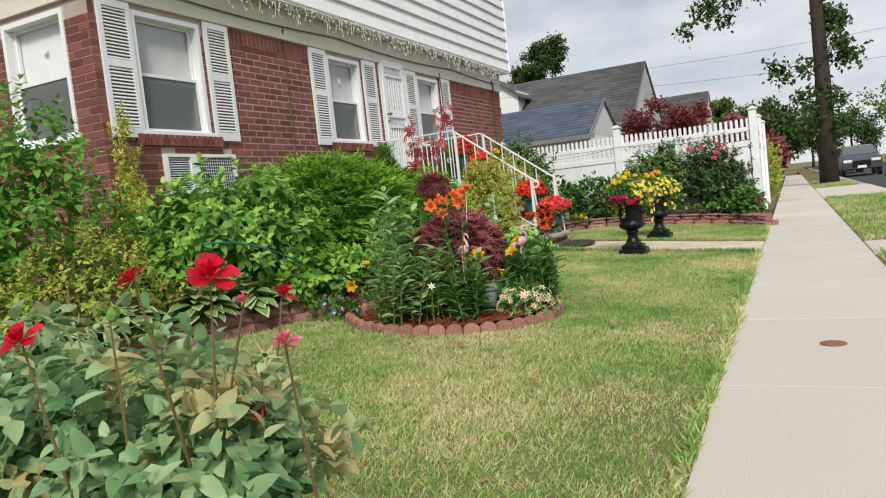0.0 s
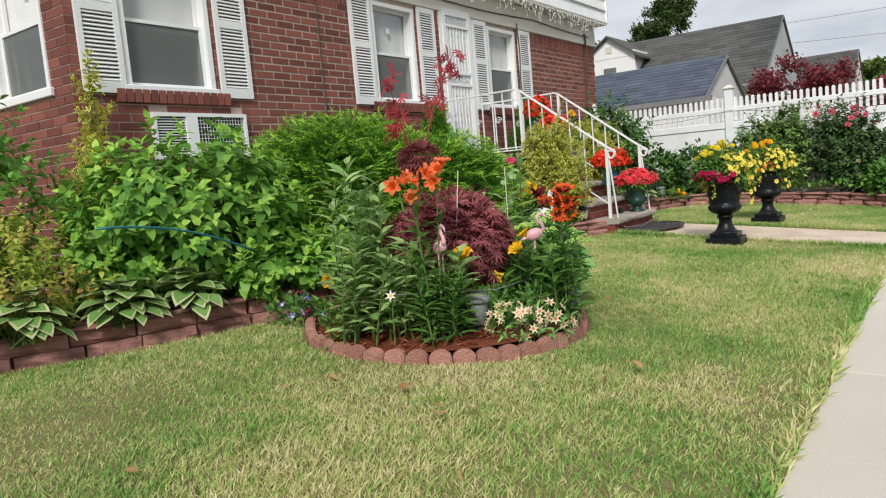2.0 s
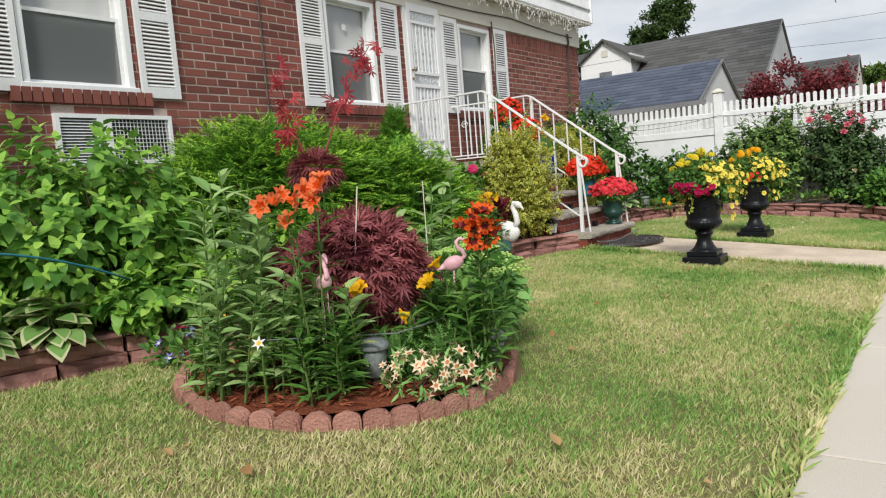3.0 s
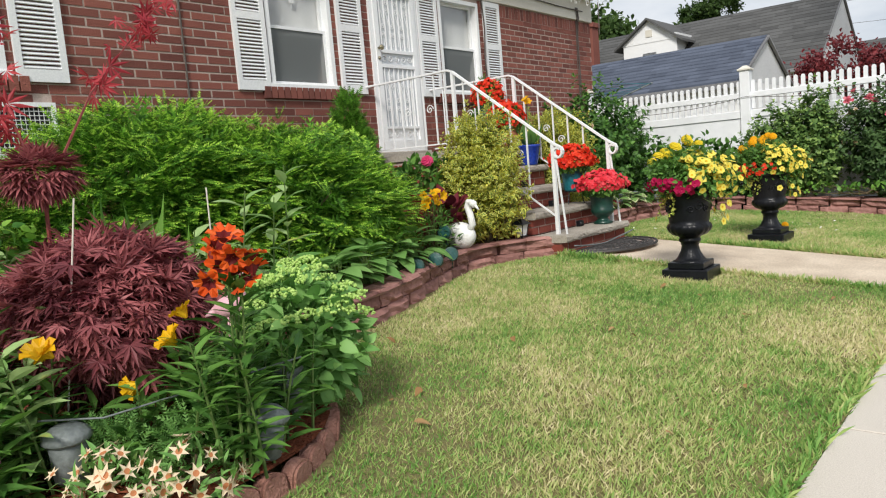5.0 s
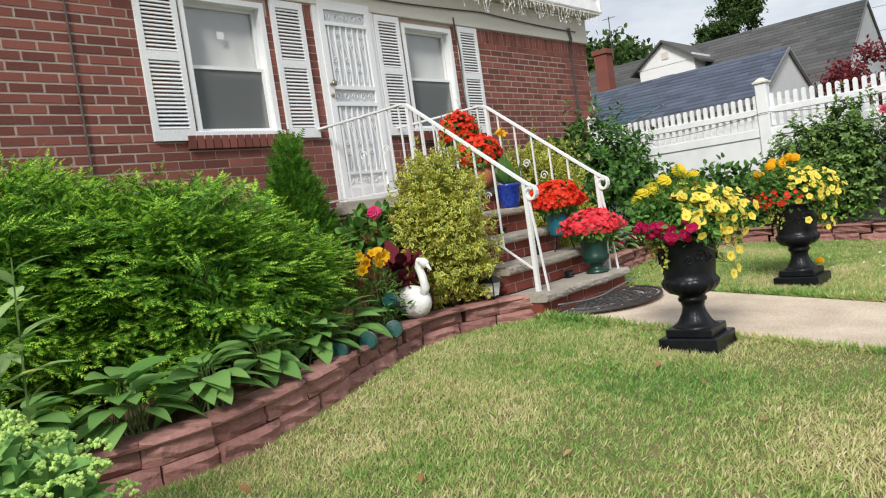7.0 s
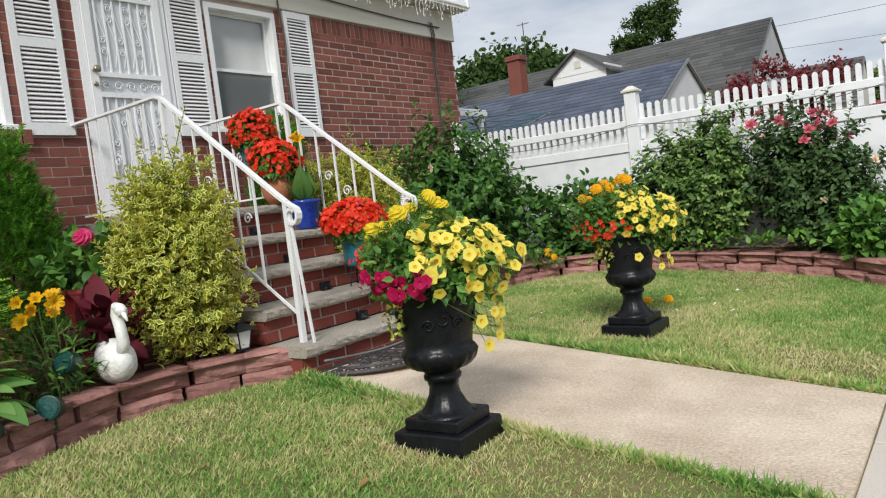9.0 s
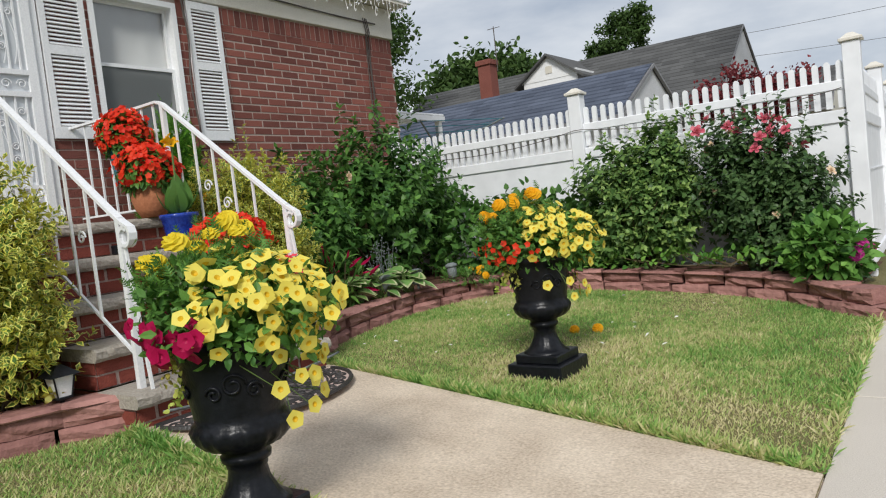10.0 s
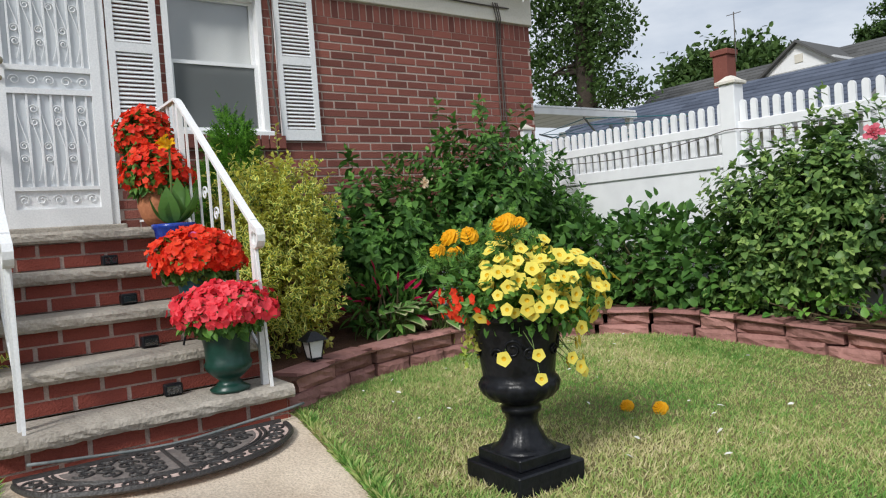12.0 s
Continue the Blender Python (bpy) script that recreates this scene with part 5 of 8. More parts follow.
def blooms(ob, name, shape, P, N, rng, n, size, mats, label="", top=-9.0, out=0.03, spread=0.35, where=None):
    """Flowers at the outside of a plant."""
    ok = np.where((P[:, 2] > top) & (N[:, 2] > -0.3))[0] if where is None else np.where(where)[0]
    pick = rng.choice(ok, min(n, len(ok)), replace=False)
    A = N[pick] * 1.1 + rng.normal(size=(len(pick), 3)) * spread + np.array([0.25, -0.28, 0.12])
    f = rng.normal(size=(len(pick), 3))
    s = size * rng.uniform(0.75, 1.2, len(pick))
    if len(pick) <= 210:
        scatter_each(name, shape, P[pick] + unit(A) * out, A, f, s, mats, ob, label)
    else:
        tagged(scatter(name, shape, P[pick] + unit(A) * out, A, f, s, mats, ob), label)


# ---- the bed south of the steps ----
def yew(blobs, boughs, seed, label):
    """A clipped yew: layered boughs, each a flat fan of needle twigs that droops at the end, over a dark inside."""
    rng = np.random.default_rng(seed)
    P, N = mound(rng, blobs, boughs, 0.26, 0.045, 0.30, 3.0, 0.0)
    c = np.mean([b[:2] for b in blobs], axis=0)
    base = np.array([c[0], c[1], 0.23])
    ob = thing("yew_hedge", base, label, "hedge")
    P = P - base
    flat_n = unit(N * np.array([1, 1, 0.30]) + rng.normal(size=P.shape) * np.array([0.42, 0.42, 0.10]))
    top = np.clip(N[:, 2:3], 0, 1)
    d = unit(flat_n + np.array([0, 0, 1.0]) * (0.26 * top - 0.08))
    nrm = unit(np.array([0, 0, 1.0]) + N * 0.55 + rng.normal(size=P.shape) * 0.16)
    side = unit(np.cross(d, nrm))
    length = rng.uniform(0.20, 0.34, len(P))[:, None]
    twigs = 18
    for nm, lo_, hi_, tip in (("foliage", 0, 7, G["yew"]), ("young_foliage", 7, twigs, G["yew_tip"])):
        Q, A, F, S = [], [], [], []
        for k in range(lo_, hi_):
            u = k / (twigs - 1)
            s = 0 if k == twigs - 1 else (1 if k % 2 else -1)
            wide = rng.uniform(0.0, 0.07, (len(P), 1)) * (1.1 - 0.8 * u)
            Q.append(P - d * length * (1 - u) + side * s * wide - np.array([0, 0, 0.03]) * u * u + rng.normal(size=P.shape) * 0.006)
            A.append(d * (0.8 + 0.3 * u) + side * s * rng.uniform(0.35, 0.8, (len(P), 1)) + rng.normal(size=P.shape) * 0.12 - np.array([0, 0, 0.10]))
            F.append(nrm + rng.normal(size=P.shape) * 0.22)
            S.append(rng.uniform(0.06, 0.10, len(P)))
        scatter(nm, SPRAY, np.concatenate(Q), np.concatenate(A), np.concatenate(F), np.concatenate(S), [G["yew"], tip], ob)
    I, J = mound(rng, [(b[0], b[1], b[2], b[3] * 0.72, b[4] * 0.72, b[5] * 0.74) for b in blobs], 5200, 0.5, 0.05, 0.27, 3.0, 0)
    scatter("old_foliage", SPRAY, I - base, J + rng.normal(size=J.shape), rng.normal(size=J.shape) + np.array([0, 0, 0.6]), rng.uniform(0.14, 0.22, len(I)), [G["yew"], G["yew"]], ob)
    tagged(part("branchwork", stems_mesh(rng, (0, 0, 0), P[rng.choice(len(P), 60)] * 0.9, 0.012), M["stem"], ob), kind="stuff")


yew([(-4.05, 5.75, 0.74, 0.93, 0.98, 0.74), (-3.85, 6.45, 0.70, 0.96, 0.96, 0.64), (-3.92, 6.95, 0.58, 0.88, 0.70, 0.50)], 2700, 1, "broad clipped yew hedge with feathery bright green tips")
hyd, P, N, rng = shrub("hydrangea", "leafy bright green hydrangea bush not in flower", "shrub", [(-3.8, 4.15, 0.76, 0.58, 0.72, 0.56), (-3.35, 4.5, 0.42, 0.36, 0.55, 0.2), (-3.25, 4.95, 0.42, 0.3, 0.4, 0.2), (-3.9, 3.75, 0.55, 0.4, 0.4, 0.4)], 9600, 0.09, TOOTHED, [G["hydrangea"]], 2, up=0.25, loose=0.5, stems=50, lump=0.30, shell=0.62, cluster=9, young=[G["hydrangea_young"]], droop=0.55, reach=1.7, shoots=18, shoot=0.2)
tall, *_ = shrub("privet", "tall dense dark green shrub at the house corner", "shrub", [(-4.55, 3.05, 1.05, 0.55, 0.62, 0.82), (-4.75, 2.2, 0.95, 0.7, 0.7, 0.72), (-4.6, 1.2, 0.8, 0.6, 0.7, 0.6)], 11000, 0.076, OVATE_WIDE, [G["privet"]], 3, lump=0.3, floor=0.2, shell=0.6, cluster=8, young=[G["hydrangea"]], up=0.2)
climb, *_ = shrub("variegated_climber", "variegated yellow euonymus climbing the brick corner", "shrub", [(-4.92, 4.25, 1.6, 0.09, 0.11, 0.42), (-4.75, 4.1, 1.15, 0.14, 0.16, 0.3), (-4.5, 3.95, 0.9, 0.25, 0.22, 0.28)], 2400, 0.062, VARIEGATED, [G["gold"], G["core"]], 4, lump=0.3, cluster=8)
azalea, *_ = shrub("azalea", "low azalea with yellow-green and bronze leaves", "shrub", [(-4.0, 3.05, 0.52, 0.42, 0.55, 0.38), (-4.15, 2.4, 0.45, 0.4, 0.45, 0.32)], 7200, 0.046, OVATE_WIDE, [G["lime"]], 5, lump=0.3, cluster=8, shell=0.6)


def hosta(at, r, n, seed, mats, label, size=0.17, shape=HOSTA):
    """A rosette of broad arching leaves on short stalks."""
    rng = np.random.default_rng(seed)
    ob = thing("hosta", at, label, "hosta", "hostas")
    a = rng.random(n) * 2 * math.pi
    tilt = rng.random(n) ** 0.7
    d = np.stack([np.cos(a), np.sin(a), 0.9 - 1.0 * tilt], 1)
    P = np.stack([np.cos(a) * r * 0.45 * tilt, np.sin(a) * r * 0.45 * tilt, 0.06 + 0.16 * (1 - tilt) + 0.05 * rng.random(n)], 1)
    scatter("foliage", shape, P, d, np.tile([0, 0, 1.0], (n, 1)) + rng.normal(size=(n, 3)) * 0.15, size * rng.uniform(0.7, 1.15, n), mats, ob, True)
    tagged(part("stalk", stems_mesh(rng, (0, 0, 0), P, 0.005, bend=0.05), M["green_stem"], ob), kind="stuff")
    return ob


VH = [G["hosta_edge"], G["hosta_core"]]
for i, (x, y, r, n) in enumerate(((-3.82, 2.62, 0.3, 70), (-3.68, 3.05, 0.28, 66), (-3.55, 3.5, 0.3, 74), (-3.44, 3.85, 0.22, 50), (-4.15, 2.1, 0.3, 40))):
    hosta((x, y, 0.22), r, n, 20 + i, VH, "variegated hosta with cream-edged leaves at the wall", 0.135)
for i, (x, y) in enumerate(((-2.84, 5.45), (-2.82, 5.80), (-2.84, 6.15), (-2.96, 6.5), (-3.1, 6.9), (-3.25, 7.25))):
    hosta((x, y, 0.22), 0.26, 34, 40 + i, [G["hosta_plain"]], "plain green hosta under the hedge", 0.165, LONG_LEAF)
cone1, *_ = shrub("dwarf_conifer", "small dark green conical conifer beside the door", "shrub", [(-4.72, 8.12, 0.9, 0.24, 0.24, 0.5), (-4.72, 8.12, 1.25, 0.14, 0.14, 0.38)], 3200, 0.07, SPRIG, [G["yew"], G["yew"]], 6, up=0.8, loose=0.3)
cone2, *_ = shrub("dwarf_conifer", "small dark green conifer against the brick wall", "shrub", [(-4.7, 10.25, 1.0, 0.24, 0.26, 0.55), (-4.7, 10.3, 1.4, 0.15, 0.16, 0.42)], 3200, 0.07, SPRIG, [G["yew"], G["yew"]], 7, up=0.8, loose=0.3)
VE = [G["gold"], G["core"]]
eu1, *_ = shrub("variegated_euonymus", "yellow variegated euonymus bush beside the handrail", "shrub", [(-3.42, 8.33, 0.68, 0.37, 0.32, 0.40), (-3.44, 8.36, 0.98, 0.36, 0.31, 0.36)], 11500, 0.05, VARIEGATED, VE, 8, up=0.3, loose=0.75, lump=0.26, shell=0.6, cluster=9, shoots=34, shoot=0.2, droop=0.15)
eu2, P, N, rng = shrub("variegated_euonymus", "tall yellow variegated euonymus beside the steps and pots", "shrub", [(-3.72, 10.2, 0.72, 0.34, 0.34, 0.5), (-3.8, 10.25, 1.05, 0.29, 0.31, 0.36), (-4.0, 10.2, 1.1, 0.3, 0.3, 0.3)], 12000, 0.05, VARIEGATED, VE, 9, up=0.3, loose=0.75, lump=0.25, shell=0.6, cluster=9, shoots=34, shoot=0.2, droop=0.15)
blooms(eu2, "marigold_bloom", POMPON, P, N, rng, 1, 0.03, [G["orange"]], "orange marigold", 0.9)

burg, *_ = shrub("coleus", "dark burgundy coleus behind the swan", "plant", [(-3.52, 8.0, 0.50, 0.13, 0.15, 0.13)], 70, 0.16, BROAD, [G["coleus"]], 10, up=0.3, stems=10)
mg, P, N, rng = shrub("marigold_plant", "small leafy plant with golden yellow flower head", "plant", [(-3.42, 7.66, 0.40, 0.16, 0.17, 0.2)], 500, 0.06, NARROW, [G["mid"]], 11, stems=8)
heads = np.array([0.05, -0.04, 0.43]) + rng.normal(size=(11, 3)) * np.array([0.035, 0.05, 0.028])
scatter_each("flower", TRUMPET, heads, rng.normal(size=heads.shape) * 0.5 + np.array([0.5, -0.5, 0.6]), rng.normal(size=heads.shape), rng.uniform(0.045, 0.06, 11), [G["lily_yellow"], G["throat"]], mg, "golden flower")
part("flower_stalk", stems_mesh(rng, (0, 0, 0), heads, 0.004, bend=0.06), M["green_stem"], mg)
rp = thing("flower_pot", (-3.86, 8.16, 0.24), "dark red glazed pot behind the swan", "flower pot")
part("pot", lathe([(0.13, 0), (0.15, 0.04), (0.19, 0.3), (0.205, 0.41), (0.215, 0.42), (0.215, 0.455), (0.18, 0.455), (0.0, 0.44)], 32), surface("dark_red_glaze", (0.10, 0.01, 0.012), (0.16, 0.02, 0.02), 5, 60, 0.3, 0.05), rp, smooth=True)
pk, P, N, rng = shrub("geranium", "leafy geranium with pink flowers in the dark red pot", "plant", [(-3.86, 8.16, 0.80, 0.22, 0.26, 0.17)], 420, 0.08, BROAD, [G["mid"]], 12, stems=8, floor=0.67)
tips = np.array([(0.12, -0.12, 0.30), (0.16, 0.0, 0.24), (0.05, 0.12, 0.28)])
scatter_each("flower", POMPON, tips, np.tile([0.5, -0.5, 0.7], (3, 1)), rng.normal(size=(3, 3)), [0.05, 0.035, 0.03], [G["hot_pink"]], pk, "pink flower head")
part("flower_stalk", stems_mesh(rng, (0, 0, 0), tips, 0.003, bend=0.05), M["green_stem"], pk)
low, P, N, rng = shrub("yellow_lily_plant", "low plant with yellow flowers under the hydrangea", "plant", [(-3.05, 4.75, 0.3, 0.12, 0.2, 0.1)], 200, 0.08, NARROW, [G["mid"]], 13, stems=8, floor=0.2)
blooms(low, "flower", LILY, P, N, rng, 4, 0.05, [G["lily_yellow"], G["throat"]], "yellow flower", 0.05)


def tall_perennial(at, n, height, seed, label, leaf_len=0.12, lean=0.16, mats=None, spread=0.12, per=26, cat="plant", name="tall_perennial", shape=NARROW):
    """Upright stems, each set with narrow leaves all the way up."""
    rng = np.random.default_rng(seed)
    ob = thing(name, at, label, cat)
    P, D = [], []
    tips = []
    for i in range(n):
        b = np.array([rng.normal() * spread, rng.normal() * spread, 0])
        h = height * rng.uniform(0.93 if cat == "lily" else 0.7, 1.05)
        t = b + np.array([rng.normal() * lean * h, rng.normal() * lean * h, h])
        pts = [b + (t - b) * u + np.array([0, 0, 0.03 * math.sin(u * 3)]) for u in np.linspace(0, 1, 6)]
        part("stem", tube([tuple(p) for p in pts], 0.005, 4, None, 0.002), M["green_stem"], ob)
        tips.append(t)
        for k in range(per):
            u = 0.12 + 0.88 * k / per
            a = k * 2.4 + i
            P.append(b + (t - b) * u)
            D.append((math.cos(a), math.sin(a), 0.35 + 0.5 * u))
    P, D = np.array(P), np.array(D)
    scatter("foliage", shape, P, D + rng.normal(size=D.shape) * 0.15, np.tile([0, 0, 1.0], (len(P), 1)) + rng.normal(size=P.shape) * 0.2, leaf_len * rng.uniform(0.7, 1.15, len(P)), mats or [G["mid"]], ob)
    return ob, np.array(tips), rng


# ---- round island bed ----
ISLAND = (-2.22, 4.56)
IRX, IRY = 0.74, 0.72
IZ = float(ground_z(ISLAND[0]))
bm = bmesh.new()
ring = [bm.verts.new((ISLAND[0] + IRX * math.cos(a), ISLAND[1] + IRY * math.sin(a), IZ + 0.035)) for a in np.linspace(0, 2 * math.pi, 40, endpoint=False)]
mid = bm.verts.new((ISLAND[0], ISLAND[1], IZ + 0.09))
for k in range(40):
    bm.faces.new((ring[k], ring[(k + 1) % 40], mid))
setting("island_mulch", bm, M["mulch"], "shredded red-brown bark mulch in the round bed", "mulch")
rng = np.random.default_rng(77)
n = 1500
rr, aa = np.sqrt(rng.random(n)), rng.random(n) * 2 * math.pi
P = np.stack([ISLAND[0] + IRX * 0.95 * rr * np.cos(aa), ISLAND[1] + IRY * 0.95 * rr * np.sin(aa), IZ + 0.045 + 0.05 * (1 - rr)], 1)
chips = scatter("mulch_chips", SLIVER, P, np.stack([np.cos(aa * 7), np.sin(aa * 7), rng.normal(size=n) * 0.25], 1), np.tile([0, 0, 1.0], (n, 1)) + rng.normal(size=(n, 3)) * 0.4, rng.uniform(0.025, 0.07, n), [surface("bark_chip", (0.20, 0.05, 0.025), (0.38, 0.12, 0.06), 10, 60, 0.95, 0.2, vary="island", amount=0.6)])
tagged(chips, "loose red bark chips on the round bed", "mulch", kind="stuff")
edging = tagged(new("scalloped_edging"), "terracotta scalloped concrete edging round the bed", "edging", kind="structure")
bm = bmesh.new()
prof = [(-0.051, 0), (0.051, 0), (0.051, 0.055)] + [(0.051 * math.cos(a), 0.055 + 0.036 * math.sin(a)) for a in np.linspace(0.35, math.pi - 0.35, 7)] + [(-0.051, 0.055)]
f = [bm.verts.new((x, -0.026, z)) for x, z in prof]
g = [bm.verts.new((x, 0.026, z)) for x, z in prof]
bm.faces.new(f)
bm.faces.new(g[::-1])
for k in range(len(prof)):
    bm.faces.new((f[k], g[k], g[(k + 1) % len(prof)], f[(k + 1) % len(prof)]))
bmesh.ops.bevel(bm, geom=[e for e in bm.edges if abs(e.verts[0].co.y - e.verts[1].co.y) < 1e-5], offset=0.008, segments=2, affect="EDGES")
edge_me = bpy.data.meshes.new("edging_stone")
bm.to_mesh(edge_me)
bm.free()
edge_me.materials.append(M["edger"])
rng = random.Random(4)
count = 44
spots = [(ISLAND[0] + IRX * math.cos(a), ISLAND[1] + IRY * math.sin(a), math.degrees(math.atan2(IRY * math.cos(a), -IRX * math.sin(a)))) for a in (2 * math.pi * k / count for k in range(count))]
spots += [(-2.93 - 0.104 * k, 4.42 + 0.012 * k * k * 0.4, 176) for k in range(6)]
for x, y, yaw in spots:
    ob = new("edging_stone", edge_me)
    ob.parent = edging
    ob.matrix_world = pose(x, y, float(ground_z(x)) - 0.026, rng.uniform(-7, 7), rng.uniform(-3, 3), yaw + rng.uniform(-4, 4))

IB = IZ + 0.05
maple, P, N, rng = shrub("laceleaf_maple", "mounded burgundy laceleaf maple in the round bed", "shrub", [(-2.14, 4.58, 0.52, 0.29, 0.29, 0.24), (-2.24, 4.5, 0.48, 0.27, 0.27, 0.2)], 5000, 0.066, PALMATE, [G["maple"]], 14, up=-0.45, loose=0.4, floor=IB + 0.1, lump=0.12, smooth=False)
sap = thing("maple_sapling", (-2.28, 4.47, IB), "slender red-leaved maple sapling with long bare shoots", "sapling")
bm = tube([(0, 0, 0), (0.02, 0, 0.4), (0.03, 0.01, 0.85)], 0.009, 5, None, 0.006)
tube([(0.03, 0.01, 0.8), (0.02, 0.2, 1.12), (-0.02, 0.42, 1.36), (-0.03, 0.52, 1.46)], 0.005, 4, bm, 0.002)
tube([(0.03, 0.01, 0.8), (-0.03, -0.05, 1.1), (-0.05, -0.08, 1.3)], 0.005, 4, bm, 0.002)
part("twig", bm, surface("red_twig", (0.18, 0.03, 0.03), (0.28, 0.06, 0.05), 8, 60, 0.6, 0.1), sap)
rng = np.random.default_rng(15)
d = unit(rng.normal(size=(330, 3)))
scatter("foliage", PALMATE, np.array([0.06, -0.01, 0.86]) + d * np.array([0.09, 0.10, 0.065]), d + np.array([0, 0, -0.3]), d + np.array([0, 0, 0.5]), rng.uniform(0.035, 0.06, 330), [G["maple"]], sap)
P = np.concatenate([np.array([0.02, 0.2, 1.12]) + (np.array([-0.05, 0.32, 0.34]) * u + rng.normal(size=3) * 0.03)[None] for u in rng.random(26)] + [np.array([-0.04, -0.07, 0.95 + 0.35 * u])[None] + rng.normal(size=(1, 3)) * 0.025 for u in rng.random(22)])
scatter("young_leaves", PALMATE, P, rng.normal(size=P.shape) + np.array([0, 0, -0.4]), rng.normal(size=P.shape), rng.uniform(0.05, 0.08, len(P)), [G["maple_red"]], sap)

tall_perennial((-2.40, 4.06, IB), 9, 0.96, 70, "tall leafy green perennial stems in the round bed", 0.125, 0.06, [G["perennial"]], 0.10, 26, shape=LANCE)
tall_perennial((-2.52, 4.28, IB), 7, 0.66, 71, "leafy green perennial with yellowing leaves", 0.12, 0.12, [G["perennial"]], 0.1, 22, shape=LANCE)
tall_perennial((-2.22, 4.00, IB), 13, 0.50, 72, "low green perennial clump over the edging", 0.11, 0.14, [G["perennial"]], 0.13, 18, shape=LANCE)
tall_perennial((-2.42, 3.96, IB - 0.03), 9, 0.24, 74, "small pale green clump spilling over the edging", 0.085, 0.3, [G["hydrangea"]], 0.08, 14)
tall_perennial((-1.96, 4.10, IB), 14, 0.46, 73, "leafy green lily stems without flowers", 0.12, 0.13, [G["perennial"]], 0.12, 18, shape=LANCE)


for i, (x, y) in enumerate(((-2.18, 5.16), (-2.10, 4.90))):
    tall_perennial((x, y, IB), 4, 0.80, 60 + i, "tall grey-green perennial stems behind the maple", 0.125, 0.06, [G["perennial"]], 0.08, 22, shape=LANCE)
for i, (x, y, h) in enumerate(((-1.86, 4.06, 0.36), (-2.10, 4.22, 0.52), (-1.66, 4.77, 0.34), (-1.585, 4.66, 0.40), (-1.70, 4.66, 0.36))):
    tall_perennial((x, y, IB - 0.02), 10, h, 270 + i, "leafy green stems filling the round bed", 0.11, 0.14, [G["mid"]], 0.07, 20)


def lily_clump(at, n, height, flowers, seed, mats, label, size=0.058, spread=0.045, shape=LILY, up=0.35):
    ob, tips, rng = tall_perennial(at, n, height, seed, label, 0.11, 0.05, [G["mid"]], spread, 22, "lily", "lily_clump")
    P = np.repeat(tips, flowers, 0)
    P = P + rng.normal(size=P.shape) * np.array([0.032, 0.032, 0.03]) + np.array([0.015, -0.02, 0.025])
    A = unit(rng.normal(size=P.shape) * 0.6 + np.array([0.5, -0.5, up]))
    scatter_each("flower", shape, P, A, rng.normal(size=P.shape), size * rng.uniform(0.85, 1.15, len(P)), mats, ob)
    return ob


lily_clump((-1.95, 4.09, IB), 3, 0.74, 3, 80, [G["lily_pale"], G["lily"]], "orange lilies on tall leafy stems", 0.05, 0.02)
lily_clump((-1.52, 4.585, IB - 0.02), 4, 0.59, 3, 81, [G["lily"], G["lily_dark"]], "dark-hearted orange lilies on tall leafy stems", 0.052, 0.035)
for i, (x, y, z, k) in enumerate(((-1.865, 4.275, 0.42, 2), (-1.74, 4.585, 0.47, 2), (-1.75, 4.465, 0.375, 1))):
    lily_clump((x, y, IB - 0.01), 1, z - IB, k, 84 + i, [G["lily_yellow"], G["throat"]], "golden yellow trumpet lily on a leafy stem", 0.062, 0.01, TRUMPET, 0.8)
    tall_perennial((x - 0.02, y + 0.02, IB - 0.01), 4, z - IB - 0.11, 384 + i, "leafy green lily stems under the yellow flowers", 0.11, 0.12, [G["mid"]], 0.05, 18)
daisy, tips, rng = tall_perennial((-2.115, 3.95, IB), 1, 0.26, 90, "white daisy with yellow eye", 0.06, 0.1, [G["mid"]], 0.03, 10, "daisy", "daisy")
scatter_each("flower", STAR, tips + np.array([0.01, -0.02, 0.01]), np.tile([0.4, -0.7, 0.5], (len(tips), 1)), np.tile([0, 0, 1.0], (len(tips), 1)), np.full(len(tips), 0.03), [G["white_petal"], G["throat"]], daisy)
for i, (x, y, n) in enumerate(((-1.64, 4.31, 34), (-1.54, 4.47, 36))):
    w, P, N, rng = shrub("dianthus", "low plant with peach and pink star flowers", "flowers", [(x, y, 0.13, 0.11, 0.11, 0.10)], 260, 0.05, NARROW, [G["sedum_leaf"]], 92 + i, stems=6, floor=IB - 0.03)
    blooms(w, "flower", STAR, P, N, rng, n, 0.029, [G["peach"], G["peach_eye"]], "peach star flower", 0.02, 0.035)
for i, (x, y) in enumerate(((-1.80, 4.40), (-1.66, 4.56))):
    shrub("feathery_plant", "feathery grey-green plant in the round bed", "plant", [(x, y, 0.15, 0.09, 0.09, 0.12)], 420, 0.06, SPRAY, [G["sedum_leaf"], G["sedum_leaf"]], 96 + i, up=0.6, floor=IB - 0.02, stems=6)
ps, P, N, rng = shrub("pansies", "purple, crimson and blue pansies by the edging", "flowers", [(-3.0, 4.22, 0.15, 0.18, 0.12, 0.1)], 260, 0.05, OVATE, [G["mid"]], 98, stems=5, floor=0.1)
blooms(ps, "violet_flower", STAR, P, N, rng, 14, 0.03, [G["violet"], G["white_petal"]], "blue-violet flower", 0.02)
blooms(ps, "crimson_flower", STAR, P, N, rng, 12, 0.03, [G["crimson"], G["crimson"]], "crimson flower", 0.02)
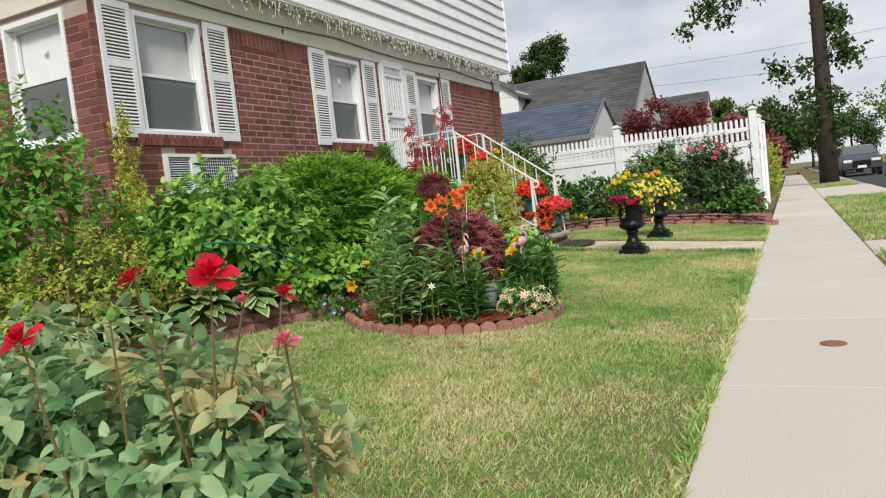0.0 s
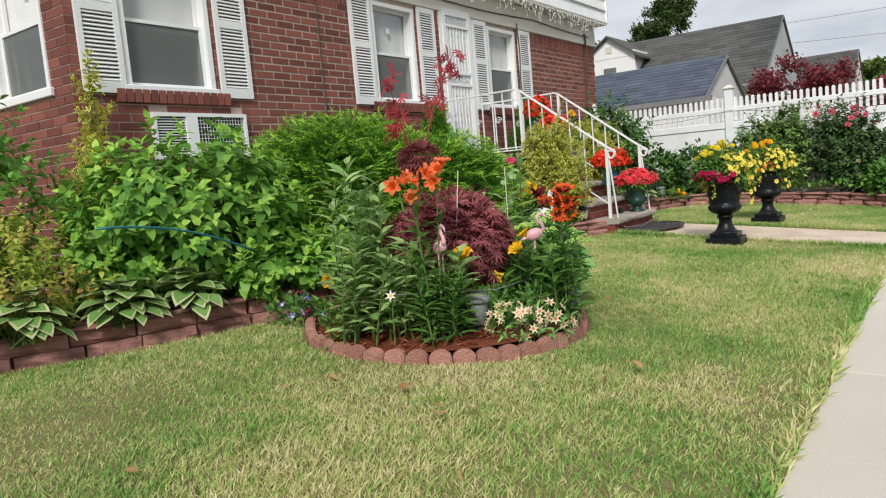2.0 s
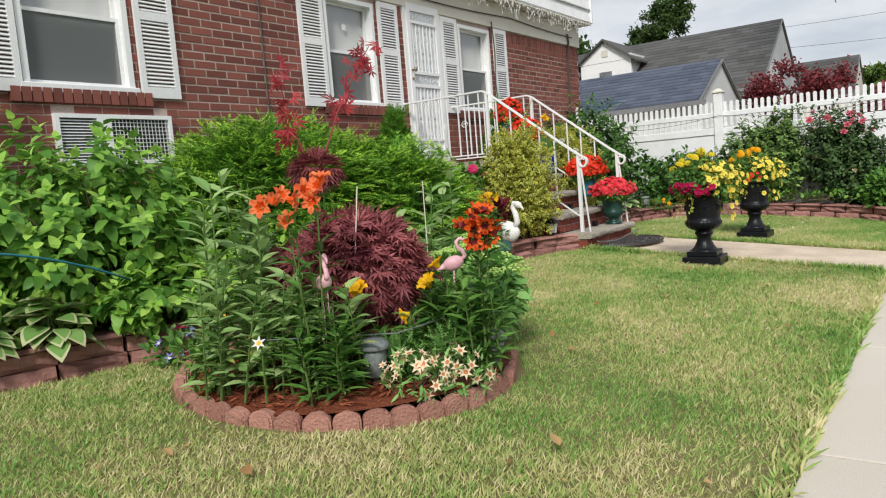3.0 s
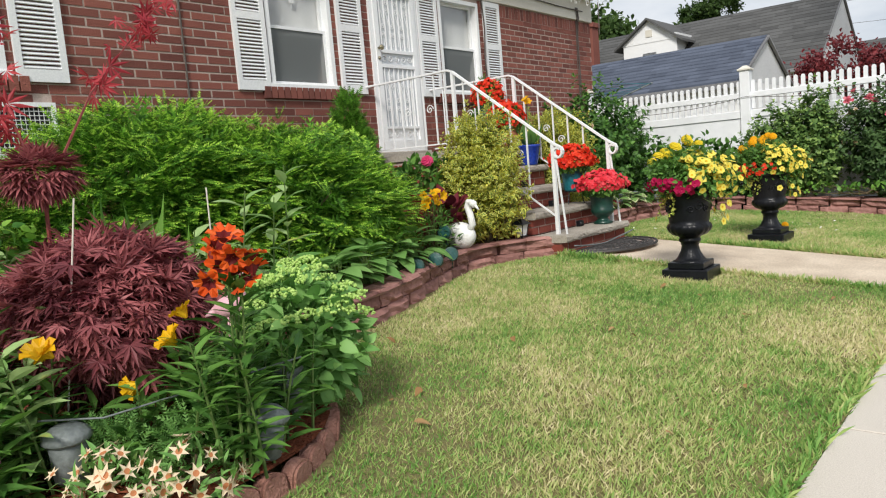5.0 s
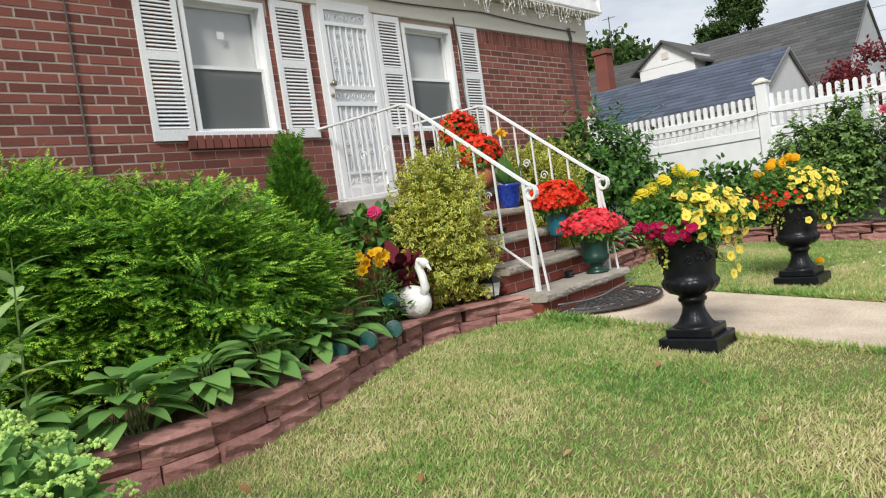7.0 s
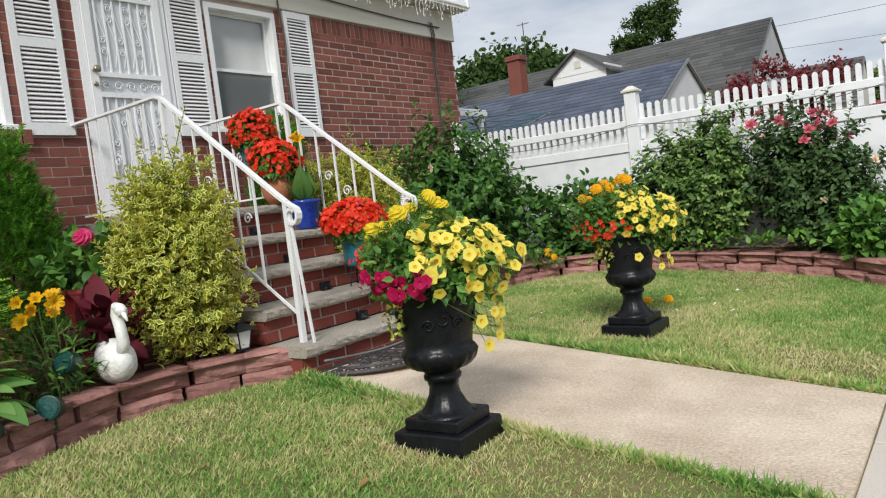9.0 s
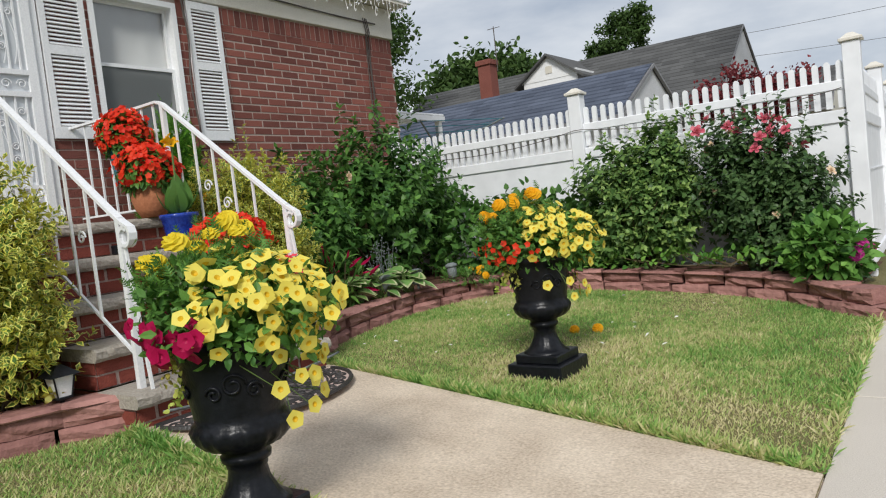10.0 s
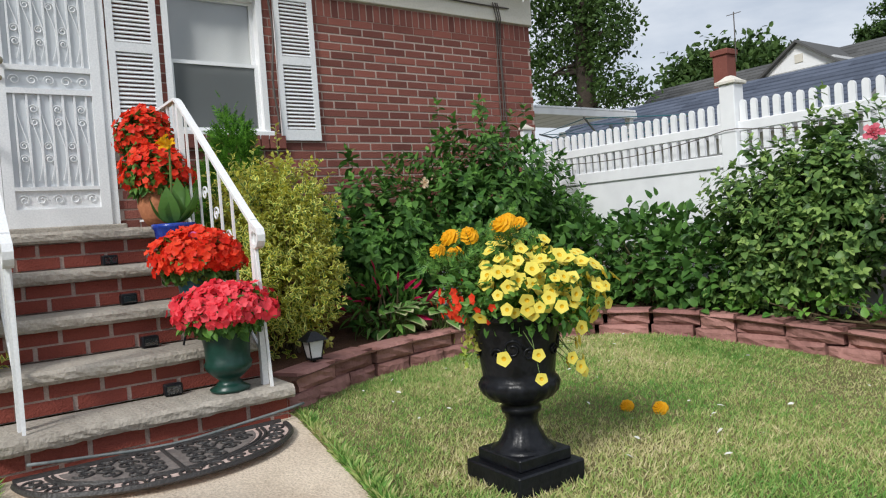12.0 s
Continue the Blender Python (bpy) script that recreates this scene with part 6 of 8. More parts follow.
sed, P, N, rng = shrub("sedum", "rounded sedum with pale green flower heads", "plant", [(-1.88, 5.10, 0.31, 0.21, 0.21, 0.22)], 1100, 0.07, BROAD, [G["sedum_leaf"]], 99, up=0.4, floor=IB - 0.02, stems=26, stem_mat=M["green_stem"])
heads = np.array([[math.cos(a) * r, math.sin(a) * r, 0.50 - r * r * 2.6 + 0.03 * math.sin(a * 3.7)] for a, r in zip(np.arange(46) * 2.4, np.sqrt(np.arange(46) / 46) * 0.27)])
pts = np.repeat(heads, 40, 0)
dd = unit(rng.normal(size=pts.shape)) * np.array([1, 1, 0.5])
dd[:, 2] = abs(dd[:, 2])
bud = shape_of([(0.5, 0.5, 0), (-0.5, 0.5, 0), (0, 1, 0), (0, 0, 0), (0, 0.5, 0.5), (0, 0.5, -0.5)], [(0, 2, 4), (2, 1, 4), (1, 3, 4), (3, 0, 4), (2, 0, 5), (1, 2, 5), (3, 1, 5), (0, 3, 5)])
scatter("flower_head", bud, pts + dd * 0.034, dd, rng.normal(size=pts.shape), np.full(len(pts), 0.013), [G["sedum"]], sed)
iris = thing("iris_leaves", (-2.45, 4.85, IB), "upright sword-shaped iris leaves", "plant")
n = 26
rng = np.random.default_rng(101)
scatter("foliage", shape_of([(x * 0.12, y, z * 0.3) for x, y, z in _ov], _ot), rng.normal(size=(n, 3)) * np.array([0.06, 0.06, 0]), np.stack([rng.normal(size=n) * 0.15, rng.normal(size=n) * 0.15, np.ones(n)], 1), rng.normal(size=(n, 3)), rng.uniform(0.5, 0.8, n), [G["hydrangea"]], iris)

# ---- rose in front ----
M["rose_cane"] = surface("rose_cane", (0.10, 0.12, 0.04), (0.20, 0.12, 0.055), 9, 80, 0.6, 0.2)
rose, P, N, rng = shrub("rose_bush", "rose bush with red roses, buds and browning leaves", "rose bush", [(-0.80, 0.62, 0.53, 0.26, 0.22, 0.23), (-1.12, 0.58, 0.53, 0.32, 0.28, 0.25), (-0.60, 0.62, 0.50, 0.13, 0.13, 0.21)], 7600, 0.038, ROSE_LEAF, [G["rose_leaf"]], 110, up=0.1, loose=0.75, lump=0.24, cluster=5, reach=1.3, smooth=True, stems=30, stem_mat=M["rose_cane"], floor=float(ground_z(-1.0)), shell=0.6)
bz = rose.location
canes = np.array([(-0.575, 0.585, 0.805), (-0.43, 0.52, 0.745), (-0.545, 0.60, 0.775), (-0.72, 0.46, 0.765), (-0.61, 0.515, 0.815), (-0.55, 0.62, 0.70), (-1.0, 0.6, 0.74), (-0.59, 0.72, 0.765), (-0.66, 0.52, 0.77), (-0.70, 0.62, 0.73), (-0.585, 0.64, 0.64), (-0.85, 0.55, 0.72)]) - np.array(bz)
for c in canes:
    part("cane", stems_mesh(rng, (c[0] * 0.75, c[1] * 0.75, 0.3), [c], 0.0032, bend=0.06), M["rose_cane"], rose)
RR, RP, RH = [G["rose_red"], G["sepal"]], [G["rose_pink"], G["sepal"]], [G["hydrangea"], G["sepal"]]
scatter_each("rose_flower", ROSE, canes[[0, 4, 7, 3, 10]], np.array([(0.45, -0.2, 0.75), (-0.5, -0.3, 0.6), (0.4, 0.2, 0.6), (0.1, -0.5, 0.8), (0.6, -0.3, 0.3)]), np.tile([1.0, 0, 0], (5, 1)), np.array([0.029, 0.017, 0.018, 0.021, 0.013]), RR, rose)
scatter_each("rose_bud", ROSE, canes[[1, 2]], np.array([(0.1, -0.1, 1), (-0.3, -0.2, 0.8)]), np.tile([1.0, 0, 0], (2, 1)), np.array([0.016, 0.012]), RP, rose)
scatter_each("rose_hip", HIP, canes[[5, 6, 8, 9, 11]], np.array([(0.5, -0.2, 0.5), (0.1, -0.4, 0.9), (0.3, 0.3, 0.9), (-0.4, -0.3, 0.8), (-0.2, -0.2, 1)]), np.tile([1.0, 0, 0], (5, 1)), np.array([0.019, 0.02, 0.02, 0.018, 0.02]), RH, rose)

# ---- urns ----
URN = [(0.10, 0.10), (0.115, 0.105), (0.118, 0.12), (0.10, 0.128), (0.082, 0.15), (0.062, 0.19), (0.056, 0.225), (0.060, 0.23), (0.062, 0.245), (0.072, 0.25), (0.074, 0.265), (0.066, 0.272), (0.075, 0.285), (0.115, 0.30), (0.140, 0.325), (0.148, 0.35), (0.140, 0.368), (0.130, 0.376), (0.133, 0.40), (0.141, 0.46), (0.152, 0.53), (0.160, 0.575), (0.172, 0.582), (0.176, 0.594), (0.172, 0.605), (0.155, 0.607), (0.15, 0.57), (0.0, 0.56)]


def fluted(u, z):
    if 0.29 < z < 0.368:
        return 1 + 0.018 * math.cos(u * 2 * math.pi * 20)
    if 0.14 < z < 0.2:
        return 1 + 0.012 * math.cos(u * 2 * math.pi * 16)
    return 1.0


def urn(x, y, turn, label):
    z = float(ground_z(x))
    ob = thing("urn_planter", (x, y, z - 0.01), label, "urn", "lawn urns", turn=turn)
    part("plinth", box(-0.15, 0.15, -0.15, 0.15, 0, 0.075, bevel=0.006), M["black_iron"], ob)
    part("plinth_step", box(-0.118, 0.118, -0.118, 0.118, 0.075, 0.118, bevel=0.005), M["black_iron"], ob)
    vase = part("vase", lathe([(r * 0.98, z2) for r, z2 in URN], 80, None, fluted), M["black_iron"], ob, "black fluted urn with relief scrolls", True)
    for k in range(4):
        bm = bmesh.new()
        a0 = math.pi / 4 + k * math.pi / 2
        for cx, cz, r, fl in ((0, 0.49, 0.035, 1), (-0.055, 0.47, 0.024, -1), (0.055, 0.47, 0.024, 1)):
            pts = []
            for i in range(18):
                t = i * 0.5
                rr = r * (1 - i / 24)
                u, w = cx + fl * rr * math.cos(t), cz + rr * math.sin(t)
                R = 0.142 + (w - 0.46) * 0.13
                a = a0 + u / R
                pts.append((R * math.cos(a), R * math.sin(a), w))
            tube(pts, 0.0042, 5, bm)
        part("relief", bm, M["black_iron"], vase, smooth=True)
    return ob


def urn_planting(x, y, label, seed, lean, pom_mat, pom_side, small_mat, trail_mat, small_n):
    """The planting of an urn: petunias to one side, marigolds to the other, small flowers and trailers round the rim."""
    rng = np.random.default_rng(seed)
    z = float(ground_z(x)) + 0.56
    ob = thing("urn_flowers", (x, y, z), label, "flowers", "urn plantings")
    P, N = mound(rng, [(0, 0, 0.11, 0.23, 0.23, 0.15), (lean[0] * 0.09, lean[1] * 0.09, 0.09, 0.21, 0.21, 0.14), (-lean[0] * 0.08, -lean[1] * 0.08, 0.13, 0.15, 0.15, 0.12)], 2600, 0.6, 0.15, -0.03)
    scatter("foliage", OVATE, P, N + rng.normal(size=P.shape) * 0.7, N + np.array([0, 0, 0.5]), 0.04 * rng.uniform(0.6, 1.2, len(P)), [G["mid"]], ob)
    part("stem", stems_mesh(rng, (0, 0, -0.02), P[rng.choice(len(P), 24)], 0.004), M["green_stem"], ob)
    side = P[:, 0] * lean[0] + P[:, 1] * lean[1]
    outer = np.linalg.norm(P / np.array([0.26, 0.26, 0.22]), axis=1) > 0.72
    o = blooms(ob, "petunia", PETUNIA, P, N, rng, 210, 0.027, [G["petunia"], G["throat"]], "pale yellow petunia", where=(side > -0.06) & outer & (P[:, 2] > -0.0), out=0.04, spread=0.4)
    k = 18
    a = math.atan2(lean[1], lean[0]) + rng.normal(size=k) * 0.75
    H = np.stack([np.cos(a) * rng.uniform(0.21, 0.27, k), np.sin(a) * rng.uniform(0.21, 0.27, k), rng.uniform(-0.19, 0.02, k)], 1)
    scatter_each("hanging_petunia", PETUNIA, H, np.stack([np.cos(a), np.sin(a), np.full(k, 0.1)], 1) + np.array([0.3, -0.4, 0]), rng.normal(size=(k, 3)), rng.uniform(0.022, 0.028, k), [G["petunia"], G["throat"]], ob)
    part("hanging_stem", stems_mesh(rng, (0, 0, 0.06), H - np.stack([np.cos(a), np.sin(a), np.zeros(k)], 1) * 0.012, 0.003, bend=0.3), M["green_stem"], ob)
    k = 10
    a = np.linspace(0, 2 * math.pi, k, endpoint=False) + rng.normal(size=k) * 0.25
    Q = np.stack([pom_side[0] * 0.12 + (0.08 + 0.09 * rng.random(k)) * np.cos(a), pom_side[1] * 0.12 + (0.08 + 0.09 * rng.random(k)) * np.sin(a), 0.27 + 0.05 * rng.random(k) - 0.05 * np.cos(a - math.atan2(pom_side[1], pom_side[0]))], 1)
    scatter_each("marigold", POMPON, Q, np.tile([0.2, -0.3, 1.0], (k, 1)) + rng.normal(size=(k, 3)) * 0.25, rng.normal(size=(k, 3)), rng.uniform(0.027, 0.036, k), [pom_mat], ob)
    part("marigold_stalk", stems_mesh(rng, (0, 0, 0), Q - np.array([0, 0, 0.01]), 0.003), M["green_stem"], ob)
    PF = Q[rng.integers(0, k, 260)] + rng.normal(size=(260, 3)) * np.array([0.04, 0.04, 0.03]) - np.array([0, 0, 0.06])
    scatter("feathery_leaves", SPRIG, PF, rng.normal(size=PF.shape) + np.array([0, 0, 0.7]), rng.normal(size=PF.shape), rng.uniform(0.03, 0.05, 260), [G["mid"], G["mid"]], ob)
    blooms(ob, "small_flower", PETUNIA if small_mat is G["crimson"] else BEGONIA, P, N, rng, small_n, 0.024 if small_mat is G["crimson"] else 0.016, [small_mat, small_mat], where=(side < -0.02) & outer & (P[:, 2] < 0.11), out=0.045)
    T = []
    for j in range(4):
        a = math.atan2(-lean[1], -lean[0]) + (j - 1.5) * 0.45
        for u in np.linspace(0, 1, 34):
            T.append((math.cos(a) * (0.175 + 0.02 * math.sin(u * 7 + j)) + rng.normal() * 0.012, math.sin(a) * (0.175 + 0.02 * math.cos(u * 6)) + rng.normal() * 0.012, 0.03 - u * (0.10 + 0.06 * (j % 2))))
    T = np.array(T)
    scatter("trailing_leaves", BROAD, T, rng.normal(size=T.shape) + np.array([0, 0, -0.5]), rng.normal(size=T.shape), rng.uniform(0.016, 0.026, len(T)), [trail_mat], ob)
    return ob


U1, U2 = (-1.665, 8.27), (-1.68, 10.18)
urn(*U1, 3, "black classical urn planter on a stepped plinth beside the path")
urn(*U2, -2, "black classical urn planter on a stepped plinth in the lawn")
urn_planting(*U1, "yellow petunias, lemon marigolds and crimson petunias filling the urn", 120, (0.80, 0.60), G["marigold"], (-0.6, -0.3), G["crimson"], G["lime"], 46)
urn_planting(*U2, "yellow petunias, orange marigolds and small red flowers filling the urn", 121, (0.80, 0.60), G["orange"], (-0.8, -0.5), G["begonia"], G["lime"], 70)
for x, y, r in ((-1.92, 11.02, 0.03), (-1.80, 11.10, 0.033)):
    z = float(ground_z(x)) + 0.035
    fl = thing("fallen_marigold", (x, y, z - 0.03), "orange marigold head lying on the grass", "flower", "fallen marigolds")
    scatter_each("petal_head", POMPON, np.array([[0, 0, 0.02]]), np.array([[0.3, -0.5, 0.8]]), np.array([[1.0, 0, 0]]), [r], [G["orange"]], fl)

# ---- pots on the steps ----
M["green_glaze"] = surface("green_glaze", (0.004, 0.028, 0.02), (0.008, 0.05, 0.036), 5, 60, 0.35, 0.05)
M["teal_glaze"] = surface("teal_plastic", (0.01, 0.12, 0.16), (0.02, 0.19, 0.23), 5, 60, 0.4, 0.05)
M["lens_glass"] = surface("green_lens", (0.012, 0.06, 0.055), (0.03, 0.10, 0.09), 30, 90, 0.15, 0.05)
M["blue_glaze"] = surface("blue_glaze", (0.008, 0.025, 0.22), (0.02, 0.06, 0.38), 30, 60, 0.2, 0.1)
M["terracotta"] = surface("terracotta", (0.36, 0.13, 0.06), (0.48, 0.20, 0.10), 6, 60, 0.85, 0.2)
M["potting"] = surface("potting_soil", (0.03, 0.02, 0.014), (0.06, 0.04, 0.03), 20, 90, 1.0, 0.6)


def potted(at, profile, pot_mat, label, flower_mat, seed, spread, height, n=210, flute=0, leafy=G["mid"], size=0.03):
    pot = thing("flower_pot", at, label, "flower pot", "pots on the steps")
    wob = (lambda u, z: 1 + 0.015 * math.cos(u * 2 * math.pi * flute)) if flute else None
    part("pot", lathe(profile, 60 if flute else 30, None, wob), pot_mat, pot, smooth=True)
    top = max(z for r, z in profile)
    rad = max(r for r, z in profile)
    part("potting_soil", lathe([(rad * 0.8, top - 0.02), (rad * 0.8, top - 0.012)], 20), M["potting"], pot)
    rng = np.random.default_rng(seed)
    P, N = mound(rng, [(0, 0, top + height * 0.35, spread, spread, height * 0.65)], 1700, 0.4, 0.15, top - 0.04)
    scatter("foliage", BROAD, np.array([0, 0, top]) + (P - np.array([0, 0, top])) * 0.88, N + rng.normal(size=P.shape) * 0.6, N + np.array([0, 0, 0.5]), 0.045 * rng.uniform(0.6, 1.2, len(P)), [leafy], pot)
    part("stem", stems_mesh(rng, (0, 0, top - 0.02), P[rng.choice(len(P), 14)], 0.004), M["green_stem"], pot)
    outer = np.linalg.norm((P - np.array([0, 0, top + height * 0.35])) / np.array([spread, spread, height * 0.65]), axis=1) > 0.75
    blooms(pot, "flower", BEGONIA, P, N, rng, int(n * 3.8), size * 0.72, [flower_mat, flower_mat], where=outer & (N[:, 2] > -0.5), out=0.02, spread=0.5)
    return pot


FOOTED = [(0.085, 0), (0.09, 0.012), (0.06, 0.03), (0.045, 0.05), (0.075, 0.075), (0.10, 0.10), (0.107, 0.125), (0.098, 0.14), (0.10, 0.20), (0.112, 0.27), (0.125, 0.285), (0.125, 0.30), (0.10, 0.30), (0.0, 0.28)]
BUCKET = [(0.075, 0), (0.082, 0.02), (0.09, 0.10), (0.105, 0.19), (0.112, 0.195), (0.112, 0.215), (0.095, 0.215), (0.0, 0.2)]
BELLY = [(0.07, 0), (0.10, 0.05), (0.118, 0.11), (0.112, 0.16), (0.105, 0.175), (0.118, 0.185), (0.118, 0.20), (0.1, 0.2), (0.0, 0.19)]
potted((-2.98, 9.58, 0.262), FOOTED, M["green_glaze"], "dark green footed pot of coral begonias on the bottom step", G["coral"], 130, 0.20, 0.17, 200, 0)
stand = thing("plant_stand", (-3.27, 9.57, 0.456), "thin black wire plant stand on a step", "plant stand")
bm = bmesh.new()
for a in (0.5, 2.6, 4.7):
    tube([(0.10 * math.cos(a), 0.10 * math.sin(a), 0), (0.07 * math.cos(a), 0.07 * math.sin(a), 0.12)], 0.005, 5, bm)
tube([(0.075 * math.cos(a), 0.075 * math.sin(a), 0.12) for a in np.linspace(0, 2 * math.pi, 20)], 0.005, 5, bm)
part("wire_frame", bm, M["black_iron"], stand)
ribbed = potted((-3.27, 9.57, 0.578), BUCKET, M["teal_glaze"], "ribbed teal pot of scarlet begonias on a wire stand", G["begonia"], 131, 0.19, 0.20, 220, 20)
bm = lathe([(0.001, 0.40), (0.02, 0.405), (0.028, 0.423), (0.02, 0.441), (0.001, 0.446)], 14)
bmesh.ops.translate(bm, verts=bm.verts, vec=(0.06, -0.03, -0.03))
part("globe", bm, surface("pink_ball", (0.55, 0.06, 0.25), (0.68, 0.14, 0.36), 30, 60, 0.4, 0.2), ribbed, "pink ball ornament", True)
potted((-4.0, 9.60, 1.052), BELLY, M["terracotta"], "round terracotta pot of scarlet begonias on the landing", G["begonia"], 132, 0.17, 0.24, 115)
hang = potted((-4.20, 9.60, 1.28), BUCKET, M["teal_glaze"], "teal pot of scarlet begonias hung on the handrail", G["begonia"], 133, 0.145, 0.24, 110, 20)
part("globe", lathe([(0.001, 0.40), (0.02, 0.405), (0.03, 0.425), (0.02, 0.445), (0.001, 0.45)], 14), M["teal_glaze"], hang, "teal ball ornament", True)
tagged(part("hook", tube([(0.0, 0.11, 0.21), (0.0, 0.135, 0.4), (0.0, 0.14, 0.46)], 0.005, 5), M["black_iron"], hang), "black pot hook")
part("bracket", tube([(0.0, 0.0, 0.005), (0.0, 0.12, 0.005), (0.0, 0.135, 0.21)], 0.006, 5), M["black_iron"], hang)
blue = thing("flower_pot", (-3.745, 9.60, 0.852), "cobalt blue quilted glazed pot with broad canna leaves", "flower pot", "pots on the steps")
part("pot", lathe([(0.07, 0), (0.075, 0.015), (0.088, 0.08), (0.104, 0.17), (0.113, 0.18), (0.113, 0.20), (0.092, 0.2), (0.0, 0.185)], 40, None, lambda u, z: 1 + 0.012 * math.cos(u * 2 * math.pi * 14 + z * 60)), M["blue_glaze"], blue, smooth=True)
rng = np.random.default_rng(140)
a = np.arange(8) * 2.4
scatter_each("leaf", LONG_LEAF, np.stack([np.cos(a) * 0.02, np.sin(a) * 0.02, np.full(8, 0.2)], 1), np.stack([np.cos(a) * 1.1, np.sin(a) * 1.1, rng.uniform(0.3, 2.2, 8)], 1), np.stack([np.cos(a), np.sin(a), np.full(8, 0.4)], 1), rng.uniform(0.15, 0.24, 8), [G["dark"]], blue)
part("canna_stem", tube([(0, 0, 0.18), (0.01, 0, 0.42), (0.0, 0.01, 0.62)], 0.006, 5), M["green_stem"], blue)
scatter_each("canna_flower", LILY, np.array([[0.0, 0.01, 0.6], [0.01, -0.01, 0.63]]), np.array([[0.4, -0.4, 0.6], [-0.2, -0.5, 0.7]]), np.array([[1.0, 0, 0], [1.0, 0, 0]]), [0.06, 0.05], [G["lily_yellow"], G["throat"]], blue)
part("globe", lathe([(0.001, 0.30), (0.02, 0.305), (0.03, 0.325), (0.02, 0.345), (0.001, 0.35)], 14), surface("cream_ball", (0.72, 0.55, 0.25), (0.78, 0.62, 0.35), 4, 60, 0.4, 0), blue, "pale yellow ball ornament", True)
step_light = thing("step_light", (-3.10, 9.36, 0.262), "small black solar spotlight on a tread", "solar light", "step lights")
part("housing", box(-0.02, 0.02, -0.04, 0.04, 0.0, 0.055, bevel=0.006), M["black_iron"], step_light)
part("lens", box(0.02, 0.024, -0.03, 0.03, 0.01, 0.045), M["glass"], step_light)
for x, y, z in ((-3.37, 9.34, 0.457), (-3.65, 9.32, 0.652), (-3.93, 9.30, 0.852)):
    copy_thing(step_light, pose(x, y, z, 0, 0, 8))

# ---- ornaments and lamps ----
M["swan_white"] = surface("white_plaster", (0.74, 0.74, 0.72), (0.82, 0.82, 0.80), 10, 60, 0.6, 0.25)
bm = bmesh.new()
bmesh.ops.create_uvsphere(bm, u_segments=24, v_segments=14, radius=1, matrix=Matrix.Translation((0, 0, 0.13)) @ Matrix.Diagonal((0.105, 0.19, 0.13, 1)))
for v in bm.verts:
    t = v.co.y / 0.17
    if t > 0.2:
        v.co.z += 0.07 * (t - 0.2) ** 2
        v.co.x *= 1 - 0.4 * (t - 0.2)
    v.co.x += 0.006 * math.sin(v.co.y * 90) * (1 if v.co.x > 0 else -1)
    v.co.z = max(v.co.z, 0.0)
tube([(0, -0.12, 0.17), (0, -0.18, 0.24), (0, -0.16, 0.33), (0, -0.13, 0.40), (0, -0.15, 0.445), (0, -0.20, 0.44), (0, -0.225, 0.40)], 0.034, 12, bm, 0.026)
bmesh.ops.create_uvsphere(bm, u_segments=12, v_segments=8, radius=1, matrix=Matrix.Translation((0, -0.205, 0.425)) @ Matrix.Diagonal((0.032, 0.045, 0.034, 1)))
tube([(0, -0.235, 0.41), (0, -0.275, 0.37)], 0.016, 8, bm, 0.006)
swan = link_mesh("swan_planter", bm, M["swan_white"], True)
swan.matrix_world = pose(-3.35, 7.905, 0.245, 0, 0, 82) @ Matrix.Scale(0.84, 4)
tagged(swan, "white plaster swan planter sitting on the block wall", "swan ornament")
M["flamingo"] = surface("pink_plastic", (0.62, 0.32, 0.37), (0.76, 0.48, 0.52), 12, 60, 0.45, 0.1)


def flamingo(at, height, turn, label):
    """A small plastic flamingo: an egg body at the given height, an S neck, a hooked bill and wire legs."""
    bm = bmesh.new()
    h = height / 0.85
    bmesh.ops.create_uvsphere(bm, u_segments=18, v_segments=12, radius=1, matrix=Matrix.Translation((0, 0, h)) @ Matrix.Rotation(radians(-18), 4, "X") @ Matrix.Diagonal((0.034, 0.056, 0.038, 1)))
    tube([(0, 0.045, h - 0.012), (0, 0.085, h - 0.03)], 0.018, 8, bm, 0.003)
    neck = [(0, -0.04, h + 0.012), (0, -0.062, h + 0.035), (0, -0.05, h + 0.062), (0, -0.025, h + 0.083), (0, -0.022, h + 0.108), (0, -0.04, h + 0.124), (0, -0.062, h + 0.116)]
    tube(neck, 0.012, 8, bm, 0.009)
    tube([(0, -0.058, h + 0.118), (0, -0.078, h + 0.105), (0, -0.083, h + 0.088)], 0.010, 6, bm, 0.003)
    for s in (-0.012, 0.012):
        tube([(s, 0, h - 0.03), (s, 0.008, h * 0.5), (s, 0, 0.0)], 0.0035, 5, bm)
    ob = link_mesh("flamingo", bm, M["flamingo"], True)
    ob.matrix_world = pose(*at, 0, 0, turn) @ Matrix.Scale(0.85, 4)
    tagged(ob, label, "garden ornament", "flamingos")


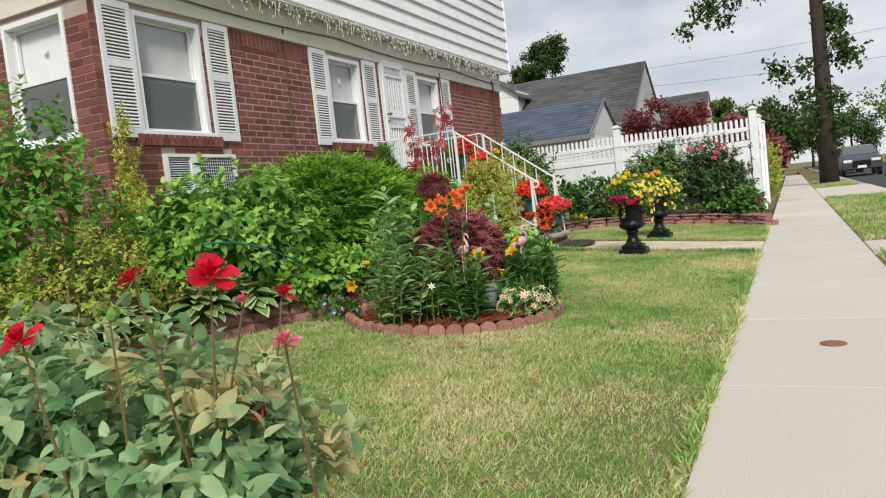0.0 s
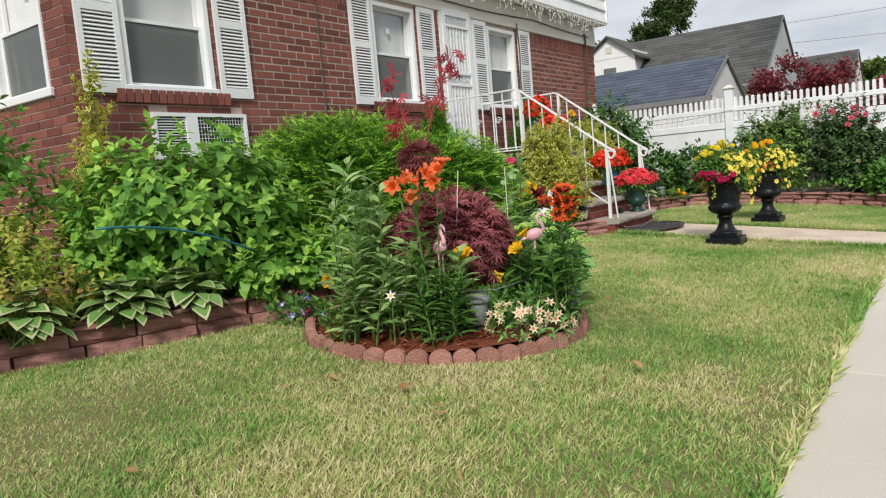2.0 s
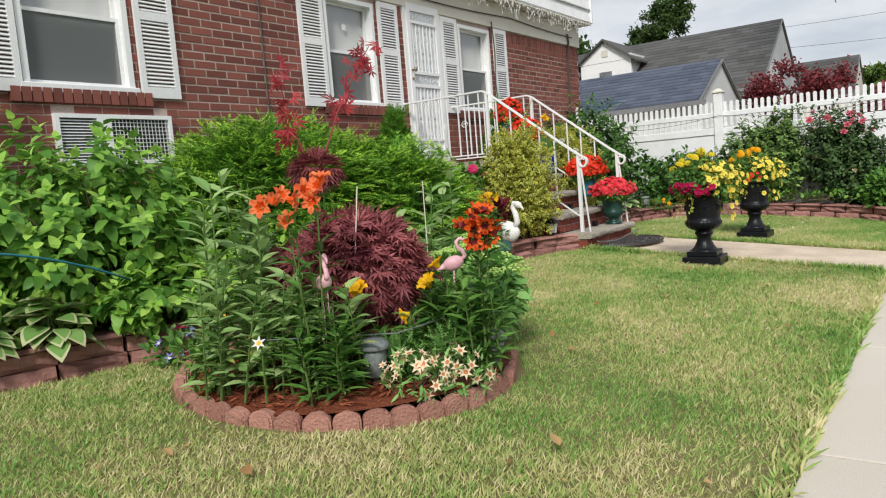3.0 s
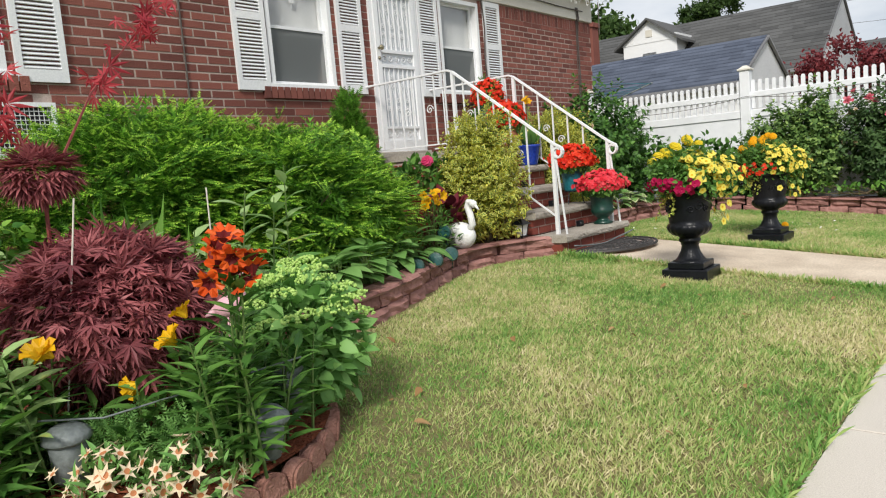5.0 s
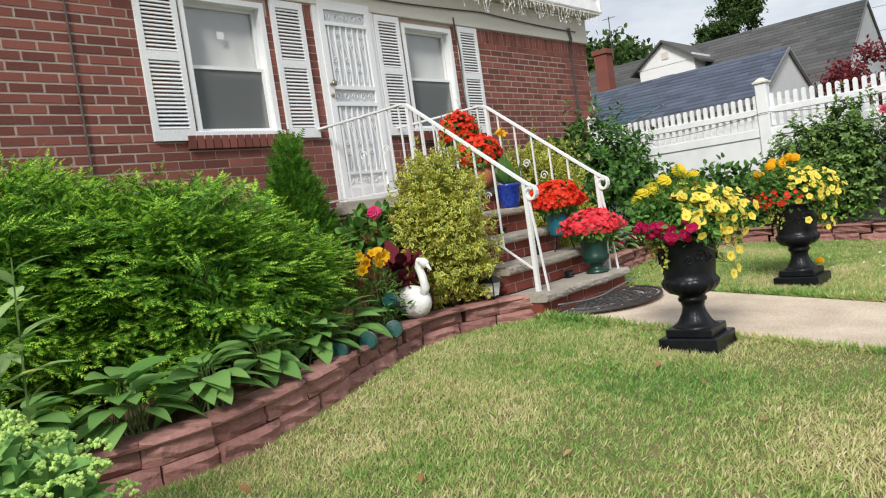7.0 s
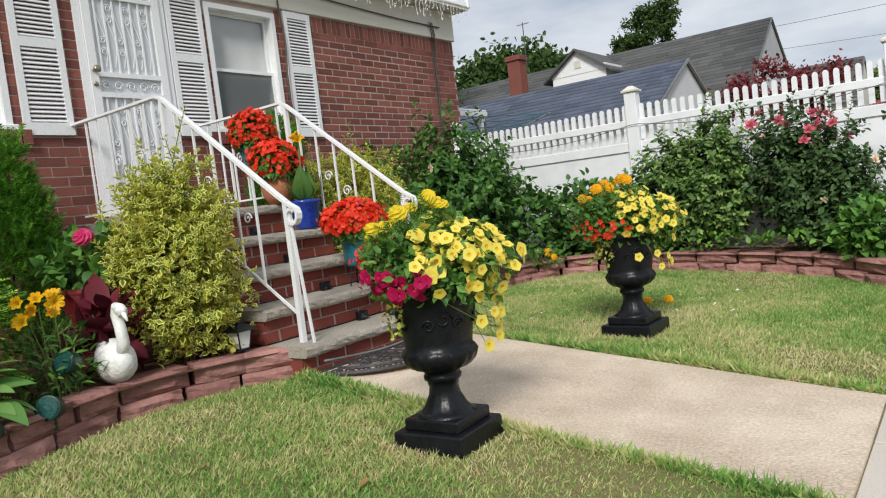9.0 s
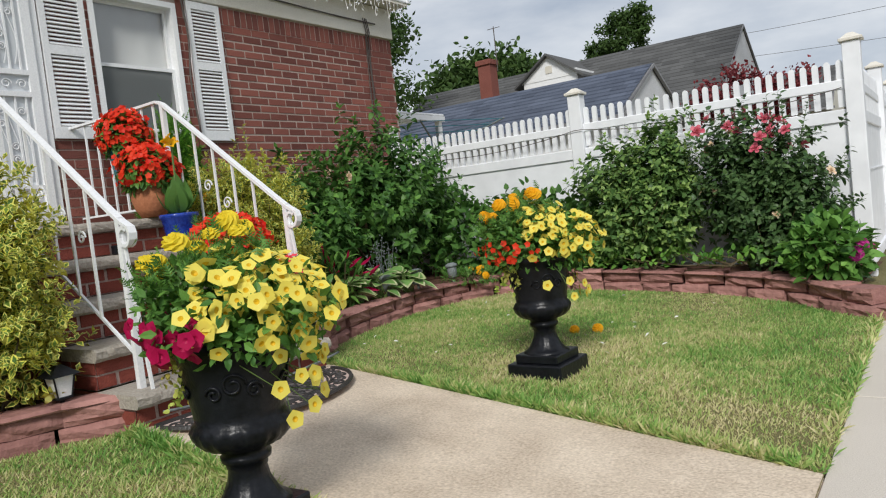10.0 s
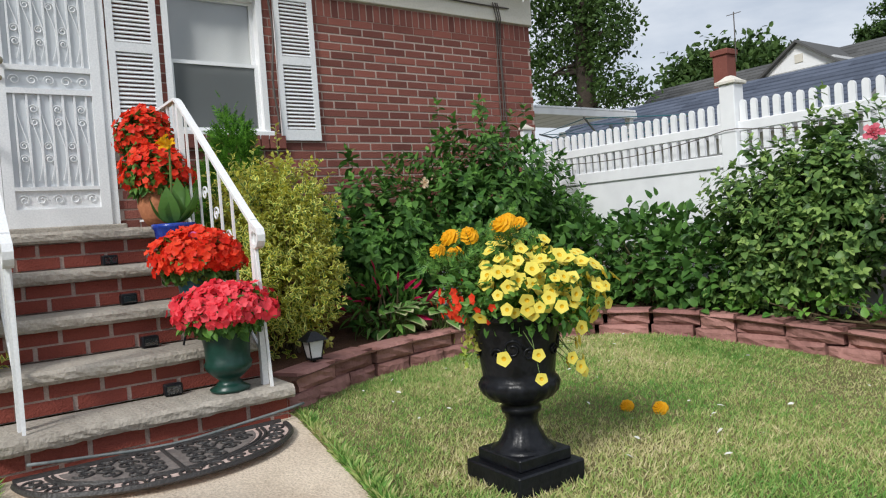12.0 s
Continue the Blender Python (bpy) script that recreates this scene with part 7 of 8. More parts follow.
flamingo((-1.90, 4.13, IB - 0.01), 0.44, 60, "faded pink plastic flamingo on wire legs")
flamingo((-1.74, 4.755, IB - 0.02), 0.435, 130, "pale pink plastic flamingo among the lilies")
for x, y, z, turn in ((-3.02, 7.22, 0.20, -60), (-3.12, 7.5, 0.20, -50), (-3.3, 7.68, 0.34, -70), (-2.98, 6.98, 0.20, -60)):
    sp = thing("garden_spotlight", (x, y, z), "dark green round garden spotlight on the block wall", "spotlight", "garden spotlights", turn=turn)
    part("stake", tube([(0, 0, -0.03), (0, 0, 0.03)], 0.01, 6), M["green_glaze"], sp)
    bm = lathe([(0.012, -0.05), (0.03, -0.045), (0.046, -0.015), (0.052, 0.03), (0.054, 0.045), (0.046, 0.045), (0.0, 0.03)], 20)
    bmesh.ops.rotate(bm, verts=bm.verts, cent=(0, 0, 0), matrix=Matrix.Rotation(radians(75), 3, "Y"))
    bmesh.ops.translate(bm, verts=bm.verts, vec=(0, 0, 0.065))
    part("head", bm, M["green_glaze"], sp, smooth=True)
    bm = lathe([(0.044, 0.040), (0.044, 0.044), (0.0, 0.046)], 20)
    bmesh.ops.rotate(bm, verts=bm.verts, cent=(0, 0, 0), matrix=Matrix.Rotation(radians(75), 3, "Y"))
    bmesh.ops.translate(bm, verts=bm.verts, vec=(0.004, 0, 0.066))
    part("lens", bm, M["lens_glass"], sp)

M["pewter"] = surface("grey_plastic", (0.12, 0.14, 0.14), (0.21, 0.23, 0.23), 20, 60, 0.55, 0.2)


def mushroom_lamp(at, lean, label, s=1.0):
    lamp = thing("solar_lamp", at, label, "solar lamp", "mushroom lamps")
    lamp.matrix_world = pose(*at, lean[0], lean[1], 0) @ Matrix.Scale(s, 4)
    part("stake", lathe([(0.012, -0.03), (0.012, 0.10)], 8), M["pewter"], lamp)
    part("body", lathe([(0.035, 0.09), (0.046, 0.10), (0.05, 0.20), (0.045, 0.205), (0.0, 0.205)], 24, None, lambda u, z: 1 + 0.02 * math.cos(u * 2 * math.pi * 12)), M["pewter"], lamp, smooth=True)
    part("cap", lathe([(0.058, 0.203), (0.064, 0.21), (0.060, 0.225), (0.035, 0.242), (0.0, 0.246)], 24), M["pewter"], lamp, "domed grey cap", True)


mushroom_lamp((-1.825, 4.285, IB - 0.055), (2, 3), "grey mushroom-shaped solar lamp in the mulch")
mushroom_lamp((-1.565, 4.69, IB - 0.095), (-6, 7), "grey mushroom-shaped solar lamp leaning over the edging")
mushroom_lamp((-1.73, 4.965, IB - 0.05), (8, -4), "grey mushroom-shaped solar lamp under the sedum")
for x, y in ((-3.62, 11.7), (-3.66, 11.35), (-3.5, 12.05)):
    mushroom_lamp((x, y, 0.22), (3, -3), "dark solar lamp among the bed plants", 0.85)


def lantern(at, label):
    lamp = thing("garden_lantern", at, label, "lantern", "garden lanterns")
    part("stake", lathe([(0.01, -0.02), (0.01, 0.06)], 8), M["black_iron"], lamp)
    part("base", box(-0.035, 0.035, -0.035, 0.035, 0.05, 0.062, bevel=0.003), M["black_iron"], lamp)
    bm = bmesh.new()
    for sx in (-1, 1):
        for sy in (-1, 1):
            part("frame_bar", tube([(sx * 0.03, sy * 0.03, 0.06), (sx * 0.045, sy * 0.045, 0.155)], 0.004, 4), M["black_iron"], lamp)
    bm = bmesh.new()
    bmesh.ops.create_cone(bm, cap_ends=True, segments=4, radius1=0.04, radius2=0.06, depth=0.09, matrix=Matrix.Translation((0, 0, 0.108)) @ Matrix.Rotation(radians(45), 4, "Z"))
    part("glass", bm, M["curtain"], lamp, "frosted lantern glass")
    bm = bmesh.new()
    bmesh.ops.create_cone(bm, cap_ends=True, segments=4, radius1=0.092, radius2=0.02, depth=0.045, matrix=Matrix.Translation((0, 0, 0.178)) @ Matrix.Rotation(radians(45), 4, "Z"))
    part("roof", bm, M["black_iron"], lamp)


lantern((-3.17, 8.50, 0.22), "black solar lantern beside the bottom step")
lantern((-3.30, 10.15, 0.22), "black solar lantern on the block wall beside the steps")

# ---- bed north of the steps ----
db, P, N, rng = shrub("lilac_bush", "dense dark green broad-leaved bush against the brick wall", "shrub", [(-4.4, 12.3, 1.02, 0.6, 0.85, 0.76), (-4.4, 11.2, 0.84, 0.5, 0.55, 0.52), (-4.45, 13.0, 0.85, 0.4, 0.4, 0.55)], 10500, 0.095, OVATE_WIDE, [G["lilac"]], 150, up=0.1, lump=0.38, shell=0.6, cluster=9, young=[G["mid"]], droop=0.5)
blooms(db, "rose_flower", ROSE, P, N, rng, 3, 0.035, [G["peach"]], "pale cream rose", 0.95)
fb, P, N, rng = shrub("hibiscus_bush", "leafy green bush in front of the white fence", "shrub", [(-2.3, 12.98, 0.72, 0.42, 0.34, 0.58), (-1.92, 12.98, 0.88, 0.34, 0.34, 0.56)], 10500, 0.066, TOOTHED, [G["hibiscus"]], 151, floor=float(ground_z(-2.1)) + 0.14, lump=0.42, shell=0.6, cluster=9, young=[G["hibiscus_young"]], up=0.35)
rb, P, N, rng = shrub("climbing_rose", "dark rose bush with pink roses above the fence", "rose bush", [(-1.3, 13.0, 0.85, 0.36, 0.32, 0.56), (-0.95, 12.95, 0.66, 0.36, 0.30, 0.52)], 8500, 0.062, TOOTHED, [G["rose_bush_leaf"]], 152, floor=float(ground_z(-1.1)) + 0.14, lump=0.42, shell=0.6, cluster=7, shoots=24, shoot=0.28)
blooms(rb, "rose_flower", ROSE, P, N, rng, 18, 0.05, [G["rose_pink"]], "pink rose", 0.9)
blooms(rb, "faded_rose", ROSE, P, N, rng, 10, 0.03, [G["peach"]], "faded cream rose", 0.4)
bn, P, N, rng = shrub("bean_plants", "tangled low green plants with dry stalks before the fence", "plant", [(-3.25, 12.95, 0.54, 0.5, 0.3, 0.42), (-2.8, 12.9, 0.50, 0.42, 0.3, 0.36), (-3.72, 12.85, 0.5, 0.34, 0.4, 0.42)], 2600, 0.09, BROAD, [G["dark"]], 153, lump=0.3)
part("dry_stalks", stems_mesh(rng, (0.1, 0, 0), np.stack([rng.uniform(-0.5, 0.5, 26), rng.normal(size=26) * 0.1, rng.uniform(0.4, 0.62, 26)], 1), 0.004, bend=0.03), surface("dry_stalk", (0.26, 0.2, 0.1), (0.36, 0.29, 0.16), 8, 60, 0.8, 0.1), bn)
hp, P, N, rng = shrub("bigleaf_hydrangea", "small hydrangea with magenta flower heads at the fence corner", "shrub", [(-0.68, 12.55, 0.30, 0.24, 0.26, 0.24)], 900, 0.09, BROAD, [G["mid"]], 154, floor=float(ground_z(-0.68)) + 0.14)
blooms(hp, "flower_head", POMPON, P, N, rng, 6, 0.045, [G["magenta"]], "magenta flower head", 0.12)
lf, *_ = shrub("leafy_weeds", "light green low leaves along the wall foot", "plant", [(-2.0, 12.78, 0.26, 0.7, 0.1, 0.1), (-1.2, 12.72, 0.25, 0.5, 0.12, 0.08), (-0.75, 12.4, 0.24, 0.2, 0.2, 0.07)], 700, 0.06, BROAD, [G["hydrangea"]], 155, stems=10)
for i, (x, y) in enumerate(((-3.68, 11.25), (-3.62, 11.55), (-3.72, 10.95))):
    hosta((x, y, 0.22), 0.22, 24, 160 + i, VH, "small variegated hosta beside the block wall", 0.15)
rd, P, N, rng = shrub("red_celosia", "dark-leaved plant with thin red flower spikes", "plant", [(-3.85, 10.95, 0.42, 0.22, 0.25, 0.2)], 260, 0.11, NARROW, [G["mid"]], 163)
blooms(rd, "flower_spike", SLIVER, P, N, rng, 26, 0.12, [G["crimson"]], "red flower spike", 0.15)
om, P, N, rng = shrub("orange_marigolds", "low orange marigolds at the curve of the wall", "flowers", [(-3.4, 12.15, 0.28, 0.25, 0.2, 0.08)], 260, 0.05, SPRIG, [G["mid"], G["mid"]], 164)
blooms(om, "flower", POMPON, P, N, rng, 6, 0.028, [G["orange"]], "orange marigold", 0.0)
ds = thing("silver_seedheads", (-3.82, 11.5, 0.23), "upright silvery dry seed stalks", "plant")
rng = np.random.default_rng(165)
tips = np.stack([rng.normal(size=9) * 0.06, rng.normal(size=9) * 0.06, rng.uniform(0.35, 0.5, 9)], 1)
part("stalks", stems_mesh(rng, (0, 0, 0), tips, 0.004, bend=0.02), M["pewter"], ds)
Q = np.repeat(tips, 14, 0) * np.linspace(0.55, 1.0, 14 * 9)[:, None] ** 0
Q[:, 2] *= np.tile(np.linspace(0.5, 1, 14), 9)
scatter("seeds", bud, Q + rng.normal(size=Q.shape) * 0.012, rng.normal(size=Q.shape), rng.normal(size=Q.shape), np.full(len(Q), 0.014), [M["pewter"]], ds)

# ---- small things ----
lights = tagged(new("icicle_lights"), "white icicle light strings hanging from the soffit", "string lights")
rng = np.random.default_rng(170)
for k in range(4):
    bm = bmesh.new()
    y0 = Y0 - 0.2 + k * (Y1 - Y0 + 0.25) / 4
    n = 36
    for i in range(n):
        y = y0 + (Y1 - Y0 + 0.25) / 4 * i / n
        L = rng.uniform(0.05, 0.24)
        pts = [(-4.865 + rng.normal() * 0.008, y + rng.normal() * 0.015, 3.262 - 0.015 - L * u) for u in (0, 0.3, 0.6, 1)]
        tube(pts, 0.0022, 3, bm)
        for u in pts[1:]:
            bmesh.ops.create_cone(bm, cap_ends=True, segments=4, radius1=0.007, radius2=0.002, depth=0.03, matrix=Matrix.Translation((u[0] + rng.normal() * 0.02, u[1] + rng.normal() * 0.02, u[2])) @ Matrix.Rotation(rng.uniform(0, 3), 4, "X"))
    part("light_string", bm, M["white"], lights)
part("wire", tube([(-4.865, y, 3.255 + 0.004 * math.sin(y * 9)) for y in np.linspace(Y0 - 0.2, Y1 + 0.05, 60)], 0.004, 4), M["white"], lights)
cover = link_mesh("valve_cover", lathe([(0.06, 0), (0.06, 0.006), (0.05, 0.008), (0.0, 0.009)], 24), surface("rusty_iron", (0.22, 0.09, 0.055), (0.32, 0.14, 0.09), 12, 60, 0.9, 0.5), True)
cover.matrix_world = pose(0.13, 3.95, -0.051)
tagged(cover, "round rusty utility cover set in the pavement", "valve cover")
cable("rope", [(-2.6, 4.0, 0.38), (-2.1, 4.0, 0.33), (-1.75, 4.35, 0.30), (-1.6, 4.9, 0.34)], 0.003, M["pewter"], "thin grey cord tied round the bed plants", "rope")
for i, (x, y, dx, dy, h) in enumerate(((-2.0, 4.33, 0.02, 0.12, 0.8), (-1.95, 4.85, 0.0, 0.01, 0.80))):
    st = link_mesh("plant_stake", tube([(0, 0, 0), (dx, dy, h)], 0.0025, 5), M["cream"])
    st.location = (x, y, IB - 0.02)
    tagged(st, "thin pale plant stake in the round bed", "plant stake", "plant stakes")
cable("rope", [(-3.16, 3.2 + 0.9 * u, 0.76 - 0.23 * u * u) for u in np.linspace(0, 1, 10)], 0.006, M["teal_glaze"], "thin blue-green rope tied round the hydrangea", "rope")
cable("step_cable", [(-2.83 + 0.01 * math.sin(y * 11), y, 0.17 - 0.05 * math.sin((y - 8.7) * 2.7)) for y in np.linspace(8.75, 9.86, 16)], 0.007, M["pewter"], "grey cable looped along the bottom riser")
cable("fence_cable", [(x, 13.37, 1.50 - 0.10 * (1 - (2 * ((x + 5.1) / 2.3 % 1) - 1) ** 2)) for x in np.linspace(-5.0, -0.6, 50)], 0.0035, M["cable"], "dark string-light cable draped along the fence")
rng = np.random.default_rng(175)
X, Y = rng.uniform(-3.2, -1.2, 46), rng.uniform(10.2, 12.3, 46)
ok = (X > bed_edge(Y) + 0.08) & (Y < north_limit(X) - 0.08)
P = np.stack([X, Y, ground_z(X) + 0.033], 1)[ok]
petals = scatter("fallen_petals", OVATE, P, rng.normal(size=P.shape) * np.array([1, 1, 0.2]), np.tile([0, 0, 1.0], (len(P), 1)) + rng.normal(size=P.shape) * 0.3, rng.uniform(0.012, 0.035, len(P)), [G["white_petal"]])
tagged(petals, "scattered white petals on the grass", "petals", kind="stuff")
M["dry_leaf"] = leaf("dry_leaf", (0.28, 0.15, 0.06), (0.45, 0.30, 0.14), 0.8, 0.1)
rng = np.random.default_rng(171)
n = 60
X = rng.uniform(-2.6, -0.5, n)
Y = rng.uniform(1.0, 8.0, n)
ok = (np.hypot(X - ISLAND[0], Y - ISLAND[1]) > 0.9) & (X > bed_edge(Y) + 0.1)
P = np.stack([X, Y, ground_z(X) + 0.035], 1)[ok]
fallen = scatter("fallen_leaves", BROAD, P, rng.normal(size=P.shape) * np.array([1, 1, 0.2]), np.tile([0, 0, 1.0], (len(P), 1)) + rng.normal(size=P.shape) * 0.3, rng.uniform(0.02, 0.06, len(P)), [M["dry_leaf"]])
tagged(fallen, "scattered dry brown leaves on the lawn", "leaves", kind="stuff")

# ---- trees and the street ----
def tree(name, label, base, trunk_r, height, blobs, n, size, mat, seed, limbs=9, category="tree", fluff=0.15):
    """A tapered trunk, limbs into each mass, and a crown of leaf clumps with gaps."""
    rng = np.random.default_rng(seed)
    ob = thing(name, base, label, category, "street trees")
    h = height
    part("trunk", tube([(0, 0, -0.3), (0.02, 0.01, h * 0.25), (-0.05, 0.04, h * 0.6), (0.06, 0, h)], trunk_r * 1.15, 10, None, trunk_r * 0.35), M["bark"], ob, smooth=True)
    for i in range(limbs):
        b = blobs[i % len(blobs)]
        tip = np.array(b[:3]) + rng.normal(size=3) * np.array(b[3:]) * 0.3
        m = np.array([0, 0, min(h * 0.95, max(h * 0.12, b[2] * (rng.uniform(0.8, 0.95) if abs(b[0]) < 1.2 or h < 14 else 1.3)))])
        thin = trunk_r * (0.22 if b[3] > 1 else 0.09)
        part("limb", tube([tuple(m), tuple((m + tip) / 2 + np.array([0, 0, 0.15])), tuple(tip)], thin, 6, None, thin * 0.2), M["bark"], ob, smooth=True)
    k = max(8, n // 90)
    C, _ = mound(rng, blobs, k, 0.7, 0.25, -5.0)
    P = C[rng.integers(0, len(C), n)] + rng.normal(size=(n, 3)) * min(0.6, np.mean([b[3] for b in blobs]) * fluff)
    scatter("crown", OVATE, P, rng.normal(size=P.shape) + np.array([0, 0, -0.2]), rng.normal(size=P.shape) + np.array([0, 0, 0.8]), size * rng.uniform(0.6, 1.3, n), [mat], ob)
    return ob


tree("street_tree", "tall street tree with leafy trunk and high crown", (1.25, 30, -0.1), 0.30, 15, [(-3.8, 0, 7.0, 1.1, 1.1, 0.75), (-1.6, 0, 7.7, 0.8, 0.8, 0.5), (-0.9, 0.2, 4.6, 0.6, 0.6, 0.6), (0.75, 0, 4.7, 0.5, 0.6, 0.5), (-0.2, 0, 2.5, 0.7, 0.7, 1.0), (0.4, 0, 6.2, 0.4, 0.5, 0.5), (2.5, 0, 9.5, 2.0, 2, 1.0), (0, 0, 13.5, 4, 4, 2.5)], 15000, 0.2, G["far"], 180, 16)
tree("yard_tree", "large old tree with dark airy crown beyond the house", (-19.3, 30, -0.1), 0.5, 13, [(-1.6, 0, 7.5, 2.0, 1.8, 2.2), (1.3, 0, 8.4, 1.2, 1.4, 2.0), (-0.5, 0, 11, 2.6, 2.2, 2.3), (1.6, 0, 5.4, 0.8, 1.0, 0.7), (-0.9, 0, 5.6, 1.2, 1.2, 0.8)], 15000, 0.2, G["far"], 181, 18, fluff=0.2)
tree("round_tree", "broad round-crowned tree behind the neighbour house", (-22.9, 46, -0.1), 0.4, 8, [(-0.2, 0, 7.6, 2.9, 2.6, 2.1), (-2.4, 0, 6.9, 1.9, 2, 1.7), (2.0, 0, 7.2, 1.6, 2, 1.5)], 26000, 0.42, G["far"], 182, fluff=0.24)
tree("back_tree", "dark tree rising behind the grey roof", (-14.2, 46, -0.1), 0.3, 9, [(0, 0, 9.0, 1.3, 1.3, 1.3), (-1.0, 0, 8.4, 0.9, 1, 0.8), (0.9, 0, 10.0, 0.8, 0.8, 0.7)], 8000, 0.2, G["far"], 183)
tree("red_maple", "wide dark red maple tree behind the fence", (-4.0, 26, -0.1), 0.14, 2.6, [(0, 0, 2.95, 1.3, 1.2, 0.6), (0.9, 0, 2.75, 0.7, 0.8, 0.45), (-1.1, 0, 2.7, 0.8, 0.9, 0.45)], 4600, 0.12, G["red_tree"], 184)
for i, (x, y, h, w, m) in enumerate(((-1.5, 42, 2.7, 1.15, "maple"), (-1.3, 62, 6.2, 2.4, "far"), (2.6, 78, 6.5, 2.2, "far"), (-5.6, 70, 7.6, 1.6, "far_light"), (12.5, 60, 8.0, 3.0, "far"), (11.5, 90, 8, 4, "far_light"), (-3.2, 50, 4.4, 1.3, "maple"), (-1.9, 52, 3.4, 1.3, "coleus"), (-3.4, 74, 6.5, 2.2, "far_light"), (7.5, 110, 7.5, 3.2, "far"), (3.2, 125, 7.0, 3.0, "far_light"), (12.0, 78, 7.0, 2.4, "far"), (-1.0, 120, 8.0, 3.4, "far"))):
    tree("far_tree", "distant roadside tree with full crown", (x, y, -0.1), 0.2, h * 0.7, [(0, 0, h * 0.7, w, w, h * 0.28), (0.5 * w, 0, h * 0.5, w * 0.6, w * 0.6, h * 0.2)], 4200, 0.35, G[m], 190 + i)
shrub("pavement_shrub", "rounded yellow-green shrub beside the pavement beyond the fence", "shrub", [(-0.75, 19.8, 0.75, 0.5, 0.9, 0.8)], 5200, 0.08, OVATE, [G["lime"]], 200, floor=-0.05)


def car(at, turn, colour, label):
    ob = thing("car", at, label, "car", "parked cars", turn=turn)
    paint = surface("car_paint", colour, tuple(min(1, c * 1.3) for c in colour), 1, 200, 0.25, 0)
    side = [(-2.2, 0.35), (-2.25, 0.75), (-2.1, 0.98), (-1.1, 1.08), (-0.45, 1.55), (1.3, 1.62), (1.95, 1.15), (2.2, 1.05), (2.22, 0.4)]
    bm = bmesh.new()
    L = [bm.verts.new((-0.9 + (0.16 if z > 1.2 else 0), y, z)) for y, z in side]
    R = [bm.verts.new((0.9 - (0.16 if z > 1.2 else 0), y, z)) for y, z in side]
    bm.faces.new(L)
    bm.faces.new(R[::-1])
    for k in range(len(side)):
        bm.faces.new((L[k], R[k], R[(k + 1) % len(side)], L[(k + 1) % len(side)]))
    bmesh.ops.recalc_face_normals(bm, faces=bm.faces)
    bmesh.ops.bevel(bm, geom=list(bm.edges), offset=0.05, segments=2, affect="EDGES")
    body = part("body", bm, paint, ob, smooth=False)
    bm = bmesh.new()
    q = [bm.verts.new(p) for p in ((-0.78, -1.06, 1.13), (0.78, -1.06, 1.13), (0.66, -0.52, 1.53), (-0.66, -0.52, 1.53))]
    bm.faces.new(q)
    part("windscreen", bm, M["screen"], body)
    part("side_window", box(-0.885, -0.80, -0.4, 1.3, 1.12, 1.5), M["dark"], body)
    part("side_window", box(0.80, 0.885, -0.4, 1.3, 1.12, 1.5), M["dark"], body)
    for x in (-0.62, 0.62):
        part("headlight", box(x - 0.2, x + 0.2, -2.27, -2.2, 0.72, 0.86, bevel=0.02), M["white"], ob)
    part("grille", box(-0.4, 0.4, -2.28, -2.2, 0.5, 0.8, bevel=0.02), M["black_iron"], ob)
    part("number_plate", box(-0.2, 0.2, -2.3, -2.27, 0.42, 0.55), M["white"], ob)
    for x in (-0.82, 0.82):
        for y in (-1.4, 1.4):
            bm = lathe([(0.20, -0.11), (0.33, -0.10), (0.34, 0.10), (0.20, 0.11)], 22)
            bmesh.ops.rotate(bm, verts=bm.verts, cent=(0, 0, 0), matrix=Matrix.Rotation(radians(90), 3, "Y"))
            w = part("tyre", bm, M["rubber"], ob)
            w.location = (x, y, 0.34)
            bm = lathe([(0.19, -0.115), (0.19, 0.115)], 16)
            bmesh.ops.rotate(bm, verts=bm.verts, cent=(0, 0, 0), matrix=Matrix.Rotation(radians(90), 3, "Y"))
            part("rim", bm, M["pewter"], w)
    return ob


car((3.25, 44.4, -0.2), 0, (0.06, 0.065, 0.08), "dark grey car parked at the kerb")
car((3.1, 53.0, -0.2), 0, (0.04, 0.05, 0.08), "dark blue car parked farther along the street")
car((3.1, 61.0, -0.2), 0, (0.25, 0.25, 0.26), "silver car parked far along the street")
for i, (p, q) in enumerate((((-6.1, 38, 6.4), (14, 40, 7.2)), ((-6.1, 39, 5.6), (14, 44, 6.0)))):
    cable("power_line", [tuple(np.array(p) + (np.array(q) - np.array(p)) * u - np.array([0, 0, 1.2 * u * (1 - u)])) for u in np.linspace(0, 1, 14)], 0.008, M["cable"], "thin overhead power line")
aw = thing("patio_awning", (-8.6, 17.5, -0.1), "white ribbed patio awning on posts behind the house", "awning")
for i in range(8):
    part("roof_panel", box(-1.3, 0.55, -1.4 + i * 0.35, -1.4 + i * 0.35 + 0.33, 2.80, 2.84, bevel=0.01), M["vinyl"], aw)
part("front_beam", box(-1.3, 0.55, -1.5, -1.42, 2.70, 2.80), M["vinyl"], aw)
part("side_beam", box(0.47, 0.55, -1.42, 1.4, 2.70, 2.795), M["vinyl"], aw)
for x in (-1.2, 0.45):
    for y in (-1.4, 1.3):
        part("post", box(x - 0.05, x + 0.05, y - 0.05, y + 0.05, -0.2, 2.70), M["vinyl"], aw)
dr = thing("clothes_dryer", (-6.6, 16.5, -0.1), "rotary clothes dryer with green lines", "clothes dryer")
part("pole", lathe([(0.025, -0.2), (0.025, 2.3)], 8), M["pewter"], dr)
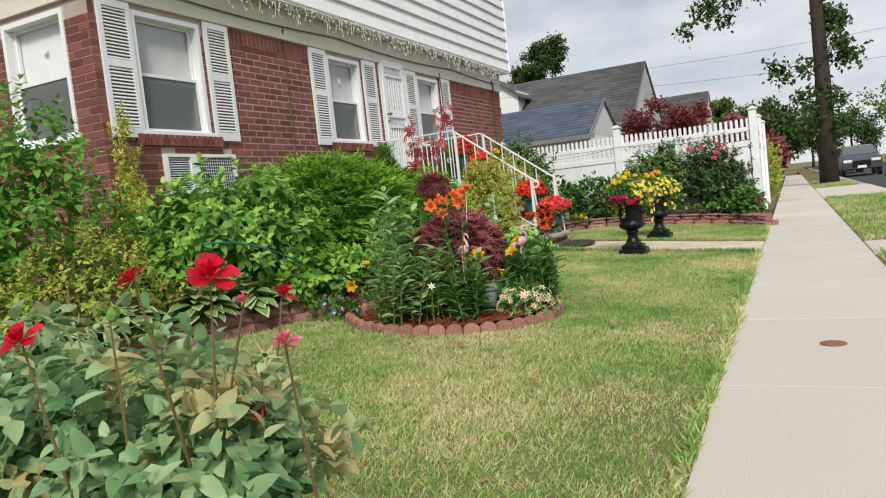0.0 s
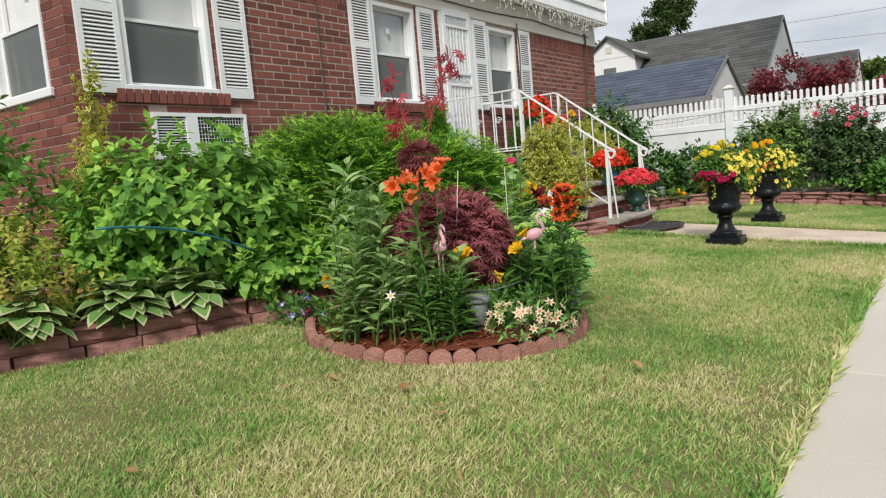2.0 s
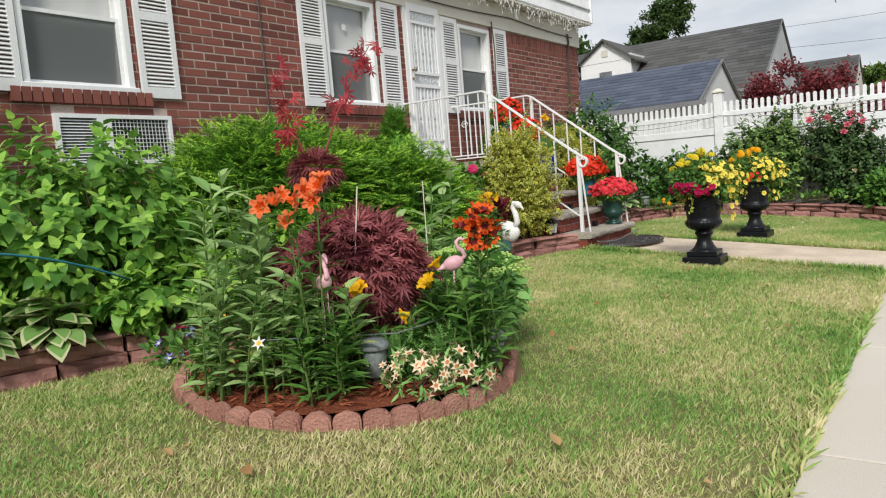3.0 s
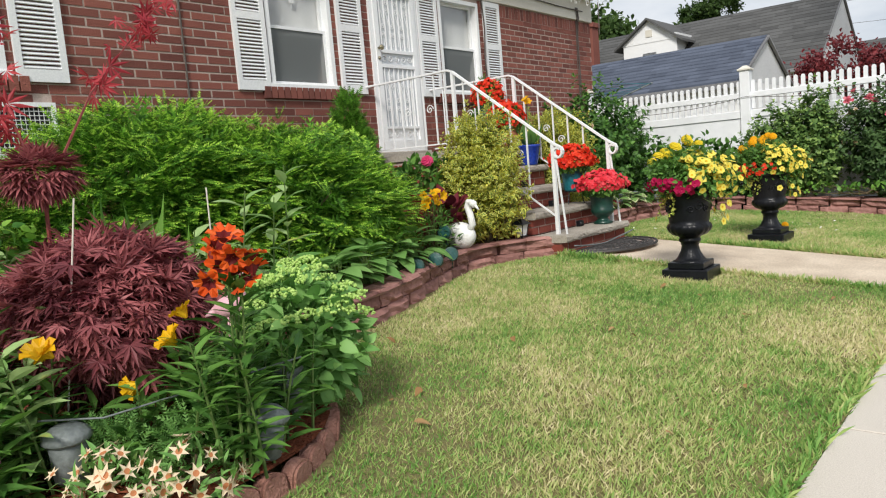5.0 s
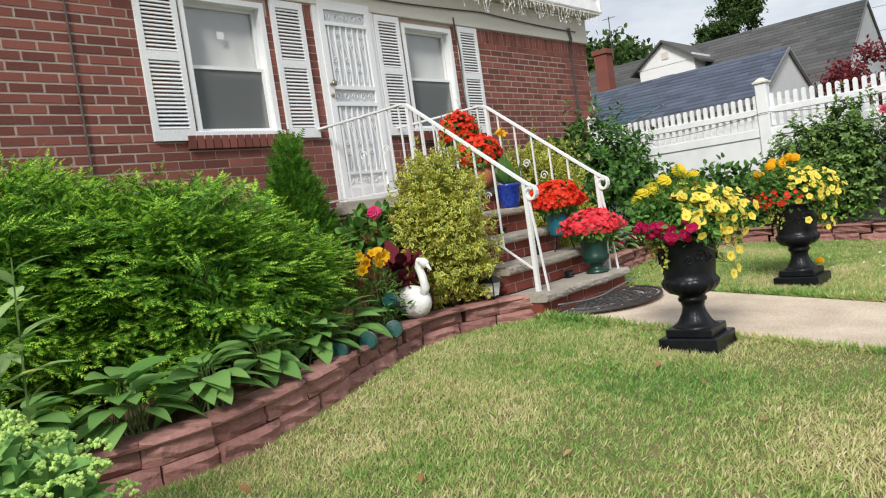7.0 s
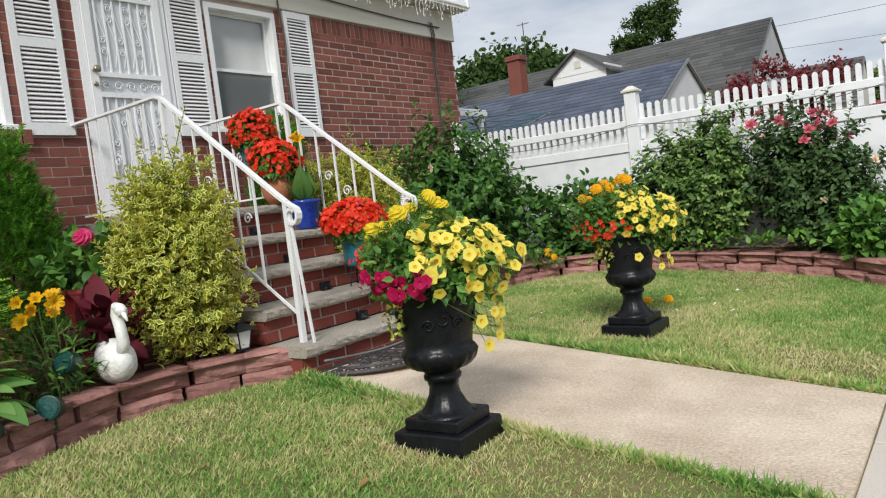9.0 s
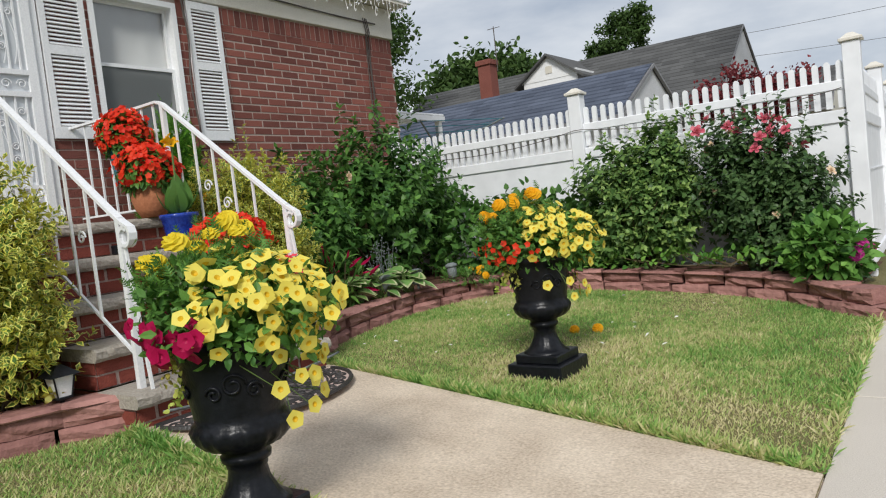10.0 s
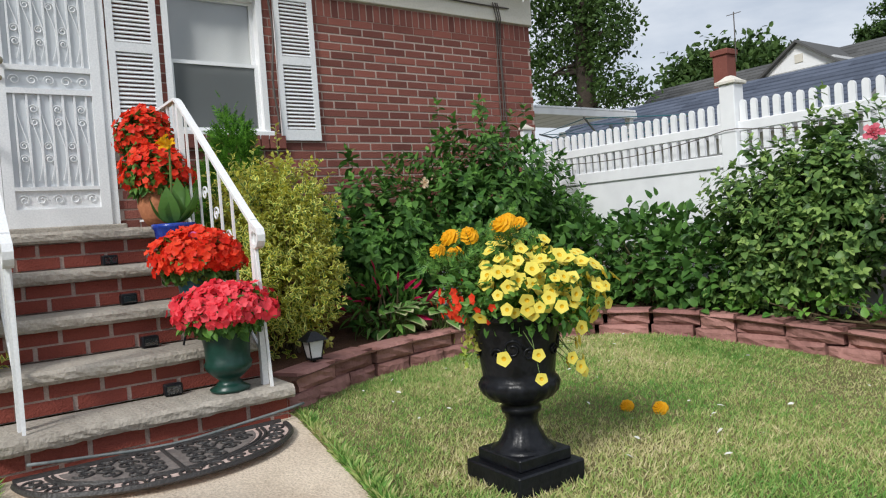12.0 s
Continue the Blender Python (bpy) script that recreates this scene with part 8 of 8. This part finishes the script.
for k in range(4):
    a = k * math.pi / 2 + 0.4
    part("arm", tube([(0, 0, 1.9), (1.1 * math.cos(a), 1.1 * math.sin(a), 2.3)], 0.014, 5), M["pewter"], dr)
bm = bmesh.new()
for r in (0.5, 0.7, 0.9, 1.08):
    tube([(r * math.cos(k * math.pi / 2 + 0.4), r * math.sin(k * math.pi / 2 + 0.4), 1.9 + 0.36 * r) for k in range(5)], 0.006, 4, bm)
part("line", bm, M["teal_glaze"], dr)

# ---- grass ----
def in_lawn(X, Y):
    ok = (X > bed_edge(Y) + 0.03) & (X < -0.335) & (Y < north_limit(X) - 0.03)
    ok &= ~((Y > path_near(X) - 0.01) & (Y < path_far(X) + 0.01))
    ok &= ((X - ISLAND[0]) / (IRX + 0.05)) ** 2 + ((Y - ISLAND[1]) / (IRY + 0.05)) ** 2 > 1
    for ux, uy in (U1, U2):
        ok &= (abs(X - ux) > 0.16) | (abs(Y - uy) > 0.16)
    return ok


def blades(name, X, Y, seed, size, label, mat="grass"):
    rng = np.random.default_rng(seed)
    n = len(X)
    blade = shape_of([(-0.06, 0, 0), (0.06, 0, 0), (0.05, 0.55, 0.05), (-0.01, 1, 0.28)], [(0, 1, 2), (0, 2, 3)])
    a = rng.random(n) * 2 * math.pi
    ln = rng.random(n) * 1.15
    D = np.stack([np.cos(a) * ln, np.sin(a) * ln, np.ones(n)], 1)
    F = np.stack([np.cos(a + rng.normal(size=n)), np.sin(a + rng.normal(size=n)), np.zeros(n)], 1)
    tall_ = 1.04 + 0.14 * np.sin(X * 2.1 + 1) * np.sin(Y * 1.7)
    ob = scatter(name, blade, np.stack([X, Y, ground_z(X) - 0.004], 1), D, F, size * tall_ * rng.uniform(0.6, 1.25, n), [M[mat]])
    tagged(ob, label, "grass", kind="stuff")


rng = np.random.default_rng(300)
n = 580000
X, Y = rng.uniform(-4.3, -0.34, n), rng.uniform(0.6, 12.7, n)
ok = in_lawn(X, Y)
far_side = Y > 9.0
blades("grass", X[ok & ~far_side], Y[ok & ~far_side], 301, 0.030, "short dry summer grass, green with straw patches")
blades("grass", X[ok & far_side], Y[ok & far_side], 302, 0.029, "short green grass beyond the path", "grass_green")
n = 40000
X, Y = rng.uniform(-4.3, -0.34, n), rng.uniform(-3.0, 0.6, n)
ok = in_lawn(X, Y)
blades("grass", X[ok], Y[ok], 303, 0.055, "short dry summer grass beside the pavement")
n = 30000
X, Y = rng.uniform(0.66, 1.92, n), rng.uniform(3, 34, n)
ok = ~((Y > 7.68) & (Y < 8.77)) & ~((Y > 18.98) & (Y < 26.02))
strip_x = X[ok]
blades("strip_grass", strip_x, Y[ok], 304, 0.07, "short grass on the narrow roadside strip")
# a taller fringe along the edges of the path and pavement
n = 9000
u = rng.random(n)
X = np.concatenate([np.full(n // 3, -0.36) + rng.normal(size=n // 3) * 0.02, rng.uniform(-2.9, -0.4, n // 3), rng.uniform(-2.9, -0.4, n - 2 * (n // 3))])
Y = np.concatenate([rng.uniform(0.6, 12.0, n // 3), np.zeros(n // 3), np.zeros(n - 2 * (n // 3))])
Y[n // 3:2 * (n // 3)] = path_near(X[n // 3:2 * (n // 3)]) - 0.02 - abs(rng.normal(size=n // 3)) * 0.02
Y[2 * (n // 3):] = path_far(X[2 * (n // 3):]) + 0.02 + abs(rng.normal(size=n - 2 * (n // 3))) * 0.02
ok = in_lawn(X, Y)
blades("edge_grass", X[ok], Y[ok], 305, 0.06, "longer grass fringe along the concrete edges")

# ---- bricks, last of the structure ----
bricks = lay_bricks()
rng = random.Random(8)
singles, rest, cache = 0, [], {}
for plane, m, w, z, h in bricks:
    d = rng.uniform(-0.0012, 0.0018)
    near = plane == "f" and z > 1.25 and (5.86 < m < 7.22 or 11.2 < m < 13.0)
    if near and singles < 300:
        key = (round(w, 3), round(h, 3))
        if key not in cache:
            cache[key] = brick_mesh(w, h)
        ob = new("brick", cache[key])
        ob.parent = wall_front
        ob.location = (FACADE + d, m, z)
        singles += 1
    elif plane == "f":
        rest.append((FACADE - 0.006, FACADE + d, m - w / 2, m + w / 2, z - h / 2, z + h / 2))
    elif plane == "sill":
        rest.append((FACADE - 0.006, FACADE + 0.035 + d, m - w / 2, m + w / 2, z - h / 2, z + h / 2))
    else:
        rest.append((m - w / 2, m + w / 2, Y0 + d, Y0 + 0.006, z - h / 2, z + h / 2))
far_bricks = new("brickwork", boxes_mesh("brickwork", rest, M["brick_rest"]))
far_bricks.parent = wall_front
tagged(far_bricks, "red bricks in running bond with a soldier course", kind="stuff")
